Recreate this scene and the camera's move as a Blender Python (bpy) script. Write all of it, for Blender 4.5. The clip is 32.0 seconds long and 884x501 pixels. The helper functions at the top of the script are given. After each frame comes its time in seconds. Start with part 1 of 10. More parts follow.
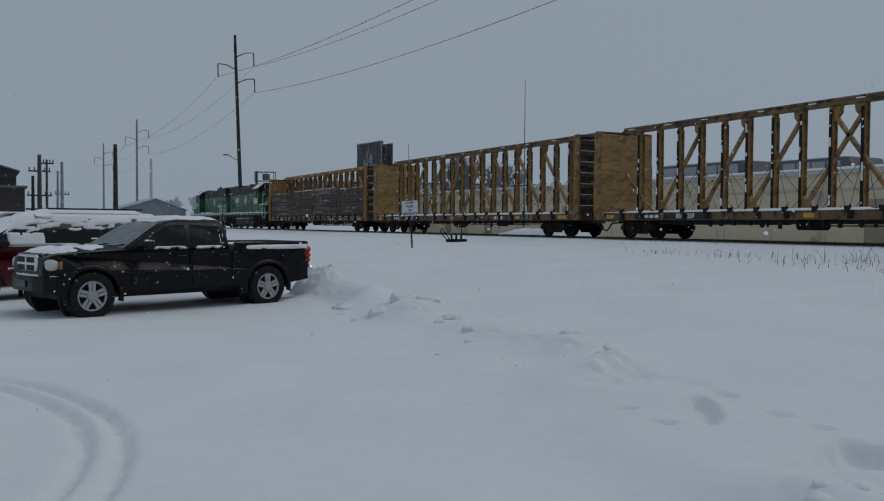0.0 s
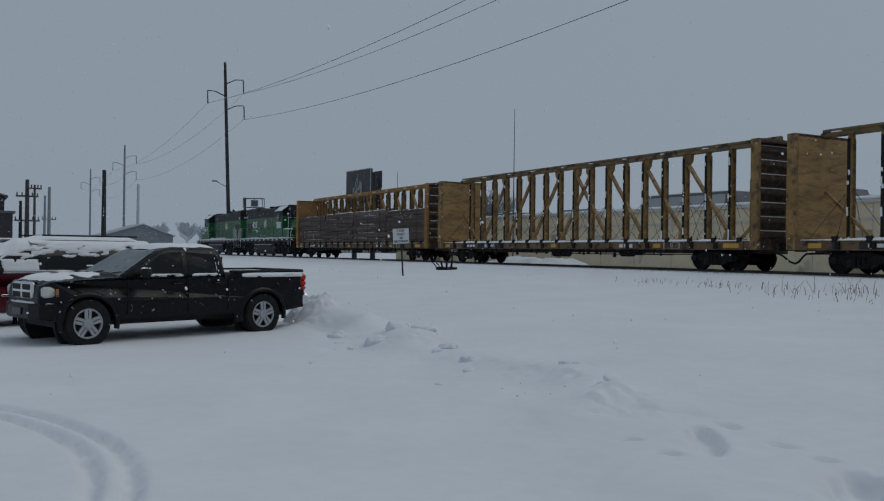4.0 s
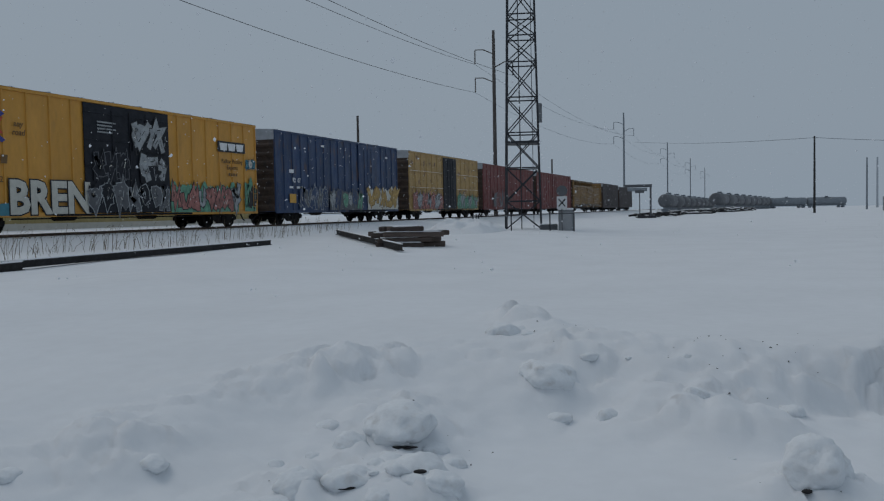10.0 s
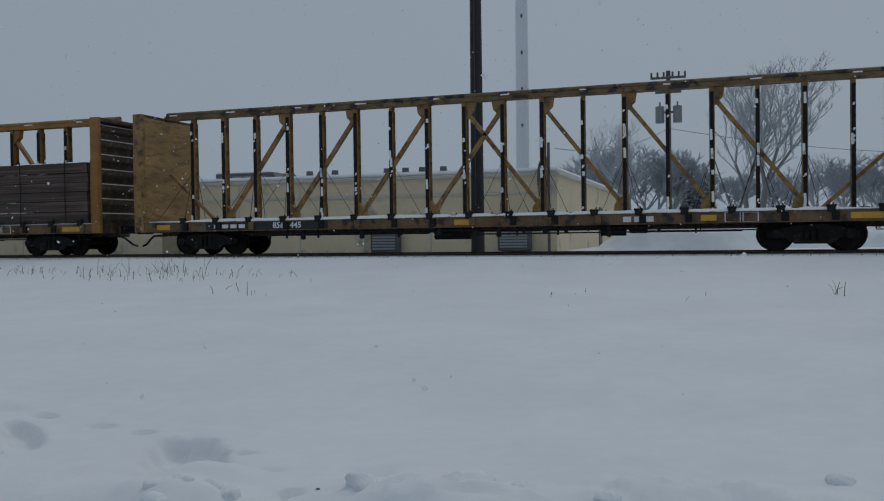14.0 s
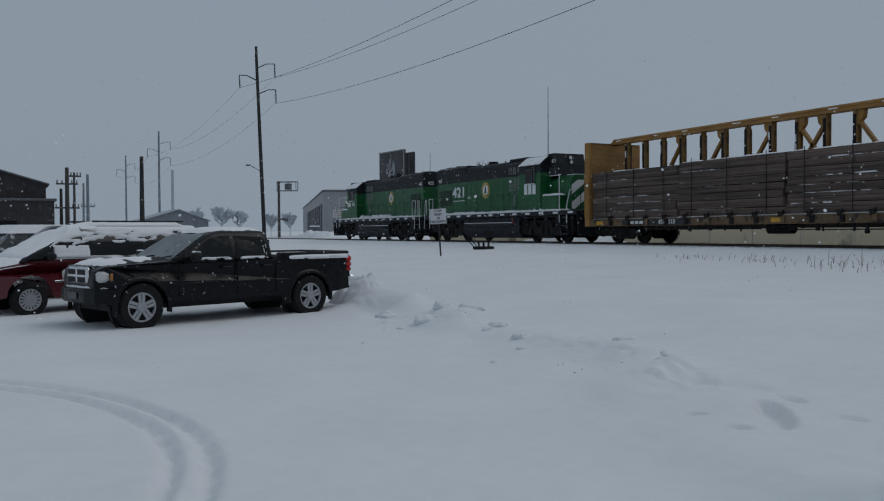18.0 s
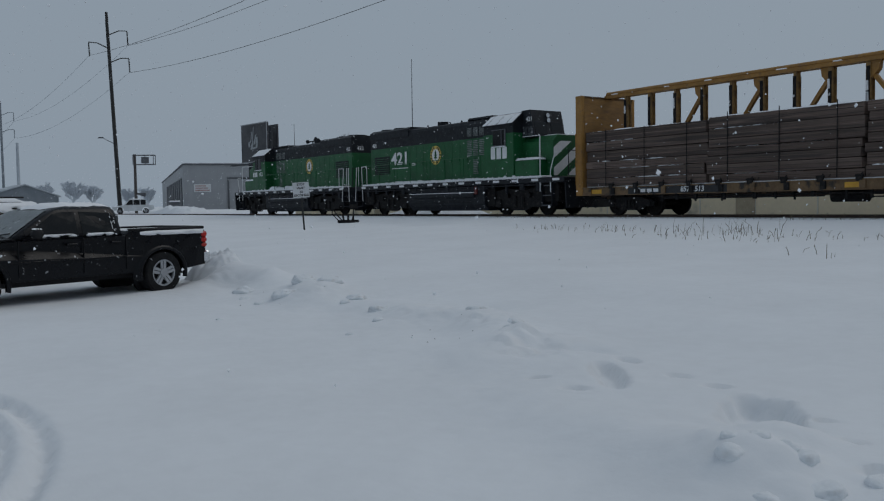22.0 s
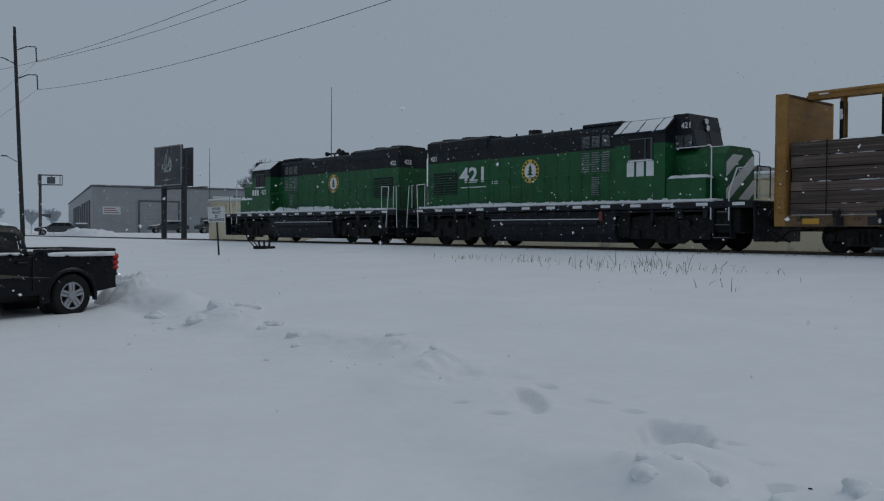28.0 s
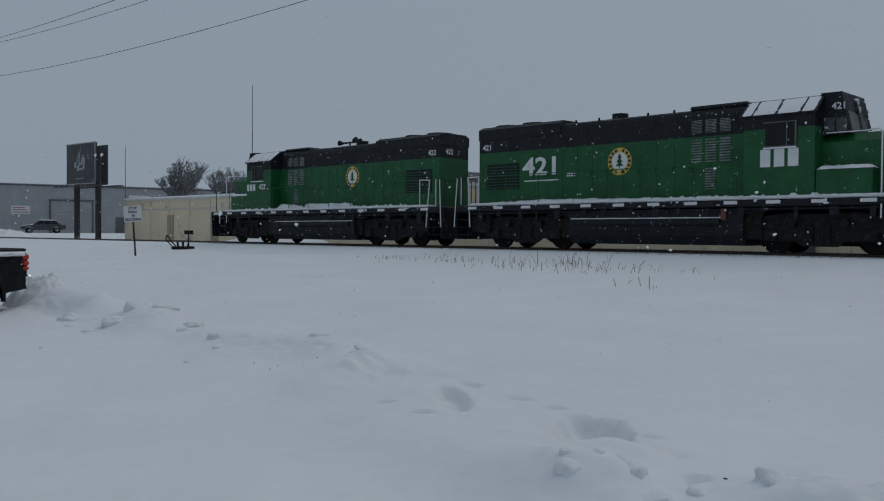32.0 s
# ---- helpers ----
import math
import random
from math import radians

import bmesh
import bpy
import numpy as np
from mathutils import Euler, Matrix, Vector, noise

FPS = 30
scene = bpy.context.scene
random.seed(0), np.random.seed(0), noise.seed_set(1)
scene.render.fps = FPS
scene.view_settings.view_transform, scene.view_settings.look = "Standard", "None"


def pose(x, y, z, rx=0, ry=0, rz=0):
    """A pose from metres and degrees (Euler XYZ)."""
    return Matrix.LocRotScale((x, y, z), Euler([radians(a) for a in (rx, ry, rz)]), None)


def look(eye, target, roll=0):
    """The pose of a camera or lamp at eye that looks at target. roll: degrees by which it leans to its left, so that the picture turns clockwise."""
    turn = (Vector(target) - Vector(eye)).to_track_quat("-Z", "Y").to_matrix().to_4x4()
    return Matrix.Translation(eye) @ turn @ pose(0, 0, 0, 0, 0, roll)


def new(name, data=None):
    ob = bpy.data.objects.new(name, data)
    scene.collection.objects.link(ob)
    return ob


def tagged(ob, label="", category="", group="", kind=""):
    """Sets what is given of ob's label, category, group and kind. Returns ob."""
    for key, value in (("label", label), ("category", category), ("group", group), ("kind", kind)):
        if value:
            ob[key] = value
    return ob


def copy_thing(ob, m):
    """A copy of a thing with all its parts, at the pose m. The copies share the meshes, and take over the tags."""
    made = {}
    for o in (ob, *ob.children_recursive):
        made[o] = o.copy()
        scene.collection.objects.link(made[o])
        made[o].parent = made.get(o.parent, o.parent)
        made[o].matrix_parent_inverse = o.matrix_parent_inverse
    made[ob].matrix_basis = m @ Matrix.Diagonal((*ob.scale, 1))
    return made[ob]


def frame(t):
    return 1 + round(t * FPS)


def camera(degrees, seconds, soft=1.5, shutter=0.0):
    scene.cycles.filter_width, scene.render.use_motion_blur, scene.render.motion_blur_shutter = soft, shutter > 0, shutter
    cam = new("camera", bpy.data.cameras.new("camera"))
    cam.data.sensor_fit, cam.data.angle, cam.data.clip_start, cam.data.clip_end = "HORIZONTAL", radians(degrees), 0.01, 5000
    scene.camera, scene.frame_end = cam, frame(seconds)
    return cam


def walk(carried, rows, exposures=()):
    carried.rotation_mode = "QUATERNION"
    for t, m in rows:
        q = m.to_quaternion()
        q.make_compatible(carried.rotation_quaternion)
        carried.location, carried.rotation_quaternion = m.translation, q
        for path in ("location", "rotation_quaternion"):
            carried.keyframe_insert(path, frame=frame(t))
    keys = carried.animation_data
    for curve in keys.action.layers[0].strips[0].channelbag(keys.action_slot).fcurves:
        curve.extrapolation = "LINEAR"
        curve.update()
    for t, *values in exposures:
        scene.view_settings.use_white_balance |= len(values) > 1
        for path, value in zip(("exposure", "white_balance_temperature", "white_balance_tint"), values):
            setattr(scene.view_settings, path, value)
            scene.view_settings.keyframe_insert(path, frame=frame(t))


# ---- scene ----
cam = camera(54.06, 32.0, soft=1.2)


def view(x, y, z, yaw, pitch, roll):
    """A carried camera at x, y, z; yaw to the left from the direction across the track, then pitch and roll."""
    return pose(x, y, z, 90 + pitch, 0, yaw) @ pose(0, 0, 0, 0, 0, roll)


walk(cam, [(t, view(*v)) for t, *v in (
    (0.0, -0.042, 0.317, 1.471, 61.98, -1.84, 0.38),
    (0.5, -0.08, 0.15, 1.477, 61.65, -1.93, 0.18),
    (1.0, -0.072, 0.128, 1.492, 61.22, -2.29, -0.01),
    (1.5, -0.057, 0.124, 1.488, 61.12, -2.12, 0.18),
    (2.0, -0.041, 0.123, 1.492, 61.06, -1.8, 0.28),
    (2.5, -0.032, 0.114, 1.493, 61.04, -1.05, 0.41),
    (4.5, -0.057, 0.155, 1.507, 61.12, 0.12, 0.61),
    (5.0, -0.053, 0.169, 1.497, 60.97, 0.35, 0.33),
    (5.5, -0.03, 0.073, 1.51, 53.44, 0.58, 0.16),
    (5.6, -0.027, 0.055, 1.512, 47.9, 0.65, 0.37),
    (5.7, -0.032, 0.044, 1.514, 40.2, 0.39, 0.54),
    (5.8, -0.046, 0.04, 1.514, 30.4, 0.1, 0.71),
    (5.9, -0.068, 0.041, 1.513, 19.1, -0.06, 0.88),
    (6.0, -0.103, 0.048, 1.512, 7.43, 0.26, 1.07),
    (6.2, -0.134, -0.021, 1.51, -15.9, -0.42, 1.25),
    (6.3, -0.153, -0.113, 1.486, -26.9, -1.14, 1.34),
    (6.4, -0.102, -0.191, 1.476, -37.36, -2.05, 0.85),
    (6.5, 0.007, -0.267, 1.474, -46.34, -2.4, 1.96),
    (6.7, 0.03, -0.1, 1.49, -59.6, -1.95, 1.9),
    (7.0, 0.083, 0.157, 1.513, -68.04, -1.86, 2.27),
    (7.5, 0.201, 0.033, 1.49, -71.2, -1.91, 1.62),
    (8.0, 0.261, -0.003, 1.495, -72.36, -1.86, 0.65),
    (8.5, 0.246, -0.02, 1.51, -73.73, -2.01, 0.42),
    (9.0, 0.278, -0.031, 1.501, -74.64, -2.25, -0.16),
    (9.5, 0.279, -0.031, 1.501, -74.5, -2.52, -0.6),
    (10.0, 0.269, -0.023, 1.507, -70.01, -2.48, -1.05),
    (10.5, 0.231, 0.009, 1.513, -61.08, -2.46, -0.95),
    (11.0, 0.281, 0.068, 1.498, -49.28, -2.34, -1.23),
    (11.5, 0.186, 0.037, 1.522, -36.41, -2.25, -1.14),
    (12.0, 0.108, 0.044, 1.525, -21.32, -1.9, -1.31),
    (12.2, 0.1, -0.105, 1.528, -14.1, -1.86, -1.1),
    (13.0, 0.098, 0.017, 1.474, 10.45, -1.18, -0.93),
    (14.0, -0.031, 0.132, 1.492, 18.0, -1.1, -0.66),
    (15.0, -0.014, 0.158, 1.455, 33.04, -2.33, -0.15),
    (15.5, -0.022, 0.075, 1.465, 45.04, -2.36, -0.27),
    (17.5, -0.053, -0.101, 1.504, 61.1, -1.42, -0.47),
    (18.0, -0.148, -0.094, 1.487, 63.21, -1.35, -0.29),
    (18.5, -0.056, -0.081, 1.5, 63.87, -1.36, -0.2),
    (19.0, -0.046, -0.071, 1.505, 64.02, -1.41, -0.2),
    (19.5, -0.058, -0.058, 1.497, 63.85, -1.34, 0.05),
    (20.0, -0.056, -0.032, 1.498, 61.76, -1.27, -0.11),
    (20.5, -0.041, -0.014, 1.494, 59.79, -1.29, -0.58),
    (21.0, -0.033, 0.014, 1.488, 57.68, -2.52, -1.28),
    (21.5, -0.02, 0.024, 1.482, 56.25, -2.93, -1.12),
    (22.0, -0.019, 0.032, 1.478, 54.56, -3.2, -0.84),
    (22.5, 0.001, 0.014, 1.476, 53.97, -3.17, -0.42),
    (23.0, 0.009, 0.027, 1.47, 53.86, -3.1, -0.49),
    (23.5, 0.019, 0.003, 1.467, 53.97, -3.13, -0.41),
    (24.0, -0.014, 0.003, 1.461, 53.73, -3.09, -0.67),
    (24.5, 0.007, -0.023, 1.464, 53.34, -3.08, -0.58),
    (25.0, -0.001, -0.05, 1.452, 53.11, -3.18, -0.56),
    (25.5, -0.017, -0.061, 1.463, 52.18, -3.1, 0.07),
    (27.5, 0.012, -0.074, 1.451, 48.95, -1.3, 1.12),
    (28.0, 0.005, -0.065, 1.453, 49.0, -1.28, 0.42),
    (28.5, 0.003, -0.075, 1.451, 48.82, -1.28, 0.09),
    (29.0, 0.005, -0.069, 1.446, 48.79, -1.17, -0.17),
    (29.5, 0.009, -0.079, 1.45, 48.56, -1.18, -0.23),
    (30.0, 0.006, -0.087, 1.453, 48.1, -1.23, 0.0),
    (30.5, 0.0, -0.077, 1.45, 47.22, -1.22, 0.25),
    (31.0, -0.002, -0.07, 1.446, 46.08, -1.24, 0.36),
    (31.5, 0.0, -0.083, 1.448, 44.77, -1.25, 0.33),
    (32.0, 0.001, -0.08, 1.443, 43.93, -1.22, 0.44),
)])

# ---- world and light: an even, snowing overcast ----
world = bpy.data.worlds.new("overcast")
scene.world = world
world.use_nodes = True
wn, wl = world.node_tree.nodes, world.node_tree.links
sky = wn.new("ShaderNodeTexSky")
sky.sky_type, sky.sun_disc = "NISHITA", False
sky.sun_elevation, sky.sun_rotation = radians(53), radians(13)
sky.air_density, sky.dust_density = 2.0, 6.0
cloud = wn.new("ShaderNodeMix")
cloud.data_type = "RGBA"
cloud.inputs["Factor"].default_value = 0.975
cloud.inputs["B"].default_value = (2.20, 2.67, 3.20, 1)
wl.new(sky.outputs["Color"], cloud.inputs["A"])
wl.new(cloud.outputs["Result"], wn["Background"].inputs["Color"])
wn["Background"].inputs["Strength"].default_value = 0.113

sun = new("sun", bpy.data.lights.new("sun", "SUN"))
sun.data.energy, sun.data.angle, sun.data.color = 0.51, radians(45), (1.0, 0.965, 0.92)
sun.matrix_world = look((10, 42, 58), (0, 0, 0))
scene.view_settings.exposure = 0.0


# ---- materials ----
def material(name, color, rough=0.6, metal=0.0, var=0.15, scale=3.0, bump=0.2, bump_scale=40.0, spot=None, spot_amount=0.0, spot_scale=2.0, coat=0.0, stretch=(1, 1, 1), random_tone=0.0, gloss=0.5, spot_soft=0.1):
    """A surface with two scales of tone, a fine relief, and patches of another colour (snow, rust, dirt)."""
    m = bpy.data.materials.new(name)
    m.use_nodes = True
    n, l = m.node_tree.nodes, m.node_tree.links
    b = n["Principled BSDF"]
    co = n.new("ShaderNodeTexCoord")
    mp = n.new("ShaderNodeMapping")
    mp.inputs["Scale"].default_value = stretch
    l.new(co.outputs["Object"], mp.inputs["Vector"])

    def tex(s, detail=4.0):
        t = n.new("ShaderNodeTexNoise")
        t.inputs["Scale"].default_value, t.inputs["Detail"].default_value = s, detail
        l.new(mp.outputs["Vector"], t.inputs["Vector"])
        return t.outputs["Fac"]

    def ramp(src, lo, hi, a, c):
        r = n.new("ShaderNodeMapRange")
        for key, v in zip(("From Min", "From Max", "To Min", "To Max"), (lo, hi, a, c)):
            r.inputs[key].default_value = v
        l.new(src, r.inputs["Value"])
        return r.outputs["Result"]

    def mul(a, c):
        k = n.new("ShaderNodeMath")
        k.operation = "MULTIPLY"
        l.new(a, k.inputs[0])
        l.new(c, k.inputs[1])
        return k.outputs[0]

    tone = mul(ramp(tex(scale), 0.3, 0.7, 1 - var, 1 + var), ramp(tex(scale * 9), 0.3, 0.7, 1 - var * 0.6, 1 + var * 0.6))
    if random_tone:
        info = n.new("ShaderNodeObjectInfo")
        tone = mul(tone, ramp(info.outputs["Random"], 0, 1, 1 - random_tone, 1 + random_tone))
    hue = n.new("ShaderNodeHueSaturation")
    hue.inputs["Color"].default_value = (*color, 1)
    l.new(tone, hue.inputs["Value"])
    out = hue.outputs["Color"]
    if spot:
        mix = n.new("ShaderNodeMix")
        mix.data_type = "RGBA"
        edge = 0.62 - 0.24 * spot_amount
        l.new(ramp(tex(spot_scale, 8.0), edge, edge + spot_soft, 0, 1), mix.inputs["Factor"])
        l.new(out, mix.inputs["A"])
        mix.inputs["B"].default_value = (*spot, 1)
        out = mix.outputs["Result"]
    l.new(out, b.inputs["Base Color"])
    b.inputs["Metallic"].default_value = metal
    b.inputs["Coat Weight"].default_value = coat
    b.inputs["Specular IOR Level"].default_value = gloss
    l.new(ramp(tex(scale * 3), 0.3, 0.7, max(rough - 0.1, 0.03), min(rough + 0.12, 1)), b.inputs["Roughness"])
    if bump:
        bp = n.new("ShaderNodeBump")
        bp.inputs["Strength"].default_value, bp.inputs["Distance"].default_value = bump, 0.02
        l.new(tex(bump_scale), bp.inputs["Height"])
        l.new(bp.outputs["Normal"], b.inputs["Normal"])
    return m


WHITE = (0.80, 0.82, 0.85)
SNOW = material("snow", (0.75, 0.77, 0.795), 0.9, var=0.03, scale=0.6, bump=0.25, bump_scale=9)
DIRTY_SNOW = material("ploughed_snow_with_grit", (0.76, 0.785, 0.81), 0.9, var=0.05, scale=4, bump=0.6, bump_scale=16, spot=(0.5, 0.49, 0.48), spot_amount=0.25, spot_scale=9, spot_soft=0.25)
# soil, dark enough to serve as painted shade under the snow slabs too
SOIL_AND_GAP_SHADE = material("soil_and_gap_shade", (0.018, 0.016, 0.016), 0.9, var=0.3, scale=12, bump=0.5)
SNOWCAP = material("lying_snow", (0.82, 0.83, 0.85), 0.9, var=0.03, scale=2, bump=0.3, bump_scale=30)
YELLOW = material("railcar_yellow", (0.27, 0.158, 0.052), 0.65, var=0.3, scale=1.5, spot=(0.075, 0.048, 0.032), spot_amount=0.55, spot_scale=5, spot_soft=0.2)
ORANGE = material("railcar_orange_yellow", (0.29, 0.145, 0.03), 0.6, var=0.2, scale=1.5, spot=(0.16, 0.09, 0.04), spot_amount=0.3, spot_scale=6, spot_soft=0.2)
ORANGE_PANEL = material("weathered_orange_panel", (0.26, 0.135, 0.04), 0.7, var=0.2, scale=1.2, spot=(0.19, 0.10, 0.045), spot_amount=0.4, spot_scale=4, spot_soft=0.25, stretch=(1, 0.4, 1.5))
SILL = material("rusty_sill_paint", (0.15, 0.092, 0.045), 0.7, var=0.3, scale=1.5, spot=(0.035, 0.028, 0.024), spot_amount=0.4, spot_scale=2.5)
POSTPAINT = material("weathered_post_paint", (0.15, 0.10, 0.045), 0.7, var=0.3, scale=2, spot=(0.03, 0.025, 0.022), spot_amount=0.42, spot_scale=3)
YELLOW_PANEL = material("weathered_yellow_panel", (0.31, 0.188, 0.07), 0.7, var=0.25, scale=1.5, spot=(0.15, 0.09, 0.05), spot_amount=0.5, spot_scale=5, spot_soft=0.22, stretch=(1, 0.35, 1.6))
RUST = material("rusty_steel", (0.075, 0.05, 0.04), 0.75, metal=0.1, var=0.35, scale=4, spot=(0.16, 0.10, 0.06), spot_amount=0.3, spot_scale=5)
BLACKSTEEL = material("black_running_gear", (0.013, 0.0125, 0.013), 0.7, var=0.3, scale=6, spot=(0.035, 0.03, 0.028), spot_amount=0.3, spot_scale=7, gloss=0.2)
WHEELSTEEL = material("wheel_steel", (0.014, 0.012, 0.011), 0.6, metal=0.3, var=0.3, scale=5, gloss=0.2)
RAILSTEEL = material("rail_steel", (0.07, 0.045, 0.035), 0.55, metal=0.4, var=0.25, scale=5)
E_YELLOW = material("boxcar_yellow", (0.58, 0.285, 0.045), 0.5, var=0.1, scale=0.8, spot=(0.33, 0.18, 0.05), spot_amount=0.12, spot_scale=2.2, spot_soft=0.3, stretch=(1, 1, 0.35))
BLUE = material("boxcar_blue", (0.018, 0.043, 0.11), 0.5, var=0.25, scale=1.2, spot=(0.07, 0.05, 0.06), spot_amount=0.2, spot_scale=2, stretch=(1, 1, 0.4))
G_YELLOW = material("faded_boxcar_yellow", (0.40, 0.26, 0.10), 0.65, var=0.18, scale=1.2, spot=(0.18, 0.11, 0.07), spot_amount=0.25)
RED = material("boxcar_oxide_red", (0.15, 0.034, 0.03), 0.6, var=0.25, scale=1.2, spot=(0.22, 0.12, 0.11), spot_amount=0.1)
DARKBOX = material("boxcar_dark_brown", (0.04, 0.03, 0.03), 0.6, var=0.25, scale=1.2)
DARKPANEL = material("dark_door_paint", (0.016, 0.018, 0.024), 0.55, var=0.3, scale=2, gloss=0.2)
ENDSTEEL = material("boxcar_end", (0.07, 0.045, 0.032), 0.7, var=0.3, scale=2, spot=(0.05, 0.035, 0.03), spot_amount=0.4)
GALV = material("galvanised_roof", (0.45, 0.47, 0.5), 0.5, metal=0.3, var=0.12, scale=3)
GREEN = material("locomotive_green", (0.008, 0.088, 0.027), 0.42, var=0.22, scale=1.5, spot=(0.5, 0.56, 0.52), spot_amount=-0.2, spot_scale=10, gloss=0.35)
LOCO_BLACK = material("locomotive_black", (0.011, 0.013, 0.017), 0.55, var=0.3, scale=2, gloss=0.25, spot=(0.6, 0.62, 0.65), spot_amount=-0.17, spot_scale=9)
LOUVRE = material("snow_dusted_louvre", (0.20, 0.22, 0.22), 0.8, var=0.5, scale=5)
PAINTWHITE = material("white_paint", (0.72, 0.73, 0.74), 0.6, var=0.06, scale=4)
LOGOYELLOW = material("emblem_yellow", (0.62, 0.45, 0.08), 0.5, var=0.05)
TAILRED = material("red_lens", (0.5, 0.02, 0.015), 0.2, var=0.1)
TRUCKBLACK = material("black_car_paint", (0.0035, 0.004, 0.006), 0.3, var=0.15, scale=2, bump=0, spot=WHITE, spot_amount=-0.2, spot_scale=14, gloss=0.22)
VANRED = material("dark_red_car_paint", (0.085, 0.005, 0.010), 0.3, var=0.1, scale=2, bump=0, coat=0.2)
CARGREY = material("grey_car_paint", (0.20, 0.21, 0.23), 0.3, var=0.1, scale=2, bump=0, coat=0.5)
CARWHITE = material("white_car_paint", (0.55, 0.57, 0.59), 0.35, var=0.08, scale=2, bump=0, coat=0.3)
CARDARK = material("dark_car_paint", (0.03, 0.035, 0.04), 0.3, var=0.1, scale=2, bump=0, coat=0.5)
PLASTIC = material("black_plastic", (0.018, 0.018, 0.02), 0.6, var=0.2, gloss=0.2)
RUBBER = material("tyre_rubber", (0.014, 0.014, 0.015), 0.85, var=0.3, scale=12, spot=WHITE, spot_amount=-0.3, spot_scale=14, gloss=0.2)
ALLOY = material("alloy_wheel", (0.36, 0.37, 0.39), 0.4, metal=0.3, var=0.15)
CHROME = material("chrome", (0.62, 0.63, 0.65), 0.15, metal=1.0, var=0.05, bump=0)
CARGLASS = material("car_glass", (0.004, 0.005, 0.006), 0.12, var=0.1, bump=0, gloss=0.3)
SCREENGLASS = material("misted_windscreen", (0.42, 0.46, 0.48), 0.35, var=0.15, bump=0.1, spot=WHITE, spot_amount=-0.05, spot_scale=9)
SNOWGLASS = material("snow_dusted_glass", (0.05, 0.055, 0.06), 0.3, var=0.2, bump=0.1, spot=WHITE, spot_amount=0.25, spot_scale=4)
LENS = material("headlamp_lens", (0.55, 0.55, 0.52), 0.15, var=0.1, bump=0)
AMBER = material("amber_lens", (0.38, 0.16, 0.04), 0.2, var=0.1, bump=0)
POLEWOOD = material("weathered_pole_wood", (0.085, 0.075, 0.07), 0.85, var=0.25, scale=2, stretch=(1, 1, 0.1), bump=0.5)
POLEDARK = material("creosoted_pole_wood", (0.028, 0.028, 0.027), 0.8, var=0.3, scale=3, stretch=(1, 1, 0.1), bump=0.5)
# transformer pole's wood, lightened to imitate haze
FARPOLE = material("hazed_pole_wood", (0.10, 0.105, 0.11), 0.85, var=0.25, scale=2)
# far greys with haze mixed into the base colour, for wood, steel and snow
HAZEGREY = material("far_haze_grey", (0.21, 0.235, 0.26), 0.9, var=0.1, scale=1)
HAZEPALE = material("rime_covered_steel", (0.40, 0.435, 0.47), 0.9, var=0.06, scale=1)
TANBRICK = material("tan_wall", (0.70, 0.60, 0.43), 0.8, var=0.05, scale=0.7, bump=0.25, bump_scale=25, spot=(0.40, 0.36, 0.28), spot_amount=0.1, spot_scale=0.8)
TANDOOR = material("worn_tan_door", (0.36, 0.30, 0.21), 0.7, var=0.15, scale=2)
TANTRIM = material("pale_roof_edge", (0.55, 0.53, 0.47), 0.7, var=0.06)
OLIVE = material("olive_sheet_metal", (0.43, 0.35, 0.155), 0.55, var=0.08, scale=0.8, bump=0.1)
GREYWALL = material("grey_sheet_metal", (0.32, 0.33, 0.345), 0.6, var=0.07, scale=0.7)
GREYDARK = material("dark_grey_metal", (0.10, 0.105, 0.115), 0.6, var=0.15, scale=1)
DARKBRICK = material("dark_brick_wall", (0.035, 0.03, 0.034), 0.8, var=0.2, scale=2)
LUMBER = material("wet_dark_lumber", (0.125, 0.09, 0.075), 0.8, var=0.35, scale=1.5, stretch=(0.12, 1, 3), bump=0.6, bump_scale=25, spot=(0.06, 0.046, 0.04), spot_amount=0.35, spot_scale=2, random_tone=0.35)
TIMBER = material("old_timber", (0.085, 0.064, 0.054), 0.85, var=0.35, scale=2, stretch=(0.2, 1, 2), bump=0.6, random_tone=0.4)
TIEBLACK = material("creosoted_tie", (0.018, 0.017, 0.018), 0.8, var=0.3, scale=3)
LATTICE = material("dark_lattice_steel", (0.03, 0.033, 0.04), 0.6, metal=0.2, var=0.2, scale=4)
BILLBOARD = material("billboard_dark_print", (0.03, 0.03, 0.036), 0.45, var=0.3, scale=0.5)
SIGNWHITE = material("sign_white", (0.62, 0.63, 0.64), 0.5, var=0.06, scale=8, bump=0)
INK = material("sign_ink", (0.02, 0.02, 0.022), 0.6, var=0.1, bump=0)
CONECOL = material("faded_cone_plastic", (0.36, 0.33, 0.20), 0.7, var=0.15, scale=6)
# twig greys raised towards the sky's tone to stand in for haze
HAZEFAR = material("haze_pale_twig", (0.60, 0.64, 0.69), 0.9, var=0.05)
HAZETREE = material("far_haze_twig", (0.36, 0.39, 0.43), 0.9, var=0.05)
STALK = material("dry_grass", (0.16, 0.13, 0.09), 0.9, var=0.3)
BARK = material("winter_bark", (0.10, 0.088, 0.082), 0.9, var=0.25, scale=3, bump=0.5)
# two more bark greys, lightened to imitate haze
TWIG = material("light_haze_twig", (0.22, 0.225, 0.235), 0.9, var=0.15)
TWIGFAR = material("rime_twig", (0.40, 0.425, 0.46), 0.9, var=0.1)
# needles and their snow patches, both greyed to imitate haze
CONIFER = material("hazed_snowy_conifer", (0.17, 0.195, 0.205), 0.9, var=0.25, scale=2, spot=(0.45, 0.48, 0.51), spot_amount=0.75, spot_scale=3, spot_soft=0.3)
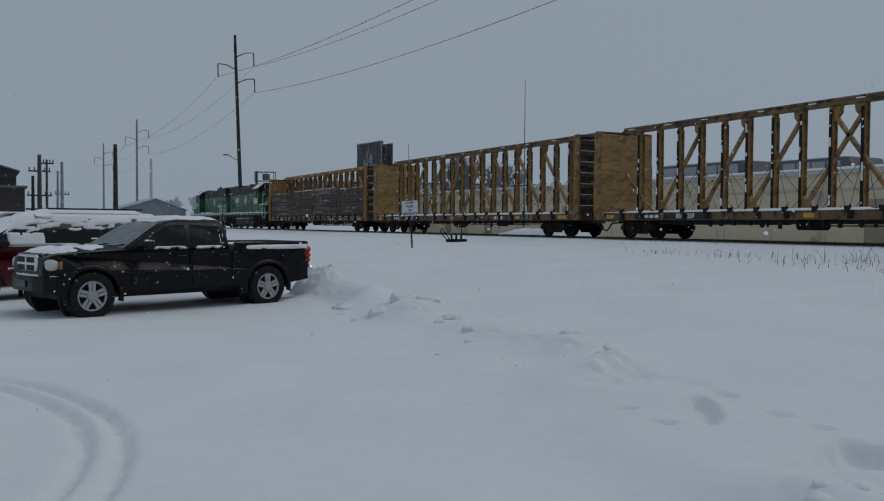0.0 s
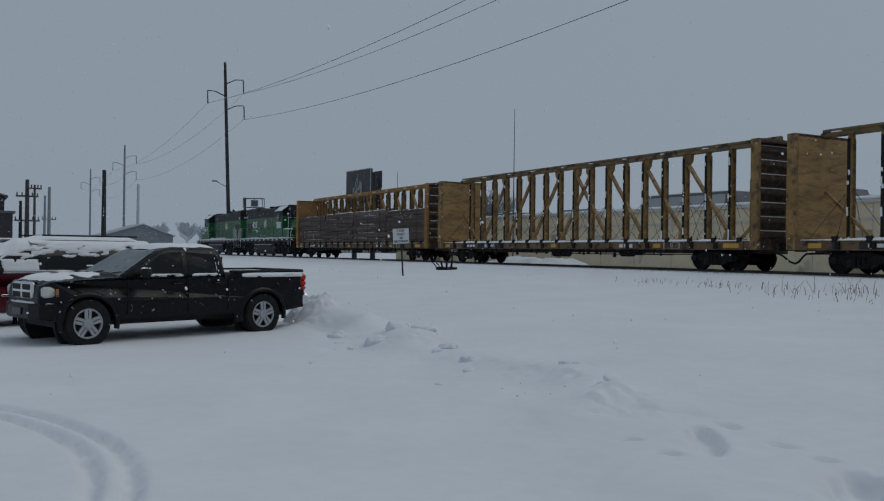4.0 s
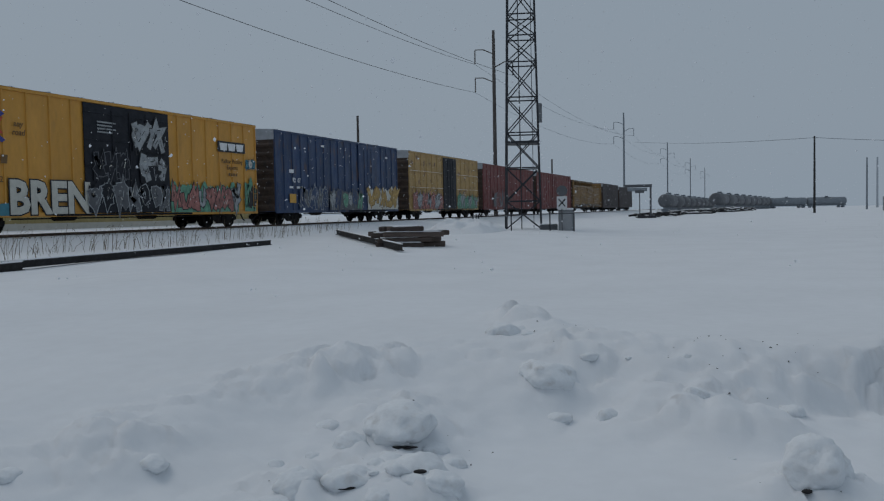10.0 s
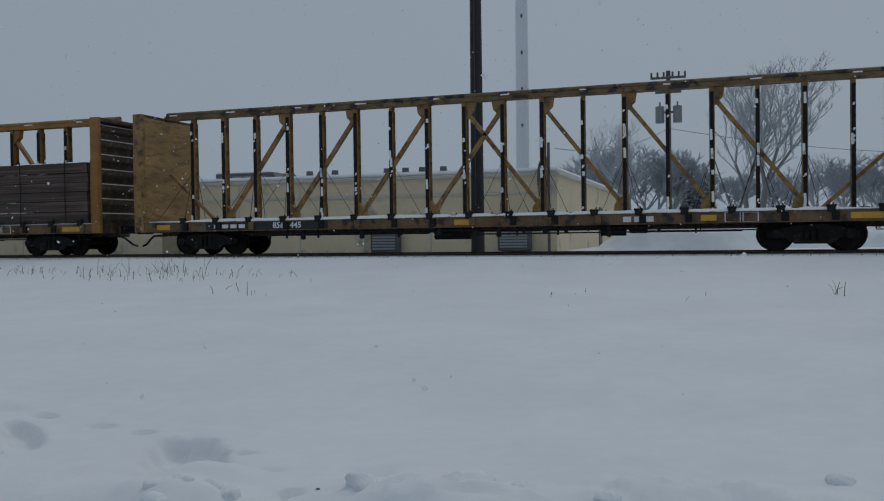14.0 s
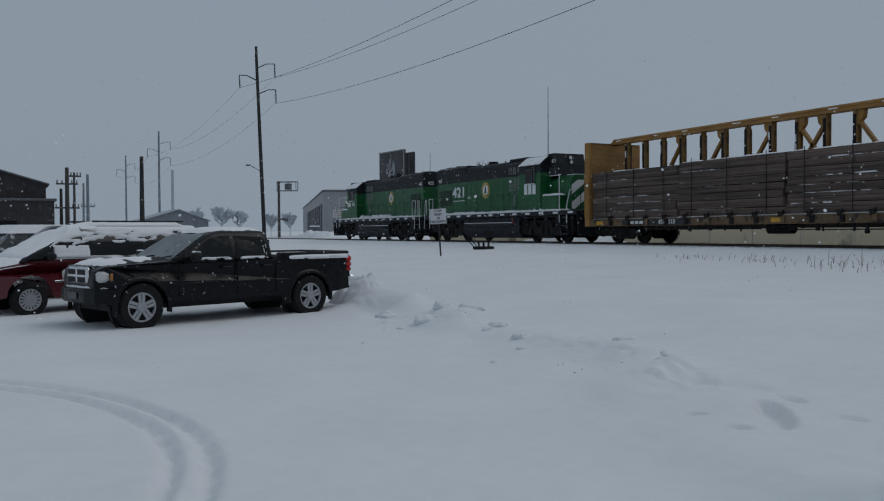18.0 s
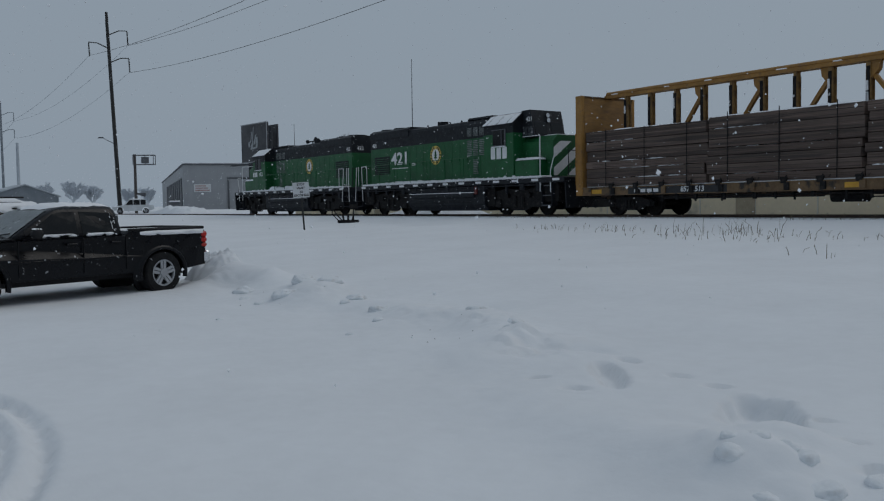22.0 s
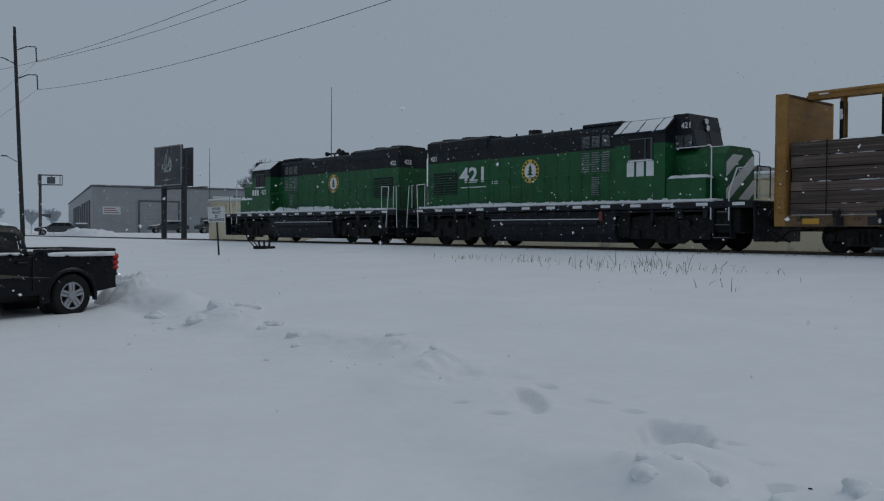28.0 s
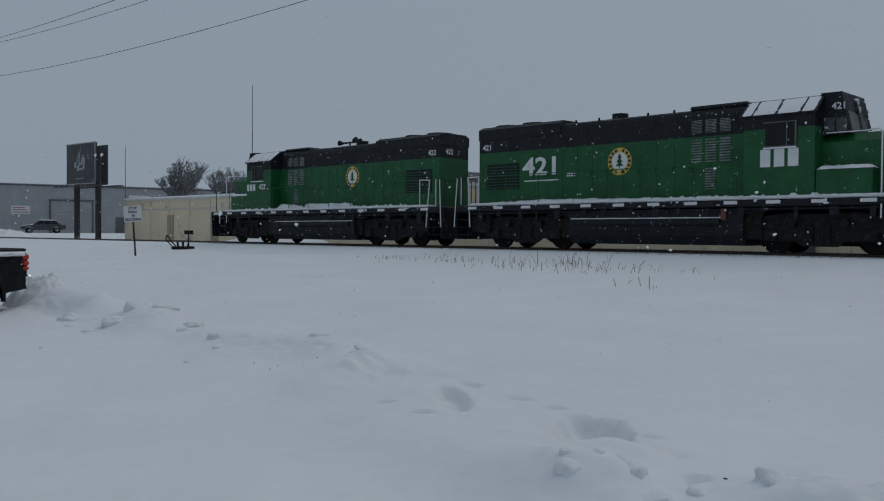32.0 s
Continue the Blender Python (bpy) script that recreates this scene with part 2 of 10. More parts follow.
WIRE = material("cable", (0.05, 0.055, 0.06), 0.6, var=0.05, bump=0)
DARKCAN = material("grey_transformer", (0.20, 0.215, 0.23), 0.5, var=0.1)
# concrete lightened nearly to the sky's tone, as painted haze
STONEPIPE = material("hazed_concrete_stack", (0.66, 0.70, 0.74), 0.9, var=0.04, scale=0.3)
TEALPAINT = material("teal_paint", (0.05, 0.20, 0.26), 0.6, var=0.15)
PINKPAINT = material("pink_paint", (0.34, 0.14, 0.12), 0.6, var=0.4, scale=4, spot=(0.12, 0.06, 0.05), spot_amount=0.2, spot_scale=5)
MINTPAINT = material("mint_paint", (0.12, 0.30, 0.20), 0.6, var=0.3, scale=5)
GREYPAINT = material("silver_spray_paint", (0.30, 0.32, 0.33), 0.6, var=0.25, scale=4, spot=(0.03, 0.03, 0.035), spot_amount=0.2, spot_scale=3)
BONEPAINT = material("bone_spray_paint", (0.55, 0.54, 0.48), 0.6, var=0.1, scale=4)
ORANGEPAINT = material("ochre_spray_paint", (0.42, 0.27, 0.08), 0.6, var=0.25, scale=4)
BLUEMARK = material("blue_mark_paint", (0.03, 0.045, 0.24), 0.5, var=0.05)
REDMARK = material("red_mark_paint", (0.50, 0.07, 0.03), 0.5, var=0.05)
BROWNMARK = material("brown_mark_paint", (0.16, 0.09, 0.03), 0.6, var=0.1)
HIVIS = material("amber_reflector", (0.62, 0.33, 0.03), 0.4, var=0.1)


# ---- mesh helpers ----
def quadbox(bm, x0, x1, y0, y1, z0, z1, m=None):
    v = [bm.verts.new(m @ Vector(c) if m else c) for c in ((x0, y0, z0), (x1, y0, z0), (x1, y1, z0), (x0, y1, z0), (x0, y0, z1), (x1, y0, z1), (x1, y1, z1), (x0, y1, z1))]
    for f in ((3, 2, 1, 0), (4, 5, 6, 7), (0, 1, 5, 4), (1, 2, 6, 5), (2, 3, 7, 6), (3, 0, 4, 7)):
        bm.faces.new([v[i] for i in f])


def chamfer(bm, x0, x1, y0, y1, z0, z1, c=0.02):
    """A box with all its edges cut at c."""
    new_bm = bmesh.new()
    quadbox(new_bm, x0, x1, y0, y1, z0, z1)
    bmesh.ops.bevel(new_bm, geom=new_bm.edges[:], offset=c, segments=1, affect="EDGES")
    me = bpy.data.meshes.new("tmp")
    new_bm.to_mesh(me)
    new_bm.free()
    bm.from_mesh(me)
    bpy.data.meshes.remove(me)


def tube(bm, p, q, r, r2=None, n=8, caps=True):
    """A round bar from p to q."""
    p, q = Vector(p), Vector(q)
    r2 = r if r2 is None else r2
    turn = (q - p).to_track_quat("Z", "Y").to_matrix()
    rings = []
    for c, rr in ((p, r), (q, r2)):
        rings.append([bm.verts.new(c + turn @ Vector((rr * math.cos(2 * math.pi * i / n), rr * math.sin(2 * math.pi * i / n), 0))) for i in range(n)])
    for i in range(n):
        bm.faces.new((rings[0][i], rings[0][(i + 1) % n], rings[1][(i + 1) % n], rings[1][i]))
    if caps:
        bm.faces.new(rings[0][::-1])
        bm.faces.new(rings[1])


def bar(bm, p, q, w, h):
    """A rectangular bar from p to q: w across, h in its upright plane."""
    p, q = Vector(p), Vector(q)
    d = (q - p)
    side = d.cross(Vector((0, 0, 1)))
    side = side.normalized() if side.length > 1e-6 else Vector((0, 1, 0))
    up = side.cross(d).normalized()
    v = []
    for c in (p, q):
        for a, b in ((-1, -1), (1, -1), (1, 1), (-1, 1)):
            v.append(bm.verts.new(c + side * a * w / 2 + up * b * h / 2))
    for f in ((3, 2, 1, 0), (4, 5, 6, 7), (0, 1, 5, 4), (1, 2, 6, 5), (2, 3, 7, 6), (3, 0, 4, 7)):
        bm.faces.new([v[i] for i in f])


def prism(bm, pts, y0, y1, axis="y"):
    """An outline (x, z) drawn through from y0 to y1."""
    def place(a, b, c):
        return {"y": (a, c, b), "x": (c, a, b), "z": (a, b, c)}[axis]
    lo = [bm.verts.new(place(a, b, y0)) for a, b in pts]
    hi = [bm.verts.new(place(a, b, y1)) for a, b in pts]
    n = len(pts)
    bm.faces.new(lo)
    bm.faces.new(hi[::-1])
    for i in range(n):
        bm.faces.new((lo[i], lo[(i + 1) % n], hi[(i + 1) % n], hi[i])[::-1])


def loft(bm, low, high):
    a = [bm.verts.new(v) for v in low]
    b = [bm.verts.new(v) for v in high]
    n = len(a)
    bm.faces.new(a[::-1])
    bm.faces.new(b)
    for i in range(n):
        bm.faces.new((a[i], a[(i + 1) % n], b[(i + 1) % n], b[i]))


def mesh_of(name, bm, mat, smooth=False):
    bmesh.ops.recalc_face_normals(bm, faces=bm.faces[:])
    me = bpy.data.meshes.new(name)
    bm.to_mesh(me)
    bm.free()
    me.materials.append(mat)
    if smooth:
        for f in me.polygons:
            f.use_smooth = True
    return me


def part(name, bm, mat, parent, label="", smooth=False, at=None):
    """Links a bmesh, or a mesh that is already there, as one object under a thing or a part."""
    ob = new(name, bm if isinstance(bm, bpy.types.Mesh) else mesh_of(name, bm, mat, smooth))
    ob.parent = parent
    if at:
        ob.location = at
    return tagged(ob, label)


def thing(name, label, category, m=None, group="", kind=""):
    ob = new(name)
    ob.empty_display_size = 0.3
    if m:
        ob.matrix_world = m
    return tagged(ob, label, category, group, kind)


def solo(name, bm, mat, label, category, m=None, group="", kind="", smooth=False):
    """A thing of one mesh."""
    ob = new(name, mesh_of(name, bm, mat, smooth))
    if m:
        ob.matrix_world = m
    return tagged(ob, label, category, group, kind)


def lettering(text, size, depth=0.004, bold=0.0, shear=0.0, align="CENTER"):
    """A mesh of built-in letters in the x-z plane, facing -y."""
    cu = bpy.data.curves.new("letters", "FONT")
    cu.body, cu.size, cu.extrude, cu.offset, cu.shear = text, size, depth, bold, shear
    cu.align_x, cu.align_y, cu.resolution_u = align, "CENTER", 2
    tmp = bpy.data.objects.new("letters", cu)
    me = bpy.data.meshes.new_from_object(tmp)
    bpy.data.objects.remove(tmp)
    bpy.data.curves.remove(cu)
    me.materials.clear()
    me.transform(Matrix.Rotation(radians(90), 4, "X"))
    return me


def letters(name, text, size, mat, parent, at, label="", **kw):
    me = lettering(text, size, **kw)
    me.materials.append(mat)
    return part(name, me, mat, parent, label, at=at)


def plate(bm, x0, x1, z0, z1, y, t=0.006):
    """A thin upright plate that faces -y, its face at y."""
    quadbox(bm, x0, x1, y, y + t, z0, z1)


def smooth01(a, b, v):
    k = min(max((v - a) / (b - a), 0.0), 1.0)
    return k * k * (3 - 2 * k)


def drift(bm, at, nu, nv, thick, seed, bias=0.0, freq=3.0, lean=None):
    """Lying snow on a surface at(u, v, height): thick where the wind left it, sunk out of sight elsewhere."""
    rows = []
    for j in range(nv + 1):
        row = []
        for i in range(nu + 1):
            u, v = i / nu, j / nv
            rim = min(u, 1 - u, v, 1 - v) * 10
            k = noise.noise(Vector((u * freq * 1.7, v * freq, seed))) + 0.5 * noise.noise(Vector((u * freq * 4, v * freq * 2.5, seed + 3))) + bias + (lean(u, v) if lean else 0)
            k = smooth01(-0.1, 0.3, k) * min(rim, 1.0)
            row.append(bm.verts.new(at(u, v, -0.012 + (thick + 0.012) * k * (0.85 + 0.3 * noise.noise(Vector((u * 9, v * 9, seed)))))))
        rows.append(row)
    for j in range(nv):
        for i in range(nu):
            bm.faces.new((rows[j][i], rows[j][i + 1], rows[j + 1][i + 1], rows[j + 1][i]))


# ---- the lie of the land ----
GRADE = 0.0022
TRACK_Y = 25.75


def rail_z(x):
    return 0.93 + GRADE * x


def bump_at(x, y, cx, cy, rx, ry, h, turn=0.0):
    c, s = math.cos(radians(turn)), math.sin(radians(turn))
    u, v = ((x - cx) * c + (y - cy) * s) / rx, (-(x - cx) * s + (y - cy) * c) / ry
    d = u * u + v * v
    return h * math.exp(-d * 1.4) if d < 5 else 0.0


# the ploughed edge of the lot: place, rise of the field behind it, softness, height of the bank
RIDGE = [(-18, 7.6, 0.14, 0.9, 0.2), (-16.3, 6.7, 0.14, 0.8, 0.26), (-14.2, 6.5, 0.12, 0.8, 0.16), (-11.5, 6.4, 0.12, 1.0, 0.10), (-8.5, 6.3, 0.1, 1.0, 0.07), (-6.4, 5.6, 0.1, 1.0, 0.06), (-4.4, 4.6, 0.1, 1.0, 0.05),
         (-2.7, 4.1, 0.12, 0.8, 0.13), (-1.4, 4.6, 0.16, 0.8, 0.13), (0.4, 5.1, 0.18, 0.8, 0.12), (1.8, 5.3, 0.2, 0.9, 0.08), (3.4, 4.7, 0.24, 1.4, 0.06), (5.4, 3.9, 0.3, 1.9, 0.08), (7.0, 2.9, 0.36, 2.0, 0.08), (7.6, 1.5, 0.4, 1.6, 0.08),
         (7.5, 0.3, 0.43, 0.9, 0.06), (7.6, -0.7, 0.45, 0.3, 0.04), (8.5, -1.9, 0.45, 0.22, 0.03), (10.5, -4.6, 0.45, 0.22, 0.03), (15, -9, 0.45, 0.3, 0.03)]


def ridge(x, y):
    """How far a place lies beyond the lot's edge (less than nothing inside), and the bank there."""
    best, found = 99.0, None
    for a, b in zip(RIDGE, RIDGE[1:]):
        dx, dy = b[0] - a[0], b[1] - a[1]
        k = min(max(((x - a[0]) * dx + (y - a[1]) * dy) / (dx * dx + dy * dy), 0), 1)
        d = math.hypot(x - a[0] - k * dx, y - a[1] - k * dy)
        if d < best:
            side = 1 if dx * (y - a[1]) - dy * (x - a[0]) > 0 else -1
            best, found = d, (d * side, *(p + k * (q - p) for p, q in zip(a[2:], b[2:])))
    return found


def field_rise(x):
    """Height of the untouched snow over the ploughed lot, along the bank."""
    return 0.12 + 0.03 * smooth01(-10, -18, x) + 0.08 * smooth01(-3, 2, x) + 0.25 * smooth01(2, 8.5, x)


HEAPS = [(-16.9, 6.5, 0.6, 0.45, 0.30, 20), (-16.1, 6.35, 0.7, 0.4, 0.10, 0), (-15.3, 6.7, 0.8, 0.5, 0.08, 0), (6.5, 0.12, 0.3, 0.5, 0.17, 0), (-2.88, 4.42, 0.32, 0.16, 0.10, 60), (-2.75, 4.0, 0.28, 0.2, 0.08, 40), (5.75, 2.3, 0.6, 0.45, 0.10, 0), (4.85, 2.0, 0.6, 0.4, 0.06, 40), (4.5, 2.5, 0.4, 0.35, 0.05, 0), (6.85, 0.4, 0.75, 0.5, 0.10, -40), (5.4, -0.3, 0.42, 0.36, 0.07, 0), (4.5, 3.7, 0.6, 0.45, 0.08, 0),
         (8.9, 2.2, 0.9, 0.3, 0.06, 32), (7.6, 1.3, 0.6, 0.5, 0.05, 0), (6.3, 3.2, 1.3, 0.4, 0.04, -30), (-6.5, 5.75, 0.7, 0.5, 0.10, -30), (-7.9, 6.3, 0.8, 0.4, 0.06, -20), (-2.7, 3.95, 0.5, 0.35, 0.08, -20), (-9.2, 6.4, 1.0, 0.5, 0.05, 0), (-12.6, 6.5, 1.3, 0.6, 0.08, 0), (-1.35, 4.35, 0.6, 0.3, 0.08, 0), (-0.2, 4.75, 0.7, 0.3, 0.06, 10)]


def churn(p, f, seed):
    """Broken lumps: each cell of the snow lies at its own height and tilt, with a soft crack round it."""
    q = Vector((p.x * f + 0.4 * noise.noise(p * 2.3), p.y * f + 0.4 * noise.noise(p * 2.3 + Vector((7, 3, 0))), seed))
    near, cells = noise.voronoi(q)
    c = cells[0]
    high = 0.45 + 0.75 * noise.noise(c * 5.3)
    tilt = noise.noise(c * 3.1 + Vector((5, 0, 0))) * (q.x - c.x) + noise.noise(c * 3.1 + Vector((0, 9, 0))) * (q.y - c.y)
    return max(high + 1.1 * tilt, 0.0) * smooth01(0.0, 0.2, near[1] - near[0])


def ground_z(x, y):
    far = min(max(y, -40), 60)
    z = -0.08 + 0.36 * smooth01(6, 14, far) + 0.28 * smooth01(13, 20, far)
    z += 0.30 * smooth01(19.5, 22.8, far)
    z += smooth01(19, 24, far) * GRADE * min(max(x, -200), 250)
    z += 0.75 * smooth01(-25, -60, x) * (1 - smooth01(8, 20, far)) + 0.45 * smooth01(20, 60, x) * (1 - smooth01(8, 20, far)) + 0.5 * smooth01(60, 160, x) * (1 - smooth01(8, 20, far))
    if y > 27.3:
        z -= 0.1 * smooth01(27.3, 30, y)
    if -30 < x < 30 and -12 < y < 23:
        p = Vector((x, y, 0))
        z += 0.03 * noise.noise(p * 0.45) + 0.012 * noise.noise(p * 1.3)
        z += 0.02 * noise.noise(Vector((x * 0.25, y * 1.1, 3))) * smooth01(6, 9, y)
    if -19 < x < 20 and -12 < y < 14:
        d, _, soft, high = ridge(x, y)
        rise = field_rise(x)
        fade = (1 - smooth01(9, 14, y)) * (1 - smooth01(15, 20, x)) * smooth01(-19, -17, x)
        p = Vector((x, y, 0))
        strong = smooth01(3.0, 5.0, x) * (1 - 0.5 * smooth01(7.5, 9, x))
        edge = d + (0.25 if x < 7 else 0.1) * noise.noise(p * 1.1) + 0.08 * noise.noise(p * 3.1)
        if x > 6.5 and abs(d) < 1:
            edge += smooth01(6.5, 7.5, x) * (0.12 * (churn(p, 2.4, 3.1) - 0.4) + 0.07 * (churn(p, 6.0, 8.2) - 0.4))
        z += rise * smooth01(-soft, soft * 0.35, edge) * fade
        if abs(d) < 2.4:
            k = math.exp(-((d + 0.2) / 0.75) ** 2)
            wide = math.exp(-((d + 0.6) / 1.15) ** 2)
            z += high * k * max(0.5 + 1.1 * noise.noise(Vector((x * 0.9, y * 0.9, 5))), 0.0)
            heap = (0.12 + 0.14 * smooth01(-4, 0, x) + 0.15 * strong) * (1 - 0.7 * smooth01(2.5, 3.2, y) * smooth01(3, 4, x))
            lumps = smooth01(-0.12, 0.2, noise.noise(Vector((x * 0.75, y * 0.75, 11))))
            mess = heap * wide * lumps
            for cx, cy, rx, ry, h, turn in HEAPS:
                if abs(x - cx) < 2.2 and abs(y - cy) < 2.2:
                    g = bump_at(x, y, cx, cy, rx, ry, 1.0, turn)
                    z += h * g
                    mess = max(mess, min(g * 1.7, 1.0) * (0.85 if x > 0 else 0.75))
            for cx, cy, rx, ry, turn, h in PRINTS[:3]:
                mess *= 1 - min(1.0, bump_at(x, y, cx, cy, rx * 2, ry * 2, 1.2, turn))
            if mess > 0.03:
                coarse = 0.04 + 0.07 * smooth01(-3, 3, x)
                z += mess * (coarse * churn(p, 2.1, 0.5) + 0.07 * churn(p, 4.6, 4.5) + 0.03 * churn(p, 9.0, 7.5))
            z += (0.25 + 0.75 * smooth01(-2, 3, x)) * wide * (0.04 * noise.noise(p * 2.2) + 0.018 * noise.noise(p * 5.1) + 0.008 * noise.noise(p * 13))
    return z + marks(x, y)


PRINTS = [(-5.0, 5.25, 0.56, 0.12, -38, -0.10), (-5.35, 5.85, 0.2, 0.08, -30, -0.06), (-3.42, 5.02, 0.66, 0.27, -55, -0.16), (1.6, 5.9, 0.1, 0.07, 20, -0.06), (4.9, 5.5, 0.12, 0.08, 20, -0.06), (3.2, 3.9, 0.14, 0.1, 0, -0.07),
          (-5.41, 4.83, 0.08, 0.06, 20, -0.06), (-4.84, 4.7, 0.1, 0.06, 20, -0.06), (-6.99, 7.09, 0.1, 0.08, 0, -0.05), (-4.62, 5.67, 0.11, 0.08, 0, -0.05), (-4.16, 5.55, 0.1, 0.08, 0, -0.06), (-3.06, 5.18, 0.06, 0.05, 0, -0.05), (-2.66, 4.79, 0.07, 0.05, 0, -0.05), (-2.29, 4.34, 0.08, 0.06, 0, -0.06)]
# wide, soft hollows where the ploughed edge was trodden: place, half sizes, turn, depth
HOLLOWS = [(-6.3, 5.62, 0.36, 0.5, 25, -0.17), (-6.75, 6.25, 0.2, 0.16, 25, -0.08), (-6.0, 5.95, 0.34, 0.2, 20, -0.08), (-9.25, 7.0, 0.6, 0.5, 24, -0.13), (-11.6, 6.6, 0.7, 0.8, 12, -0.13), (-2.05, 4.9, 0.16, 0.2, 30, -0.08)]


def marks(x, y):
    """Wheel tracks, boot prints and the larger clods."""
    z = 0.0
    if -12 < x < -2 and -3 < y < 3:
        for cx, cy, r in ((-6.98, -3.65, 4.86), (-6.98, -3.65, 4.60)):
            d = abs(math.hypot(x - cx, y - cy) - r)
            if d < 0.3:
                z -= 0.10 * smooth01(-3.2, -2.2, y) * math.exp(-(d / 0.07) ** 4) * (0.75 + 0.6 * noise.noise(Vector((x * 11, y * 11, 0))))
    if -7.3 < x < 10 and -2 < y < 7.3:
        for cx, cy, rx, ry, turn, h in PRINTS:
            c, s_ = math.cos(radians(turn)), math.sin(radians(turn))
            u, v = ((x - cx) * c + (y - cy) * s_) / rx, (-(x - cx) * s_ + (y - cy) * c) / ry
            z += h * (1 - smooth01(0.72, 1.03, math.hypot(u, v) + 0.2 * noise.noise(Vector((x * 7, y * 7, 2)))))
    if -13 < x < -1 and 4 < y < 8:
        for cx, cy, rx, ry, turn, h in HOLLOWS:
            z += bump_at(x + 0.1 * noise.noise(Vector((x * 3, y * 3, 6))), y + 0.1 * noise.noise(Vector((x * 3, y * 3, 9))), cx, cy, rx, ry, h, turn)
    if -18.6 < x < -12.5 and 0 < y < 6.5:
        z += 0.03 * bump_at(x, y, -16.3, 3.4, 1.6, 3.4, 1.0, 0)
    return z


def steps(stops):
    """Coordinates from stop to stop, each stretch at its own pace."""
    out = [stops[0][0]]
    for (a, _), (b, pace) in zip(stops, stops[1:]):
        n = max(1, round((b - a) / pace))
        out += [a + (b - a) * (i + 1) / n for i in range(n)]
    return out


def build_ground():
    xs = steps([(-1600, 0), (-300, 200), (-100, 20), (-30, 4), (-18, 0.3), (-12, 0.12), (-8, 0.07), (10.5, 0.045), (16, 0.25), (40, 3), (120, 10), (300, 30), (1600, 200)])
    ys = steps([(-800, 0), (-100, 120), (-12, 8), (-5, 0.4), (-3.4, 0.12), (6.4, 0.045), (9, 0.15), (24.0, 0.5), (24.6, 0.3), (27.6, 0.6), (60, 4), (200, 25), (1500, 200)])
    verts = [(x, y, ground_z(x, y)) for y in ys for x in xs]
    w = len(xs)
    faces = [(j * w + i, j * w + i + 1, (j + 1) * w + i + 1, (j + 1) * w + i) for j in range(len(ys) - 1) for i in range(w - 1)]
    me = bpy.data.meshes.new("ground")
    me.from_pydata(verts, [], faces)
    me.materials.append(SNOW)
    for f in me.polygons:
        f.use_smooth = True
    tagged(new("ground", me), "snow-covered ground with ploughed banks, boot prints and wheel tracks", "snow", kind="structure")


build_ground()


def build_track():
    """Two rails in the snow, on a low bed."""
    for name, y in (("rail", TRACK_Y - 0.755), ("rail", TRACK_Y + 0.755)):
        bm = bmesh.new()
        prof = [(-0.07, -0.17), (0.07, -0.17), (0.07, -0.155), (0.012, -0.13), (0.012, -0.045), (0.037, -0.035), (0.037, -0.004), (0.028, 0), (-0.028, 0), (-0.037, -0.004), (-0.037, -0.035), (-0.012, -0.045), (-0.012, -0.13), (-0.07, -0.155)]
        ends = []
        for x in (-500.0, 500.0):
            ends.append([bm.verts.new((x, y + a, rail_z(x) + b)) for a, b in prof])
        for i in range(len(prof)):
            bm.faces.new((ends[0][i], ends[0][(i + 1) % len(prof)], ends[1][(i + 1) % len(prof)], ends[1][i]))
        solo(name, bm, RAILSTEEL, "brown steel rail half buried in snow under the train", "rail", kind="structure")


build_track()


# ---- the train: how far it has rolled along the track at each moment ----
ROLL = [-311.71, 1004.67, -1202.14, 642.9, -157.87, 98.49, -19.12]
MOVERS = []
AXLES = []


def rolled(t):
    u = t / 32
    z = 0.0
    for c in ROLL:
        z = z * u + c
    return z


def on_track(x, turn=0):
    return pose(x, TRACK_Y, rail_z(x), 0, -math.degrees(math.atan(GRADE)), 0) @ pose(0, 0, 0, 0, 0, turn)


def mover(ob, x, turn=0):
    """Registers a thing of the train whose middle stands x along the train."""
    ob.matrix_world = on_track(x + rolled(0), turn)
    MOVERS.append((ob, x, turn))


def wheelset_mesh(r):
    bm = bmesh.new()
    for s in (-1, 1):
        y = s * 0.755
        prof = [(y - s * 0.07, r + 0.025), (y - s * 0.045, r + 0.025), (y - s * 0.035, r), (y + s * 0.06, r - 0.006), (y + s * 0.06, r - 0.06), (y + s * 0.02, r - 0.07), (y + s * 0.0, 0.16), (y + s * 0.075, 0.13), (y + s * 0.075, 0.07), (y + s * 0.35, 0.07), (y + s * 0.35, 0.0)]
        n = 20
        rings = []
        for py, pr in prof:
            rings.append([bm.verts.new((pr * math.cos(2 * math.pi * i / n), py, pr * math.sin(2 * math.pi * i / n))) for i in range(n)] if pr > 0 else [bm.verts.new((0, py, 0))] * n)
        for a, b in zip(rings, rings[1:]):
            for i in range(n):
                vs = [a[i], a[(i + 1) % n], b[(i + 1) % n], b[i]]
                vs = [v for k, v in enumerate(vs) if v not in vs[:k]]
                if len(vs) > 2:
                    bm.faces.new(vs)
    tube(bm, (0, -0.76, 0), (0, 0.76, 0), 0.075, n=10)
    for s in (-1, 1):
        for k in range(4):
            a = k * math.pi / 2
            tube(bm, (0.21 * math.cos(a), s * 0.80, 0.21 * math.sin(a)), (0.21 * math.cos(a), s * 0.765, 0.21 * math.sin(a)), 0.03, n=6)
    return mesh_of("wheelset", bm, WHEELSTEEL)


WHEEL33 = wheelset_mesh(0.44)
WHEEL40 = wheelset_mesh(0.508)


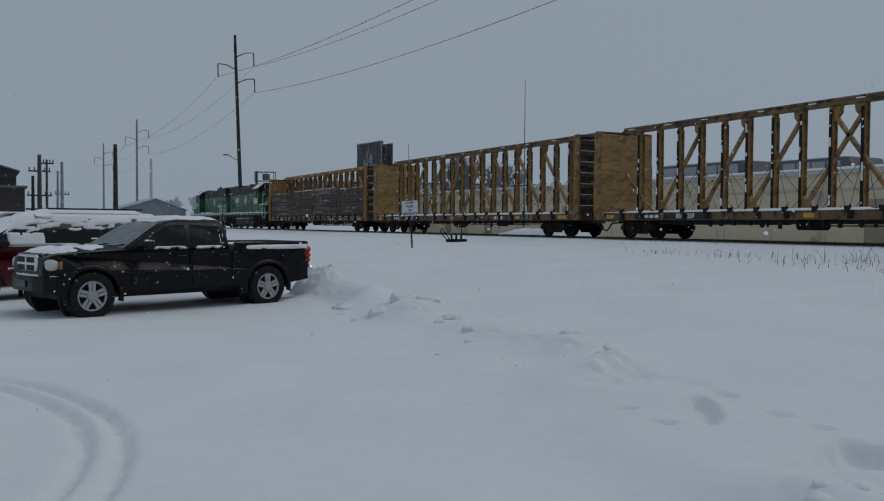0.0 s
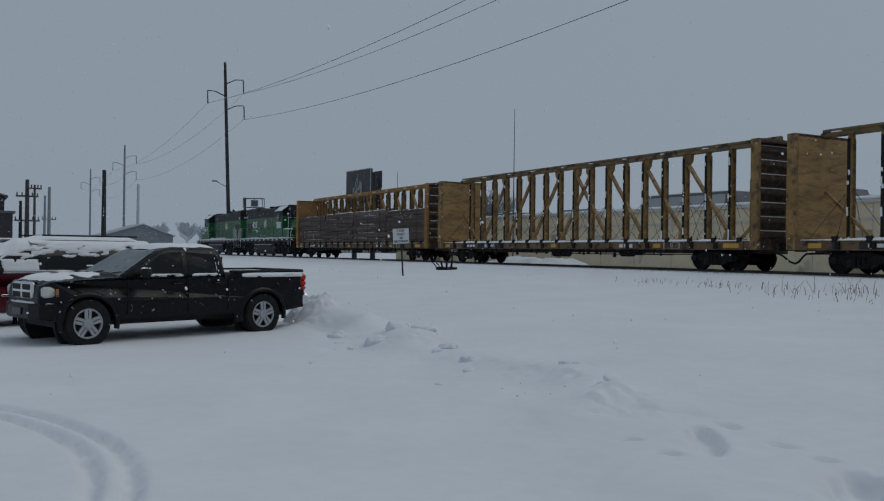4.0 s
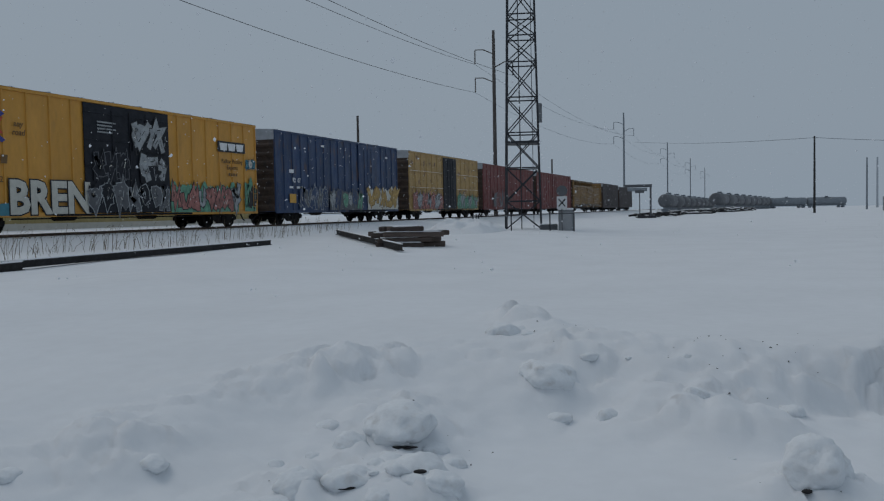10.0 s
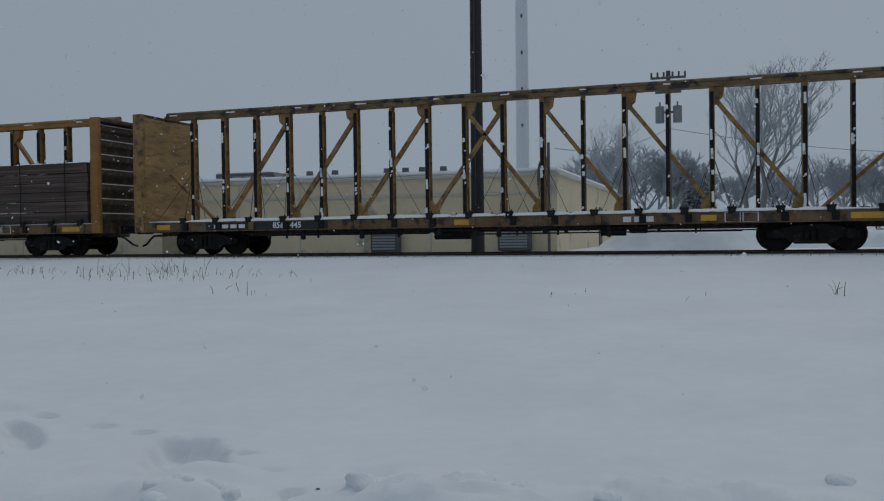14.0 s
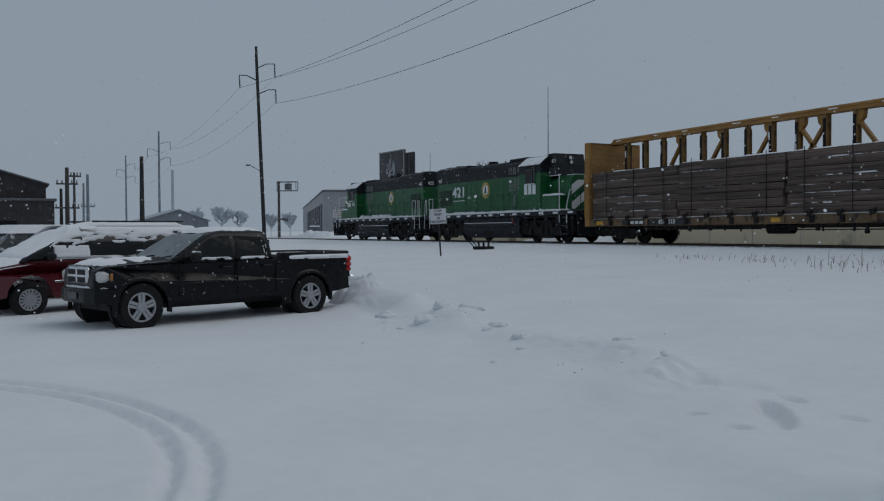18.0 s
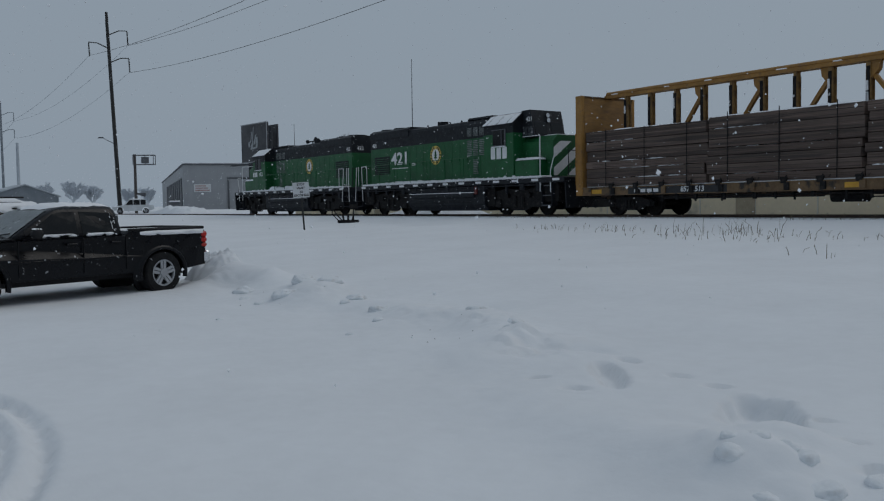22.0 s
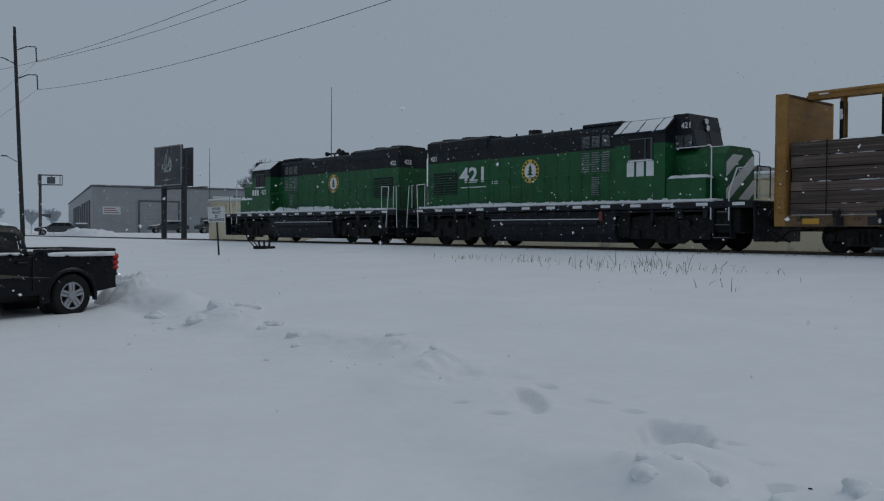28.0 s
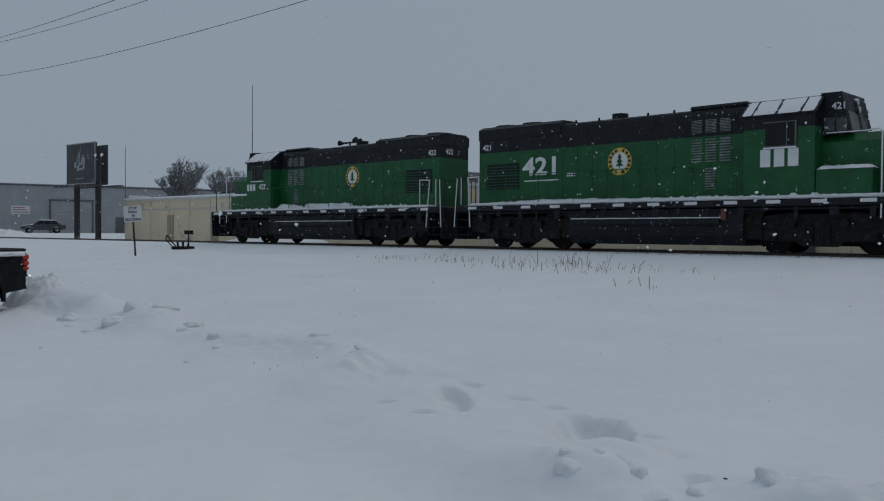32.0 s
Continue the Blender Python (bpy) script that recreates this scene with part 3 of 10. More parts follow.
def side_frame(bm, y, half, r):
    """A cast side frame with its open springs."""
    pts = [(-half - 0.24, r + 0.08), (-half + 0.15, r + 0.17), (-0.38, r + 0.25), (0.38, r + 0.25), (half - 0.15, r + 0.17), (half + 0.24, r + 0.08), (half + 0.22, r - 0.09), (half - 0.24, r - 0.1), (0.45, r - 0.25), (-0.45, r - 0.25), (-half + 0.24, r - 0.1), (-half - 0.22, r - 0.09)]
    prism(bm, pts, y - 0.07, y + 0.07)
    for s in (-1, 1):
        tube(bm, (s * half, y - 0.14, r), (s * half, y + 0.1, r), 0.115, n=10)
        chamfer(bm, s * half - 0.13, s * half + 0.13, y - 0.1, y + 0.1, r + 0.02, r + 0.16, 0.02)
    for k in (-0.16, 0.0, 0.16):
        tube(bm, (k, y - 0.1, r - 0.17), (k, y - 0.1, r + 0.13), 0.06, n=8)
    quadbox(bm, -0.34, 0.34, y - 0.12, y + 0.08, r - 0.24, r - 0.17)


def frame_mesh():
    bm = bmesh.new()
    side_frame(bm, -1.0, 0.89, 0.44)
    return mesh_of("side_frame", bm, BLACKSTEEL)


SIDEFRAME = frame_mesh()


def bogie(car, x, half=0.89, wheel=None, r=0.44):
    bm = bmesh.new()
    chamfer(bm, -0.25, 0.25, -0.95, 0.95, r + 0.02, r + 0.24, 0.03)
    tube(bm, (0, 0, r + 0.2), (0, 0, r + 0.36), 0.3, n=12)
    b = part("bogie", bm, BLACKSTEEL, car, "black four-wheel truck", at=(x, 0, 0))
    for turn in (0, 180):
        s = part("side_frame", SIDEFRAME, None, b)
        s.matrix_local = pose(0, 0, 0, 0, 0, turn)
    for k in (-1, 1):
        bm = bmesh.new()
        bar(bm, (k * (half - 0.5), -0.85, r - 0.05), (k * (half - 0.5), 0.85, r - 0.05), 0.1, 0.12)
        part("brake_beam", bm, BLACKSTEEL, b)
        w = part("wheelset", wheel or WHEEL33, None, b, "dark steel wheels on an axle", at=(k * half, 0, r))
        AXLES.append((w, k * half, r, car))
    return b


def coupler_at(car, x, s, z=0.86):
    bm = bmesh.new()
    chamfer(bm, min(x, x + s * 0.45), max(x, x + s * 0.45), -0.09, 0.09, z - 0.09, z + 0.09, 0.02)
    chamfer(bm, min(x + s * 0.4, x + s * 0.66), max(x + s * 0.4, x + s * 0.66), -0.17, 0.13, z - 0.15, z + 0.13, 0.04)
    quadbox(bm, min(x, x + s * 0.06), max(x, x + s * 0.06), -0.45, 0.45, z - 0.12, z + 0.16)
    part("coupler", bm, BLACKSTEEL, car)
    bm = bmesh.new()
    pts = [Vector((x - s * 0.7, -0.5, z - 0.2)), Vector((x + s * 0.0, -0.45, z - 0.22)), Vector((x + s * 0.16, -0.4, z - 0.3)), Vector((x + s * 0.4, -0.34, z - 0.5)), Vector((x + s * 0.58, -0.3, z - 0.56))]
    for a, b in zip(pts, pts[1:]):
        tube(bm, a, b, 0.036, n=7)
    part("brake_hose", bm, PLASTIC, car)


def ladder(bm, x, y, z0, z1, w=0.42, rungs=6):
    for k in range(rungs):
        z = z0 + (z1 - z0) * k / (rungs - 1)
        tube(bm, (x - w / 2, y, z), (x + w / 2, y, z), 0.012, n=5)
    for s in (-1, 1):
        tube(bm, (x + s * w / 2, y, z0), (x + s * w / 2, y, z1), 0.012, n=5)


# ---- centre-beam flat cars ----
CB_HALF, CB_TOP, CB_SILL, CB_DECK = 11.6, 4.66, 0.76, 1.08
POSTS = [-10.25 + 1.206 * i for i in range(18)]


def post_mesh():
    bm = bmesh.new()
    quadbox(bm, -0.055, 0.055, -0.115, -0.10, CB_DECK, CB_TOP - 0.06)
    quadbox(bm, -0.055, 0.055, 0.10, 0.115, CB_DECK, CB_TOP - 0.06)
    quadbox(bm, -0.008, 0.008, -0.10, 0.10, CB_DECK, CB_TOP - 0.06)
    return mesh_of("post", bm, YELLOW)


def wide_post_mesh():
    bm = bmesh.new()
    quadbox(bm, -0.075, 0.075, -0.13, -0.11, CB_DECK, CB_TOP - 0.06)
    quadbox(bm, -0.075, 0.075, 0.11, 0.13, CB_DECK, CB_TOP - 0.06)
    quadbox(bm, -0.012, 0.012, -0.11, 0.11, CB_DECK, CB_TOP - 0.06)
    return mesh_of("post", bm, YELLOW)


def post_face_mesh():
    """The dark wear strip on a post's loading face."""
    bm = bmesh.new()
    quadbox(bm, -0.052, 0.052, -0.158, -0.132, CB_DECK + 0.02, CB_TOP - 0.2)
    return mesh_of("wear_strip", bm, BLACKSTEEL)


def snow_clump_mesh(seed, h):
    bm = bmesh.new()
    chamfer(bm, -0.035, 0.035, -0.015, 0.015, 0, h, 0.012)
    for v in bm.verts:
        v.co += Vector((noise.noise(v.co * 9 + Vector((seed, 0, 0))) * 0.02, 0, noise.noise(v.co * 7 + Vector((0, seed, 0))) * 0.03))
    return mesh_of("snow_clump", bm, SNOWCAP)


def winch_mesh():
    bm = bmesh.new()
    chamfer(bm, -0.1, 0.1, -0.05, 0.05, -0.1, 0.05, 0.015)
    tube(bm, (-0.12, 0, 0.06), (0.12, 0, 0.06), 0.035, n=7)
    tube(bm, (0.05, -0.06, 0.02), (0.05, 0.06, 0.14), 0.02, n=5)
    return mesh_of("winch", bm, BLACKSTEEL)


def cable_mesh(dx):
    bm = bmesh.new()
    tube(bm, (0, -0.14, 2.75), (dx, -1.36, 1.16), 0.009, n=4)
    return mesh_of("tie_down_cable", bm, BLACKSTEEL)


POST, WIDE_POST, WEAR, WINCH = post_mesh(), wide_post_mesh(), post_face_mesh(), winch_mesh()
CLUMPS = [snow_clump_mesh(3, 0.13), snow_clump_mesh(7, 0.3), snow_clump_mesh(12, 0.07)]
CABLES = [cable_mesh(-0.5), cable_mesh(0.5)]


def bulkhead(car, s, edge=None, sheet=None):
    """An end wall: inner sheet, ribbed outer face, edge posts."""
    x0, x1 = (CB_HALF - 0.36, CB_HALF) if s > 0 else (-CB_HALF, -CB_HALF + 0.36)
    inner = x0 if s > 0 else x1
    outer = x1 if s > 0 else x0
    bm = bmesh.new()
    quadbox(bm, min(inner, inner + s * 0.04), max(inner, inner + s * 0.04), -1.36, 1.36, CB_DECK, CB_TOP - 0.02)
    b = part("bulkhead", bm, sheet, car, "yellow end wall with worn plywood-like sheet")
    for k in (-1, 1):
        bm = bmesh.new()
        chamfer(bm, x0, x1, min(k * 1.36, k * 1.5), max(k * 1.36, k * 1.5), CB_SILL, CB_TOP, 0.015)
        part("edge_post", bm, edge, b)
    for i in range(7):
        z = CB_DECK + 0.1 + i * 0.5
        bm = bmesh.new()
        prism(bm, [(outer - s * 0.28, z), (outer - s * 0.16, z + 0.08), (outer - s * 0.16, z + 0.24), (outer - s * 0.28, z + 0.32)], -1.35, 1.35)
        part("rib", bm, RUST, b)
        bm = bmesh.new()
        chamfer(bm, min(outer - s * 0.27, outer - s * 0.17), max(outer - s * 0.27, outer - s * 0.17), -1.2, 1.2, z + 0.245, z + 0.275, 0.008)
        part("snow_ledge", bm, SNOWCAP, b)
    bm = bmesh.new()
    quadbox(bm, min(outer - s * 0.31, outer - s * 0.29), max(outer - s * 0.31, outer - s * 0.29), -1.355, 1.355, CB_SILL, CB_TOP - 0.03)
    part("outer_sheet", bm, RUST, b, "dark rusty outer sheet")
    bm = bmesh.new()
    chamfer(bm, x0, x1, -1.36, 1.36, CB_TOP - 0.12, CB_TOP - 0.003, 0.015)
    part("top_cap", bm, RUST, b)
    for k in (-1, 1):
        bm = bmesh.new()
        ladder(bm, outer - s * 0.18, k * 1.53, 1.2, 3.2, w=0.3, rungs=6)
        part("ladder", bm, edge, b)


def centre_beam(number, x, label):
    car = thing("centerbeam_flatcar", label, "railcar", group="cars of the train")
    rng = random.Random(number)
    bright = number == 857513
    edge, sheet, beam = (ORANGE, ORANGE_PANEL, ORANGE) if bright else (YELLOW, YELLOW_PANEL, POSTPAINT)
    for k in (-1, 1):
        bm = bmesh.new()
        prism(bm, [(k * 1.5, CB_SILL), (k * 1.5, CB_SILL + 0.03), (k * 1.46, CB_SILL + 0.03), (k * 1.46, CB_DECK - 0.04), (k * 1.5, CB_DECK - 0.04), (k * 1.5, CB_DECK), (k * 1.34, CB_DECK), (k * 1.34, CB_SILL)], -CB_HALF + 0.36, CB_HALF - 0.36, "x")
        part("side_sill", bm, SILL, car, "rusty brown side sill")
    bm = bmesh.new()
    quadbox(bm, -CB_HALF + 0.4, CB_HALF - 0.4, -1.32, 1.32, CB_DECK - 0.08, CB_DECK - 0.035)
    quadbox(bm, -CB_HALF + 0.2, CB_HALF - 0.2, -0.28, 0.28, 0.62, CB_DECK - 0.08)
    deck = part("deck", bm, RUST, car)
    bm = bmesh.new()
    quadbox(bm, -CB_HALF + 0.42, CB_HALF - 0.42, -1.3, 1.3, CB_DECK - 0.03, CB_DECK + 0.035)
    part("snow_cover", bm, SNOWCAP, deck, "snow lying on the deck")
    if not bright:
        bm = bmesh.new()
        drift(bm, lambda u, v, h: ((CB_HALF - 0.42) * (2 * u - 1), -1.51 + 0.24 * v, CB_DECK + h), 150, 3, 0.09, number % 97, 0.35, 22)
        part("edge_snow", bm, SNOWCAP, deck, "ragged snow along the deck's edge", smooth=True)
    bm = bmesh.new()
    tube(bm, (-CB_HALF + 0.3, 0, CB_TOP + 0.11), (CB_HALF - 0.3, 0, CB_TOP + 0.11), 0.1, n=10)
    quadbox(bm, -CB_HALF + 0.3, CB_HALF - 0.3, -0.19, 0.19, CB_TOP - 0.06, CB_TOP + 0.06)
    chord = part("top_chord", bm, beam, car, "rusty yellow top beam")
    for i in range(10):
        a = -10.8 + 2.3 * i + rng.uniform(-0.4, 0.4)
        bm = bmesh.new()
        chamfer(bm, a, a + rng.uniform(0.15, 0.4), -0.2, -0.07, CB_TOP + 0.05, CB_TOP + 0.1, 0.02)
        part("snow_clump", bm, SNOWCAP, chord)
    for i, px in enumerate(POSTS):
        wide = i in (1, 3, 5, 7, 8, 9, 10, 12, 14, 16)
        p = part("post", WIDE_POST if wide else POST, None, car, at=(px, 0, 0))
        for turn in (0, 180):
            w = part("wear_strip", WEAR, None, p)
            w.matrix_local = pose(0, 0, 0, 0, 0, turn)
        for _ in range(5):
            c = part("snow_clump", rng.choice(CLUMPS), None, p)
            c.location = (rng.uniform(-0.03, 0.03), -0.165, rng.choice((1.2, 2.4, 2.75, 3.2, 2.0, 3.9)) + rng.uniform(-0.2, 0.2))
    runs = [(1, 3), (3, 5), (5, 7), (7, 9), (10, 8), (12, 10), (14, 12), (16, 14)]
    for lo, hi in runs:
        bm = bmesh.new()
        bar(bm, (POSTS[lo] + 0.08, 0, CB_DECK + 0.08), (POSTS[hi] - (0.1 if hi > lo else -0.1), 0, CB_TOP - 0.42), 0.14, 0.12)
        d = part("diagonal_brace", bm, beam if bright else YELLOW, car)
        s = 1 if hi > lo else -1
        for px, pz, k in ((POSTS[hi], CB_TOP - 0.07, -s), (POSTS[lo], CB_DECK + 0.04, s)):
            up = -1 if pz > 3 else 1
            bm = bmesh.new()
            prism(bm, [(px, pz), (px + k * 0.34, pz), (px + k * 0.30, pz + up * 0.26), (px + k * 0.1, pz + up * 0.48), (px, pz + up * 0.5)], -0.1, 0.1)
            part("gusset", bm, beam if bright else YELLOW, d)
    for s in (-1, 1):
        bm = bmesh.new()
        bar(bm, (s * (CB_HALF - 0.38), 0, 2.75), (s * 9.45, 0, CB_DECK + 0.05), 0.09, 0.1)
        part("end_brace", bm, edge, car)
        bulkhead(car, s, edge, sheet)
        bogie(car, s * 9.15)
        coupler_at(car, s * CB_HALF, s)
    for k in (-1, 1):
        for i, px in enumerate(POSTS):
            w = part("winch", WINCH, None, car)
            w.matrix_local = pose(px + 0.5, k * 1.47, CB_DECK + 0.03, 0, 0, 0 if k < 0 else 180)
            if i % 2 == 0 or i in (3, 9, 15):
                for m in CABLES:
                    c = part("tie_down_cable", m, None, car)
                    c.matrix_local = pose(px, 0, 0, 0, 0, 0 if k < 0 else 180)
    for i in range(19):
        bm = bmesh.new()
        px = -10.85 + 1.206 * i
        chamfer(bm, px - 0.09, px + 0.09, -1.53, -1.46, CB_SILL + 0.04, CB_DECK - 0.04, 0.015)
        part("stake_pocket", bm, BLACKSTEEL if i % 3 else SILL, car)
    # marks along the sill
    bm = bmesh.new()
    plate(bm, -8.9, -4.6, CB_SILL + 0.03, CB_DECK - 0.05, -1.466)
    board = part("number_board", bm, INK, car, "black number panel with white figures")
    bm = bmesh.new()
    for k in range(4):
        plate(bm, -8.6 + 0.3 * k, -8.6 + 0.3 * k + 0.22, CB_SILL + 0.09, CB_DECK - 0.11, -1.472)
    part("white_bar", bm, PAINTWHITE, board)
    digits = str(number)
    letters("figures", digits[:3] + "   " + digits[3:], 0.26, PAINTWHITE, board, (-6.0, -1.47, CB_SILL + 0.155), bold=0.006, shear=0.1)
    for px, w in ((-10.6, 0.7), (-0.3, 0.5), (6.55, 0.4), (10.4, 0.8)):
        bm = bmesh.new()
        plate(bm, px - w / 2, px + w / 2, CB_SILL + 0.07, CB_DECK - 0.09, -1.467)
        part("reflector", bm, HIVIS, car)
    bm = bmesh.new()
    for k in range(3):
        plate(bm, 4.3 + 0.3 * k, 4.52 + 0.3 * k, CB_SILL + 0.07, CB_DECK - 0.1, -1.467)
    part("white_bar", bm, PAINTWHITE, car)
    bm = bmesh.new()
    for a, b in ((6.95, 7.35), (7.4, 7.8)):
        for z0, z1 in ((CB_SILL + 0.02, CB_SILL + 0.04), (CB_DECK - 0.05, CB_DECK - 0.03)):
            plate(bm, a, b, z0, z1, -1.468)
        plate(bm, a, a + 0.025, CB_SILL + 0.04, CB_DECK - 0.05, -1.468)
        plate(bm, b - 0.025, b, CB_SILL + 0.04, CB_DECK - 0.05, -1.468)
    part("stencil_frame", bm, PAINTWHITE, car)
    # brake gear below the deck
    bm = bmesh.new()
    tube(bm, (-1.4, -0.6, 0.6), (-0.3, -0.6, 0.6), 0.2, n=10)
    part("air_reservoir", bm, BLACKSTEEL, car)
    bm = bmesh.new()
    tube(bm, (3.6, -0.7, 0.62), (4.3, -0.7, 0.62), 0.17, n=10)
    chamfer(bm, 4.4, 4.9, -0.9, -0.6, 0.52, 0.74, 0.03)
    part("brake_cylinder", bm, BLACKSTEEL, car)
    bm = bmesh.new()
    for a, b, z in ((-7.2, -1.5, 0.6), (-4.6, 3.5, 0.66), (4.9, 8.0, 0.58)):
        tube(bm, (a, -0.9, z), (b, -0.9, z), 0.02, n=5)
    for px in (-6.3, -5.2, -2.5, 1.2, 2.4, 6.2):
        bar(bm, (px, -0.9, 0.76), (px, -0.9, 0.5), 0.05, 0.05)
    part("brake_rod", bm, BLACKSTEEL, car)
    bm = bmesh.new()
    for a, b, z in ((-7.6, 7.6, 0.68), (-7.4, -3.0, 0.62), (0.2, 7.4, 0.56)):
        tube(bm, (a, -1.38, z), (b, -1.38, z), 0.022, n=5)
    part("train_line", bm, BLACKSTEEL, car)
    for px in [-7.4 + rng.uniform(0.0, 0.25) + 0.62 * i for i in range(24)]:
        bm = bmesh.new()
        w, h = rng.uniform(0.03, 0.14), rng.uniform(0.1, 0.26)
        chamfer(bm, px, px + w, -1.42, -1.34, 0.76 - h, 0.77, 0.01)
        if rng.random() < 0.4:
            tube(bm, (px + w / 2, -1.43, 0.74 - h), (px + w / 2, -1.33, 0.74 - h), 0.07, n=8)
        part("hanger", bm, BLACKSTEEL, car)
    bm = bmesh.new()
    tube(bm, (CB_HALF - 0.5, -1.35, 0.55), (CB_HALF - 0.5, -1.35, 0.76), 0.015, n=5)
    tube(bm, (CB_HALF - 1.0, -1.35, 0.55), (CB_HALF - 1.0, -1.35, 0.76), 0.015, n=5)
    tube(bm, (CB_HALF - 1.0, -1.35, 0.55), (CB_HALF - 0.5, -1.35, 0.55), 0.015, n=5)
    part("stirrup_step", bm, BLACKSTEEL, car)
    mover(car, x)
    return car


# ---- box cars ----
def box_car(x0, x1, eave, paint, label, door, door_mat, ribs=14, roof=None):
    half, w = (x1 - x0) / 2, 1.52
    car = thing("boxcar", label, "railcar", group="cars of the train")
    bm = bmesh.new()
    chamfer(bm, -half, half, -w + 0.05, w - 0.05, 0.72, eave, 0.02)
    body = part("body", bm, paint, car)
    rib = bmesh.new()
    prism(rib, [(-0.05, -0.05), (-0.03, -0.0), (0.03, 0.0), (0.05, -0.05)], 0.80, eave - 0.1, "z")
    rib_me = mesh_of("side_rib", rib, paint)
    for i in range(ribs):
        px = -half + 0.06 + (2 * half - 0.12) * i / (ribs - 1)
        if door and door[0] - 0.05 < px < door[1] + 0.05:
            continue
        for turn in (0, 180):
            r = part("side_rib", rib_me, None, body)
            r.matrix_local = pose(px if turn == 0 else -px, 0, 0, 0, 0, turn) @ Matrix.Translation((0, -w, 0)) @ Matrix.Diagonal((1, -1, 1, 1))
    for k in (-1, 1):
        bm = bmesh.new()
        chamfer(bm, -half, half, min(k * (w - 0.05), k * (w + 0.01)), max(k * (w - 0.05), k * (w + 0.01)), 0.64, 0.80, 0.012)
        part("side_sill", bm, paint, car)
        bm = bmesh.new()
        chamfer(bm, -half, half, min(k * (w - 0.05), k * (w + 0.01)), max(k * (w - 0.05), k * (w + 0.01)), eave - 0.1, eave + 0.02, 0.012)
        part("top_plate", bm, paint, car)
    bm = bmesh.new()
    prism(bm, [(-w - 0.02, eave + 0.02), (0, eave + 0.14), (w + 0.02, eave + 0.02)], -half - 0.02, half + 0.02, "x")
    rf = part("roof", bm, roof or GALV, car, "metal roof under thin snow")
    for i in range(12):
        px = -half + 0.4 + (2 * half - 0.8) * i / 11
        bm = bmesh.new()
        bar(bm, (px, -w, eave + 0.05), (px, 0, eave + 0.155), 0.06, 0.03)
        bar(bm, (px, w, eave + 0.05), (px, 0, eave + 0.155), 0.06, 0.03)
        part("roof_seam", bm, SNOWCAP if i % 3 else GALV, rf)
    for s in (-1, 1):
        n = 8
        for i in range(n):
            z = 0.98 + (eave - 1.8) * i / (n - 1)
            bm = bmesh.new()
            prism(bm, [(s * half, z - 0.16), (s * (half + 0.09), z - 0.05), (s * (half + 0.09), z + 0.05), (s * half, z + 0.16)], -w + 0.12, w - 0.12)
            part("end_corrugation", bm, ENDSTEEL, body)
        bm = bmesh.new()
        quadbox(bm, min(s * half, s * (half + 0.012)), max(s * half, s * (half + 0.012)), -w + 0.08, w - 0.08, 0.74, eave - 0.5)
        part("end_sheet", bm, ENDSTEEL, body, "dark weathered end wall")
        bm = bmesh.new()
        quadbox(bm, min(s * half, s * (half + 0.014)), max(s * half, s * (half + 0.014)), -w + 0.05, w - 0.05, eave - 0.5, eave + 0.02)
        part("end_band", bm, GALV, body, "bare metal band at the top of the end")
        bm = bmesh.new()
        ladder(bm, s * (half - 0.3), -w - 0.06, 1.0, eave * 0.45, 0.36, 5)
        part("side_ladder", bm, paint, car)
        bogie(car, s * (half - 2.45))
        coupler_at(car, s * half, s)
    bm = bmesh.new()
    quadbox(bm, -half + 0.1, half - 0.1, -0.3, 0.3, 0.64, 0.98)
    for px in (-half * 0.3, half * 0.2):
        tube(bm, (px - 0.5, -0.7, 0.66), (px + 0.5, -0.7, 0.66), 0.18, n=9)
    tube(bm, (-half + 4, -0.95, 0.58), (half - 4, -0.95, 0.58), 0.03, n=5)
    part("underframe", bm, BLACKSTEEL, car)
    if door:
        bm = bmesh.new()
        chamfer(bm, door[0], door[1], -w - 0.03, -w + 0.02, 0.76, eave - 0.12, 0.015)
        d = part("door", bm, door_mat, car, "sliding door")
        for k in range(4):
            z = 1.5 + (eave - 2.0) * k / 3
            bm = bmesh.new()
            chamfer(bm, door[0] + 0.05, door[1] - 0.05, -w - 0.055, -w - 0.02, z, z + 0.05, 0.01)
            part("door_rail", bm, door_mat, d)
        for q in (0.3, 0.5, 0.7):
            px = door[0] + (door[1] - door[0]) * q
            bm = bmesh.new()
            tube(bm, (px, -w - 0.06, 1.1), (px, -w - 0.06, eave - 0.3), 0.018, n=5)
            part("lock_rod", bm, door_mat, d)
        bm = bmesh.new()
        quadbox(bm, door[0] - 1.5, door[1] + 1.5, -w - 0.06, -w - 0.01, 0.66, 0.74)
        part("door_track", bm, BLACKSTEEL, car)
    mover(car, (x0 + x1) / 2)
    return car


def tangle(rng):
    """Crossing sprayed strokes in a unit square: a steep zigzag, a sweep and a hook, which spell nothing."""
    n = rng.choice((3, 4, 4, 5))
    up = rng.random() < 0.5
    zig = [(0.05 + 0.9 * k / (n - 1) + rng.uniform(-0.1, 0.1), (0.92 if (k % 2 == 0) == up else 0.08) + rng.uniform(-0.16, 0.16)) for k in range(n)]
    a = rng.uniform(0, 6.28)
    sweep = [(0.5 + 0.42 * math.cos(a + 0.7 * k), 0.5 + 0.42 * math.sin(a + 0.7 * k)) for k in range(rng.choice((4, 5, 6)))]
    hook = [(rng.uniform(0, 1), rng.uniform(0, 0.4)), (rng.uniform(0, 1), rng.uniform(0.5, 1.0)), (rng.uniform(0.2, 1.1), rng.uniform(0.2, 0.8))]
    return rng.choice(((zig, sweep), (sweep, hook), (zig, hook), (zig, sweep, hook)))


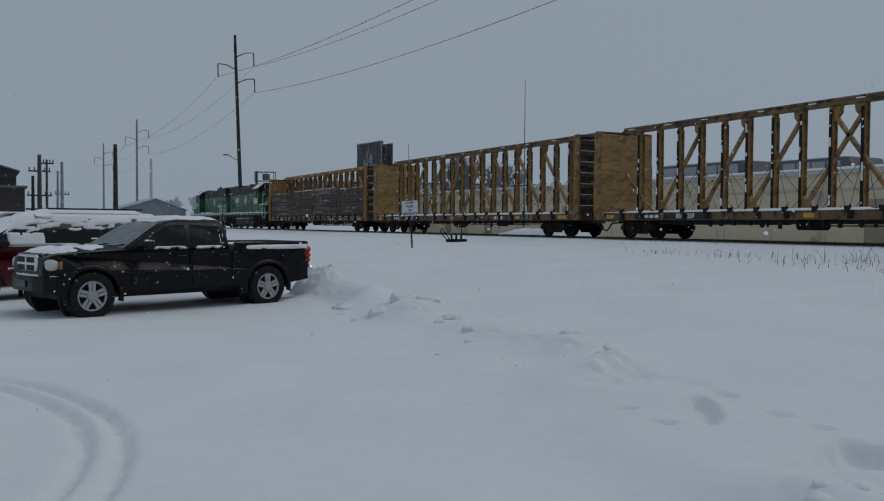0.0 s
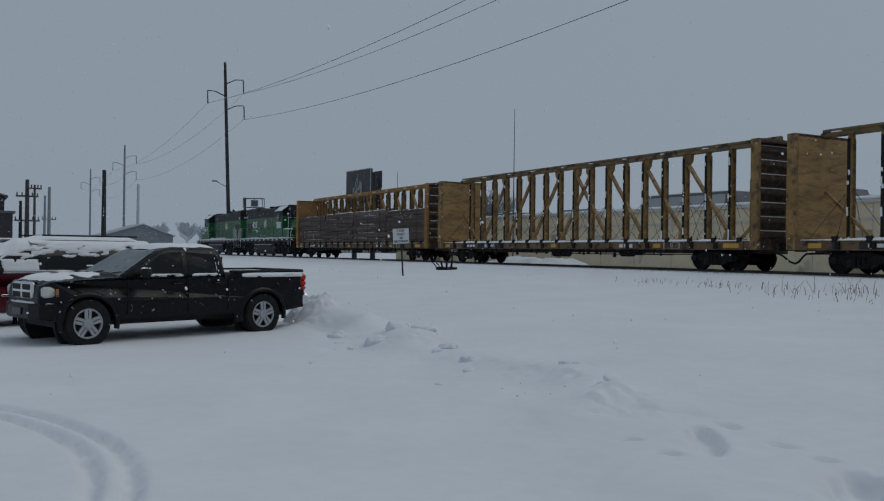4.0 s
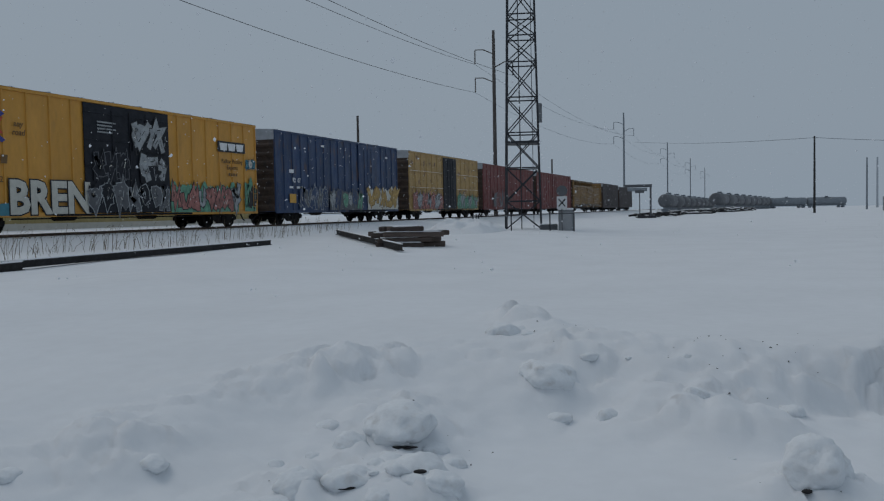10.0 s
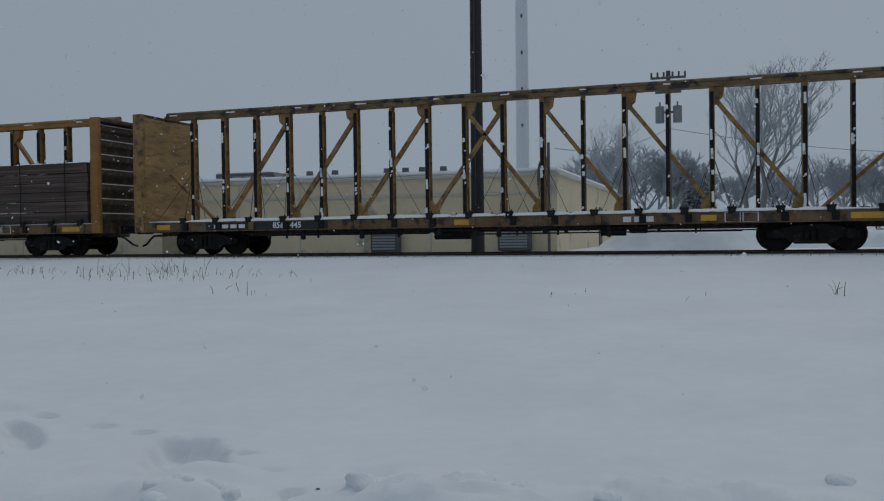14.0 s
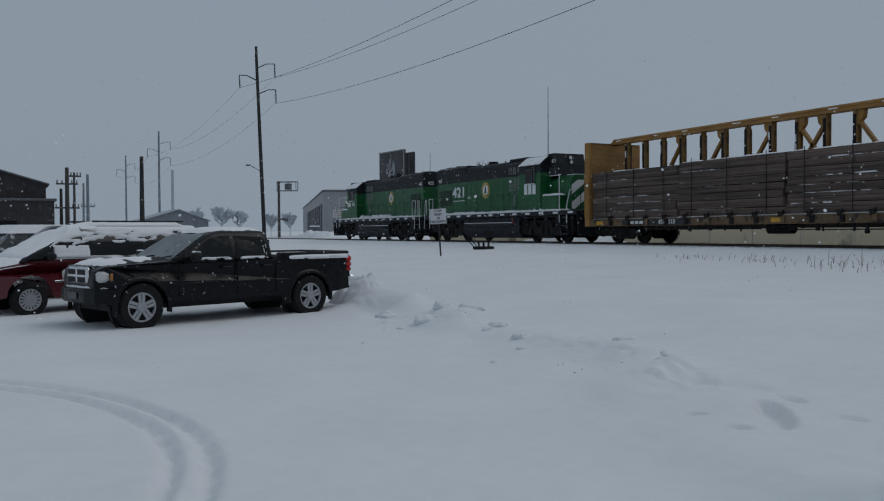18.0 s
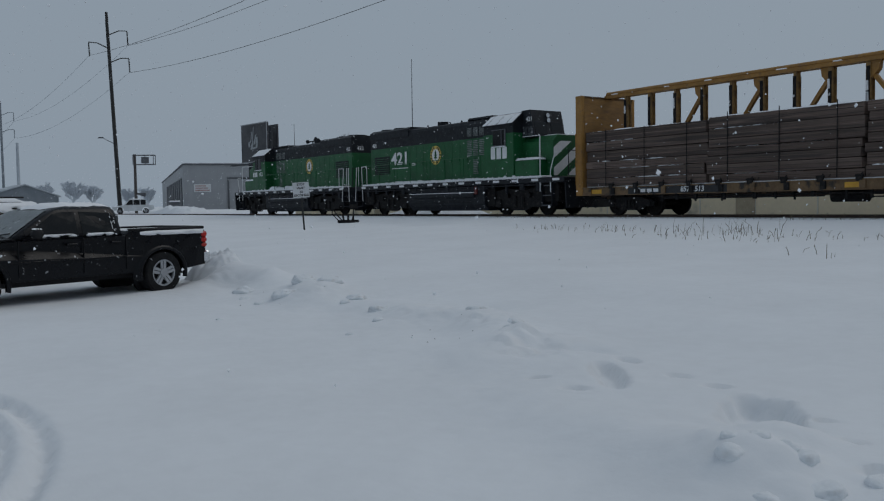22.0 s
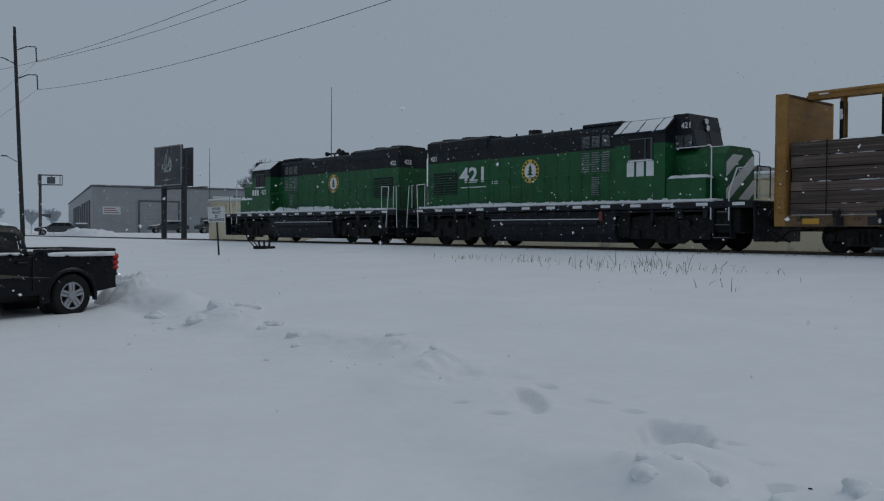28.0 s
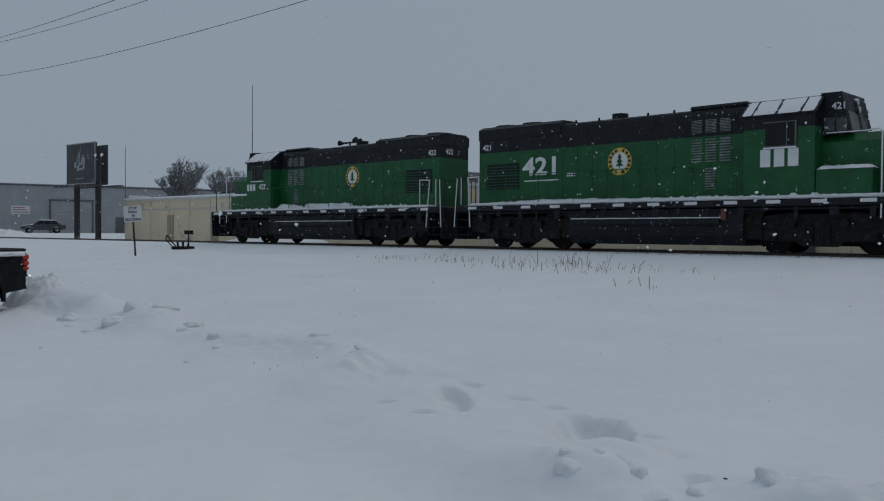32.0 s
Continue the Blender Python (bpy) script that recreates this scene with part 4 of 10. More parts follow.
def ribbon(bm, pts, w, y, t=0.002):
    """A thick sprayed stroke along pts in one strip, mitred at its bends, with square ends."""
    p = [Vector(q) for q in pts]
    d = [(b - a).normalized() for a, b in zip(p, p[1:])]
    p[0], p[-1] = p[0] - d[0] * w * 0.38, p[-1] + d[-1] * w * 0.38
    rows = []
    for k, q in enumerate(p):
        u, v = d[max(k - 1, 0)], d[min(k, len(d) - 1)]
        m = Vector((-u.y, u.x)) + Vector((-v.y, v.x))
        if m.length < 0.25:
            m = Vector((-u.y, u.x)) * 0.25
        m.normalize()
        m *= w / 2 / max(0.45, m.dot(Vector((-u.y, u.x))))
        rows.append([bm.verts.new((c.x, o, c.y)) for c in (q - m, q + m) for o in (y, y + t)])
    for a, b in zip(rows, rows[1:]):
        for i, j in ((0, 2), (2, 3), (3, 1), (1, 0)):
            bm.faces.new((a[i], a[j], b[j], b[i]))
    for r in (rows[0], rows[-1]):
        bm.faces.new((r[0], r[1], r[3], r[2]))


def scrawl(car, name, label, x, z, w, h, n, mats, seed, y=-1.555, plain=None, edge=None, lean=0.16):
    """Spray paint: locked letter-like forms with dark edges over a ragged cloud of colour; no word is meant."""
    rng = random.Random(seed)
    bm = bmesh.new()
    k = 60
    pts = [(x + w * i / (k - 1), z + h * (0.84 + 0.3 * noise.noise(Vector((w * i / (k - 1) * 2.6, seed, 0))) + 0.16 * noise.noise(Vector((i * 0.9, seed, 3))))) for i in range(k)]
    prism(bm, [(x, z)] + pts + [(x + w, z)], y, y + 0.004)
    cloud_ = part(name, bm, plain or DARKPANEL, car, label)
    edge = edge or INK
    for i in range(n):
        cw, ch = w / n * rng.uniform(1.1, 1.5), h * rng.uniform(0.74, 0.95)
        x0, z0 = x + w * i / n - 0.06 * cw, z + h * rng.uniform(0.03, 0.08)
        form = tangle(rng)
        fat = min(cw, ch) * rng.uniform(0.22, 0.34)
        o = y - 0.004 - 0.0055 * (i % 3)
        strokes = []
        for line in form:
            strokes.append([(x0 + cw * (0.12 + 0.76 * px) + lean * ch * (pz - 0.5) * 0.5 + rng.uniform(-0.04, 0.04) * cw, z0 + ch * (0.1 + 0.78 * pz) + rng.uniform(-0.04, 0.04) * ch) for px, pz in line])
        for k, line in enumerate(strokes):
            bm = bmesh.new()
            ribbon(bm, line, fat + min(0.09, fat * 0.4), o - 0.0006 * k)
            part("shape_edge", bm, edge, cloud_)
            bm = bmesh.new()
            ribbon(bm, line, fat, o - 0.0022 - 0.0006 * k)
            part("shape_fill", bm, mats[i % len(mats)], cloud_)
        for j in range(6):
            line = rng.choice(strokes)
            a, b = rng.choice(list(zip(line, line[1:])))
            u = rng.uniform(0.05, 0.6)
            v = u + rng.uniform(0.15, 0.35)
            off = rng.choice((-0.32, 0.3, 0.0)) * fat
            p = (a[0] + (b[0] - a[0]) * u + off, a[1] + (b[1] - a[1]) * u)
            q = (a[0] + (b[0] - a[0]) * v + off, a[1] + (b[1] - a[1]) * v)
            bm = bmesh.new()
            ribbon(bm, [p, q], fat * rng.uniform(0.07, 0.16), o - 0.005)
            part("paint_stroke", bm, BONEPAINT if j < 2 else edge, cloud_)
    for j in range(n * 2):
        a = (x + w * rng.random(), z + h * rng.uniform(0.0, 0.5))
        bm = bmesh.new()
        ribbon(bm, [a, (a[0] + rng.uniform(-0.3, 0.3), a[1] + rng.uniform(-0.3, 0.3)), (a[0] + rng.uniform(-0.4, 0.4), a[1] + rng.uniform(-0.2, 0.4))], rng.uniform(0.02, 0.05), y - 0.002, 0.001)
        part("overspray", bm, rng.choice((edge, mats[0], GREYPAINT)), cloud_)
    return cloud_


# ---- the cars, from the engines' end to the far end ----
centre_beam(857513, -48.98, "yellow centerbeam flatcar loaded with dark weathered lumber")
centre_beam(856445, -24.41, "empty rusty yellow centerbeam flatcar dusted with snow")
centre_beam(856259, -0.04, "empty yellow centerbeam flatcar with snow on its deck")


def lumber_stacks(x, top=3.3, mat=LUMBER, label="stack of dark weathered lumber bundles strapped on a flatcar"):
    """Four stacks a side, in layers, each a little out of line."""
    length = 5.38
    for side in (-1, 1):
        for i in range(4):
            st = thing("lumber_stack", label, "lumber", group="lumber on the flatcar")
            rng = random.Random(i + 10 * side)
            z, hi = CB_DECK + 0.04, top + (0.12 if i in (1, 2) else -0.05)
            a0 = -10.9 + 5.46 * i
            layer = 0
            while z < hi - 0.1:
                h = rng.choice((0.32, 0.36, 0.4, 0.28))
                h = min(h, hi - z)
                n = 5
                o, e = rng.uniform(-0.09, 0.09), rng.uniform(-0.07, 0.05)
                bd = None
                bm = bmesh.new()
                chamfer(bm, a0 + (o if i else -0.28), a0 + length + (o if i < 3 else 0.1), min(side * 0.24, side * (1.34 + e)), max(side * 0.24, side * (1.34 + e)), z, z + h - 0.02, 0.012)
                bd = part("lumber_layer", bm, mat, st)
                for k in range(1, n):
                    bm = bmesh.new()
                    zz = z + (h - 0.02) * k / n
                    quadbox(bm, a0 + o + 0.01, a0 + length + o - 0.01, min(side * (1.343 + e), side * (1.35 + e)), max(side * (1.343 + e), side * (1.35 + e)), zz - 0.012, zz + 0.012)
                    part("board_edge", bm, TIMBER if k % 2 else mat, bd)
                if rng.random() < 0.55 or z + h >= hi - 0.1:
                    bm = bmesh.new()
                    s0 = a0 + rng.uniform(0.0, 1.2)
                    s1 = s0 + rng.uniform(2.0, length - 1.3)
                    if z + h >= hi - 0.1:
                        s0, s1 = a0 + 0.02, a0 + length - 0.02
                    s1 = min(s1, a0 + length)
                    drift(bm, lambda u, v, hh: (s0 + (s1 - s0) * u, side * (1.11 + (0.255 + e) * v), z + h - 0.02 + hh), 44, 4, rng.uniform(0.02, 0.05), layer + 7 * i, 0.15, 6)
                    part("snow_line", bm, SNOWCAP, bd)
                z += h
                layer += 1
            for k in range(3):
                bm = bmesh.new()
                px = a0 + 0.8 + 1.9 * k
                quadbox(bm, px, px + 0.03, min(side * 1.40, side * 1.41), max(side * 1.40, side * 1.41), CB_DECK + 0.05, hi)
                part("strap", bm, BLACKSTEEL, st)
            mover(st, x)


lumber_stacks(-48.98)

car_e = box_car(12.86, 32.1, 5.14, E_YELLOW, "yellow high-cube boxcar with graffiti and a dark painted door", (-2.6, 2.5), DARKPANEL, ribs=19)
car_f = box_car(33.94, 50.8, 5.1, BLUE, "blue ribbed boxcar with pale graffiti along its foot", (1.9, 4.6), BLUE, ribs=19)
car_g = box_car(53.05, 69.9, 5.1, G_YELLOW, "faded yellow boxcar with black doors and coloured graffiti", (-1.0, 2.2), DARKPANEL, ribs=15)
car_h = box_car(71.6, 91.2, 5.0, RED, "oxide red boxcar with grey graffiti", (-1.6, 1.6), RED, ribs=17)
car_i = box_car(92.9, 112.6, 5.0, RED, "oxide red boxcar with a pale tag", (-1.6, 1.6), RED, ribs=17)
centre_beam(856101, 126.2, "yellow centerbeam flatcar with tan lumber far down the train")
lumber_stacks(126.2, 3.9, YELLOW_PANEL, "stack of pale lumber bundles on a far flatcar")
box_car(139.4, 156.2, 4.7, DARKBOX, "dark brown boxcar far down the train", None, None, ribs=15)
box_car(158.0, 175.4, 4.5, DARKBOX, "dark brown boxcar at the far end of the train", None, None, ribs=15)


def stripes(parent, name, mat, quads, y0, y1, label=""):
    bm = bmesh.new()
    for q in quads:
        prism(bm, q, y0, y1)
    return part(name, bm, mat, parent, label)


def dress_e():
    c, y = car_e, -1.535
    letters("slogan", "next\nload", 0.30, BROWNMARK, c, (-8.28, y, 3.75), shear=0.15, bold=0.004)
    letters("slogan", "any\nroad", 0.30, BROWNMARK, c, (-5.74, y, 3.75), shear=0.15, bold=0.004)
    def badge(pts):
        return [(-6.99 + (px + 5.9) * 0.64, 3.77 + (pz - 4.03) * 0.64) for px, pz in pts]
    for pts in ([(-6.95, 4.45), (-6.75, 4.5), (-6.1, 4.05), (-6.1, 3.95), (-6.75, 3.6), (-6.95, 3.62), (-6.5, 4.02)], [(-4.95, 4.5), (-5.15, 4.52), (-5.85, 4.06), (-5.85, 3.96), (-5.15, 3.62), (-4.95, 3.65), (-5.35, 4.03)]):
        stripes(c, "red_chevron", REDMARK, [badge(pts)], y - 0.002, y + 0.003, "red chevron of the road emblem")
    for pts in ([(-6.95, 4.75), (-6.7, 4.88), (-5.95, 4.3), (-5.75, 4.0), (-6.0, 3.7), (-6.7, 3.18), (-6.95, 3.3), (-6.15, 3.85), (-6.05, 4.0), (-6.2, 4.2)], [(-5.75, 4.42), (-5.1, 4.86), (-4.85, 4.7), (-5.6, 4.25)], [(-5.75, 3.62), (-5.1, 3.15), (-4.85, 3.3), (-5.6, 3.8)]):
        stripes(c, "blue_band", BLUEMARK, [badge(pts)], y - 0.008, y - 0.003, "blue band of the road emblem")
    for k, g in ((0, 0), (1, 0), (2, 0.12), (3, 0.12)):
        a = -7.75 + 0.36 * k + g
        stripes(c, "mark_bar", BROWNMARK, [[(a, 2.5), (a + 0.27, 2.5), (a + 0.31, 2.8), (a + 0.04, 2.8)]], y, y + 0.005)
    letters("car_number", "665  472", 0.30, BROWNMARK, c, (-7.0, y, 1.95), bold=0.004)
    stripes(c, "brand_panel", INK, [[(6.2, 3.64), (8.55, 3.64), (8.55, 4.16), (6.2, 4.16)]], y - 0.002, y + 0.003, "black panel with white brand shapes")
    for k in range(3):
        stripes(c, "brand_shape", PAINTWHITE, [[(6.42 + 0.7 * k, 3.72), (6.92 + 0.7 * k, 3.72), (7.0 + 0.7 * k, 4.07), (6.34 + 0.7 * k, 4.07)]], y - 0.008, y - 0.003)
    letters("slogan", "Railcar Pooling\nExperts", 0.30, BROWNMARK, c, (7.38, y, 3.05), bold=0.003)
    stripes(c, "small_print", BROWNMARK, [[(7.05 + 0.2 * k, 2.5), (7.19 + 0.2 * k, 2.5), (7.19 + 0.2 * k, 2.63), (7.05 + 0.2 * k, 2.63)] for k in range(4)], y, y + 0.005)
    stripes(c, "small_print", BROWNMARK, [[(-7.6, 1.2 + 0.14 * k), (-6.95, 1.2 + 0.14 * k), (-6.95, 1.27 + 0.14 * k), (-7.6, 1.27 + 0.14 * k)] for k in range(2)], y, y + 0.005)
    for k in range(4):
        stripes(c, "door_print", GREYPAINT, [[(-1.92, 4.3 - 0.13 * k), (-0.86 - 0.2 * (k % 2), 4.3 - 0.13 * k), (-0.86 - 0.2 * (k % 2), 4.36 - 0.13 * k), (-1.92, 4.36 - 0.13 * k)]], -1.588, -1.582)
    # foot of the body: teal, grey and white patches, then tags
    stripes(c, "teal_patch", TEALPAINT, [[(-9.5, 0.7), (-8.3, 0.7), (-8.5, 1.0), (-9.0, 1.5), (-9.5, 1.35)]], y + 0.002, y + 0.006, "teal overspray")
    stripes(c, "teal_patch", TEALPAINT, [[(-7.1, 0.7), (-6.0, 0.7), (-6.05, 1.15), (-6.6, 1.12), (-7.1, 0.95)]], y + 0.002, y + 0.006, "teal overspray")
    stripes(c, "white_patch", BONEPAINT, [[(-8.35, 0.72), (-7.15, 0.72), (-7.15, 1.1), (-8.35, 1.05)]], y - 0.004, y, "white overspray")
    stripes(c, "dark_slash", INK, [[(-9.3, 1.75), (-8.9, 1.9), (-8.7, 0.9), (-9.0, 0.85), (-9.1, 1.2)]], y - 0.012, y - 0.006, "dark painted slash")
    stripes(c, "red_slash", REDMARK, [[(-9.5, 1.35), (-9.2, 1.45), (-9.15, 1.2), (-9.5, 1.15)]], y - 0.005, y)
    word = letters("spray_word", "BREN", 1.62, INK, c, (-4.3, y - 0.004, 1.28), "white block graffiti with dark outline", bold=0.11)
    letters("fill", "BREN", 1.62, BONEPAINT, word, (0, -0.012, 0), bold=0.06)
    for k in range(4):
        stripes(c, "small_tag", INK, [[(-9.5 + 0.24 * k, 2.66 - 0.08 * (k % 2)), (-9.34 + 0.24 * k, 2.68), (-9.3 + 0.24 * k, 2.9 - 0.06 * (k % 3)), (-9.52 + 0.24 * k, 2.84)]], y, y + 0.005, "small dark tag")
    scrawl(c, "graffiti", "silver and dark graffiti along the foot of the door", -2.5, 0.78, 4.9, 1.3, 7, [GREYDARK, DARKPANEL, GREYDARK], 31, -1.59, edge=GREYPAINT)
    scrawl(c, "graffiti", "dark outlined graffiti on the door", -2.2, 2.0, 2.0, 1.3, 3, [DARKPANEL, DARKPANEL], 35, -1.59, edge=GREYDARK)
    scrawl(c, "graffiti", "tall silver graffiti on the door", 0.5, 2.0, 1.7, 1.5, 2, [GREYPAINT], 5, -1.60)
    scrawl(c, "graffiti", "silver graffiti high on the door", 0.1, 3.3, 1.8, 1.4, 2, [GREYPAINT], 9, -1.612)
    scrawl(c, "graffiti", "pink graffiti with mint edging", 2.55, 0.75, 5.3, 1.45, 8, [PINKPAINT, PINKPAINT, PINKPAINT, GREYPAINT], 12, y - 0.01, plain=MINTPAINT)
    scrawl(c, "graffiti", "mint and dark tag", 8.4, 0.75, 1.0, 1.7, 2, [MINTPAINT, INK], 14, y - 0.01, plain=MINTPAINT)
    scrawl(c, "graffiti", "small teal tag", 8.55, 2.9, 0.85, 0.5, 3, [TEALPAINT, BONEPAINT], 15, y - 0.01, plain=TEALPAINT)


def dress_rest():
    scrawl(car_f, "graffiti", "pale blue and grey graffiti", -5.9, 0.78, 3.4, 1.5, 5, [BLUE, GREYDARK], 21, -1.545, plain=BLUE, edge=GREYPAINT)
    scrawl(car_f, "graffiti", "grey graffiti over the door", -2.3, 0.78, 4.6, 1.35, 6, [GREYPAINT, BLUE, MINTPAINT], 22, -1.60, plain=GREYDARK, edge=GREYDARK)
    scrawl(car_f, "graffiti", "ochre graffiti", 3.1, 0.78, 5.1, 1.65, 5, [ORANGEPAINT], 23, -1.60, plain=BONEPAINT, edge=BROWNMARK)
    stripes(car_f, "yellow_plate", HIVIS, [[(-7.0, 1.2), (-6.3, 1.2), (-6.3, 1.7), (-7.0, 1.7)]], -1.545, -1.538)
    letters("car_number", "92  07", 0.36, PAINTWHITE, car_f, (-6.2, -1.54, 2.45), bold=0.005)
    stripes(car_f, "mark_bars", PAINTWHITE, [[(-7.0, 2.85), (-6.5, 2.85), (-6.5, 3.05), (-7.0, 3.05)], [(-7.0, 2.0), (-6.6, 2.0), (-6.6, 2.12), (-7.0, 2.12)], [(-6.2, 2.0), (-5.5, 2.0), (-5.5, 2.12), (-6.2, 2.12)], [(-3.2, 4.5), (-2.8, 4.5), (-2.8, 4.62), (-3.2, 4.62)], [(6.2, 4.3), (6.6, 4.3), (6.6, 4.4), (6.2, 4.4)]], -1.545, -1.538)
    scrawl(car_g, "graffiti", "pink graffiti", -7.8, 0.78, 6.6, 1.35, 7, [PINKPAINT, GREYPAINT], 24, -1.545, plain=PINKPAINT)
    scrawl(car_g, "graffiti", "green graffiti", 2.5, 0.78, 5.6, 1.2, 6, [MINTPAINT, GREYPAINT], 25, -1.545, plain=MINTPAINT)
    scrawl(car_h, "graffiti", "grey graffiti", -6.5, 0.78, 6.5, 1.9, 6, [GREYDARK, RED], 26, -1.545, plain=RED, edge=GREYDARK)
    scrawl(car_i, "graffiti", "pale tag", 3.0, 1.3, 3.6, 1.2, 3, [GREYPAINT, BONEPAINT], 27, -1.545, plain=RED)


def belt_rails(car, half, w=1.53):
    """Level belts on the faded car's flank."""
    for z in (2.35, 3.6):
        for a, b in ((-half + 0.1, -1.1), (2.3, half - 0.1)):
            bm = bmesh.new()
            chamfer(bm, a, b, -w - 0.02, -w + 0.04, z, z + 0.07, 0.01)
            r = part("belt_rail", bm, G_YELLOW, car)
            bm = bmesh.new()
            chamfer(bm, a, b, -w - 0.018, -w + 0.03, z + 0.07, z + 0.09, 0.006)
            part("snow_line", bm, SNOWCAP, r)


belt_rails(car_g, 8.42)
dress_e()
dress_rest()


# ---- locomotives: long hood, cab and short nose; local x from the hood's end to the nose ----
def emblem(loco, x, z, y):
    bm = bmesh.new()
    tube(bm, (x, y, z), (x, y - 0.006, z), 0.46, n=32)
    e = part("emblem", bm, LOGOYELLOW, loco, "round yellow emblem with a green fir tree")
    bm = bmesh.new()
    tube(bm, (x, y - 0.006, z), (x, y - 0.01, z), 0.30, n=28)
    part("emblem_field", bm, PAINTWHITE, e)
    bm = bmesh.new()
    for k in range(16):
        a = 2 * math.pi * k / 16
        if 1.35 < abs((a % (2 * math.pi)) - math.pi) < 1.75:
            continue
        cx, cz = x + 0.38 * math.cos(a), z + 0.38 * math.sin(a)
        quadbox(bm, -0.045, 0.045, 0, 0.004, -0.05, 0.05, pose(cx, y - 0.011, cz) @ pose(0, 0, 0, 0, 90 - math.degrees(a), 0))
    part("ring_bars", bm, INK, e)
    bm = bmesh.new()
    for k in range(3):
        b = z - 0.16 + 0.13 * k
        prism(bm, [(x - 0.16 + 0.035 * k, b), (x + 0.16 - 0.035 * k, b), (x, b + 0.17)], y - 0.015, y - 0.011)
    quadbox(bm, x - 0.02, x + 0.02, y - 0.015, y - 0.011, z - 0.23, z - 0.15)
    part("fir_tree", bm, GREEN, e)


def locomotive(number, x, turn, label):
    """Seen with its cab towards +x; turn 180 sets the cab the other way, with the marks on the other flank."""
    lo = thing("locomotive", label, "locomotive", group="locomotives of the train")
    hw, deck, top, line = 0.86, 1.62, 4.56, 3.56
    side = -1 if turn == 0 else 1
    # frame, steps and end platforms
    bm = bmesh.new()
    chamfer(bm, -8.35, 8.35, -1.5, 1.5, 1.34, deck - 0.05, 0.03)
    fr = part("frame", bm, LOCO_BLACK, lo, "black frame and walkway")
    for k in (-1, 1):
        for i in range(13):
            a = -7.7 + 1.28 * i
            bm = bmesh.new()
            plate(bm, a, a + 0.42, deck - 0.2, deck - 0.1, k * 1.506 if k < 0 else 1.5)
            part("white_edge_mark", bm, PAINTWHITE, fr)
        bm = bmesh.new()
        chamfer(bm, -7.6, 7.0, min(k * 0.9, k * 1.49), max(k * 0.9, k * 1.49), deck - 0.05, deck + 0.03, 0.015)
        part("walkway_snow", bm, SNOWCAP, fr)
        bm = bmesh.new()
        a0, a1 = (-3.0, 3.0) if number == 422 else (-6.0, 0.5)
        drift(bm, lambda u, v, h: (a0 + (a1 - a0) * u, k * (0.9 + 0.56 * v), deck + 0.02 + h), 40, 8, 0.22 if number == 422 else 0.1, number + k, 0.1, 3)
        part("walkway_drift", bm, SNOWCAP, fr, "drifted snow on the walkway", smooth=True)
        bm = bmesh.new()
        drift(bm, lambda u, v, h: (-7.6 + 14.6 * u, k * (1.30 + 0.21 * v), deck + 0.01 + h), 200, 3, 0.09, number % 13 + k, 0.0, 30)
        part("walkway_edge_snow", bm, SNOWCAP, fr, "ragged snow along the walkway's edge", smooth=True)
        bm = bmesh.new()
        drift(bm, lambda u, v, h: (-7.6 + 14.6 * u, k * (1.50 + h), 1.36 + 0.2 * v), 200, 4, 0.02, number % 11 + k, -0.42, 30)
        part("frame_side_snow", bm, SNOWCAP, fr, smooth=True)
    # long hood, in green below and black above
    def roundbox(a, b, z0, z1, r):
        bm = bmesh.new()
        pts = [(-hw, z0), (hw, z0), (hw, z1 - r), (hw - r * 0.35, z1 - r * 0.3), (hw - r, z1), (-hw + r, z1), (-hw + r * 0.35, z1 - r * 0.3), (-hw, z1 - r)] if r else [(-hw, z0), (hw, z0), (hw, z1), (-hw, z1)]
        prism(bm, pts, a, b, "x")
        return bm
    hood = part("long_hood", roundbox(-7.7, 3.1, deck - 0.04, line, 0), GREEN, lo, "green long hood")
    upper = part("hood_top", roundbox(-7.7, 3.1, line, top - 0.14, 0.2), LOCO_BLACK, lo, "black upper hood")
    # fan and radiator box over the hood's end
    bm = bmesh.new()
    pts = [(-hw - 0.03, top - 0.5), (hw + 0.03, top - 0.5), (hw + 0.03, top - 0.12), (hw - 0.2, top), (-hw + 0.2, top), (-hw - 0.03, top - 0.12)]
    prism(bm, pts, -7.72, -3.9, "x")
    part("radiator_box", bm, LOCO_BLACK, upper)
    for fx in (-6.9, -5.6):
        bm = bmesh.new()
        tube(bm, (fx, 0, top), (fx, 0, top + 0.07), 0.55, n=18)
        part("radiator_fan", bm, LOCO_BLACK, upper)
    bm = bmesh.new()
    tube(bm, (-2.0, 0, top - 0.16), (-2.0, 0, top + 0.1), 0.28, n=14)
    part("exhaust_pipe", bm, LOCO_BLACK, upper)
    bm = bmesh.new()
    chamfer(bm, 1.0, 2.9, -0.75, 0.75, top - 0.16, top - 0.02, 0.05)
    part("blower_housing", bm, LOCO_BLACK, upper)
    for k in range(5):
        bm = bmesh.new()
        tube(bm, (-3.4 + 0.95 * k, -0.62, top - 0.2), (-3.4 + 0.95 * k, -0.62, top - 0.05), 0.04, n=6)
        part("lifting_lug", bm, LOCO_BLACK, upper)
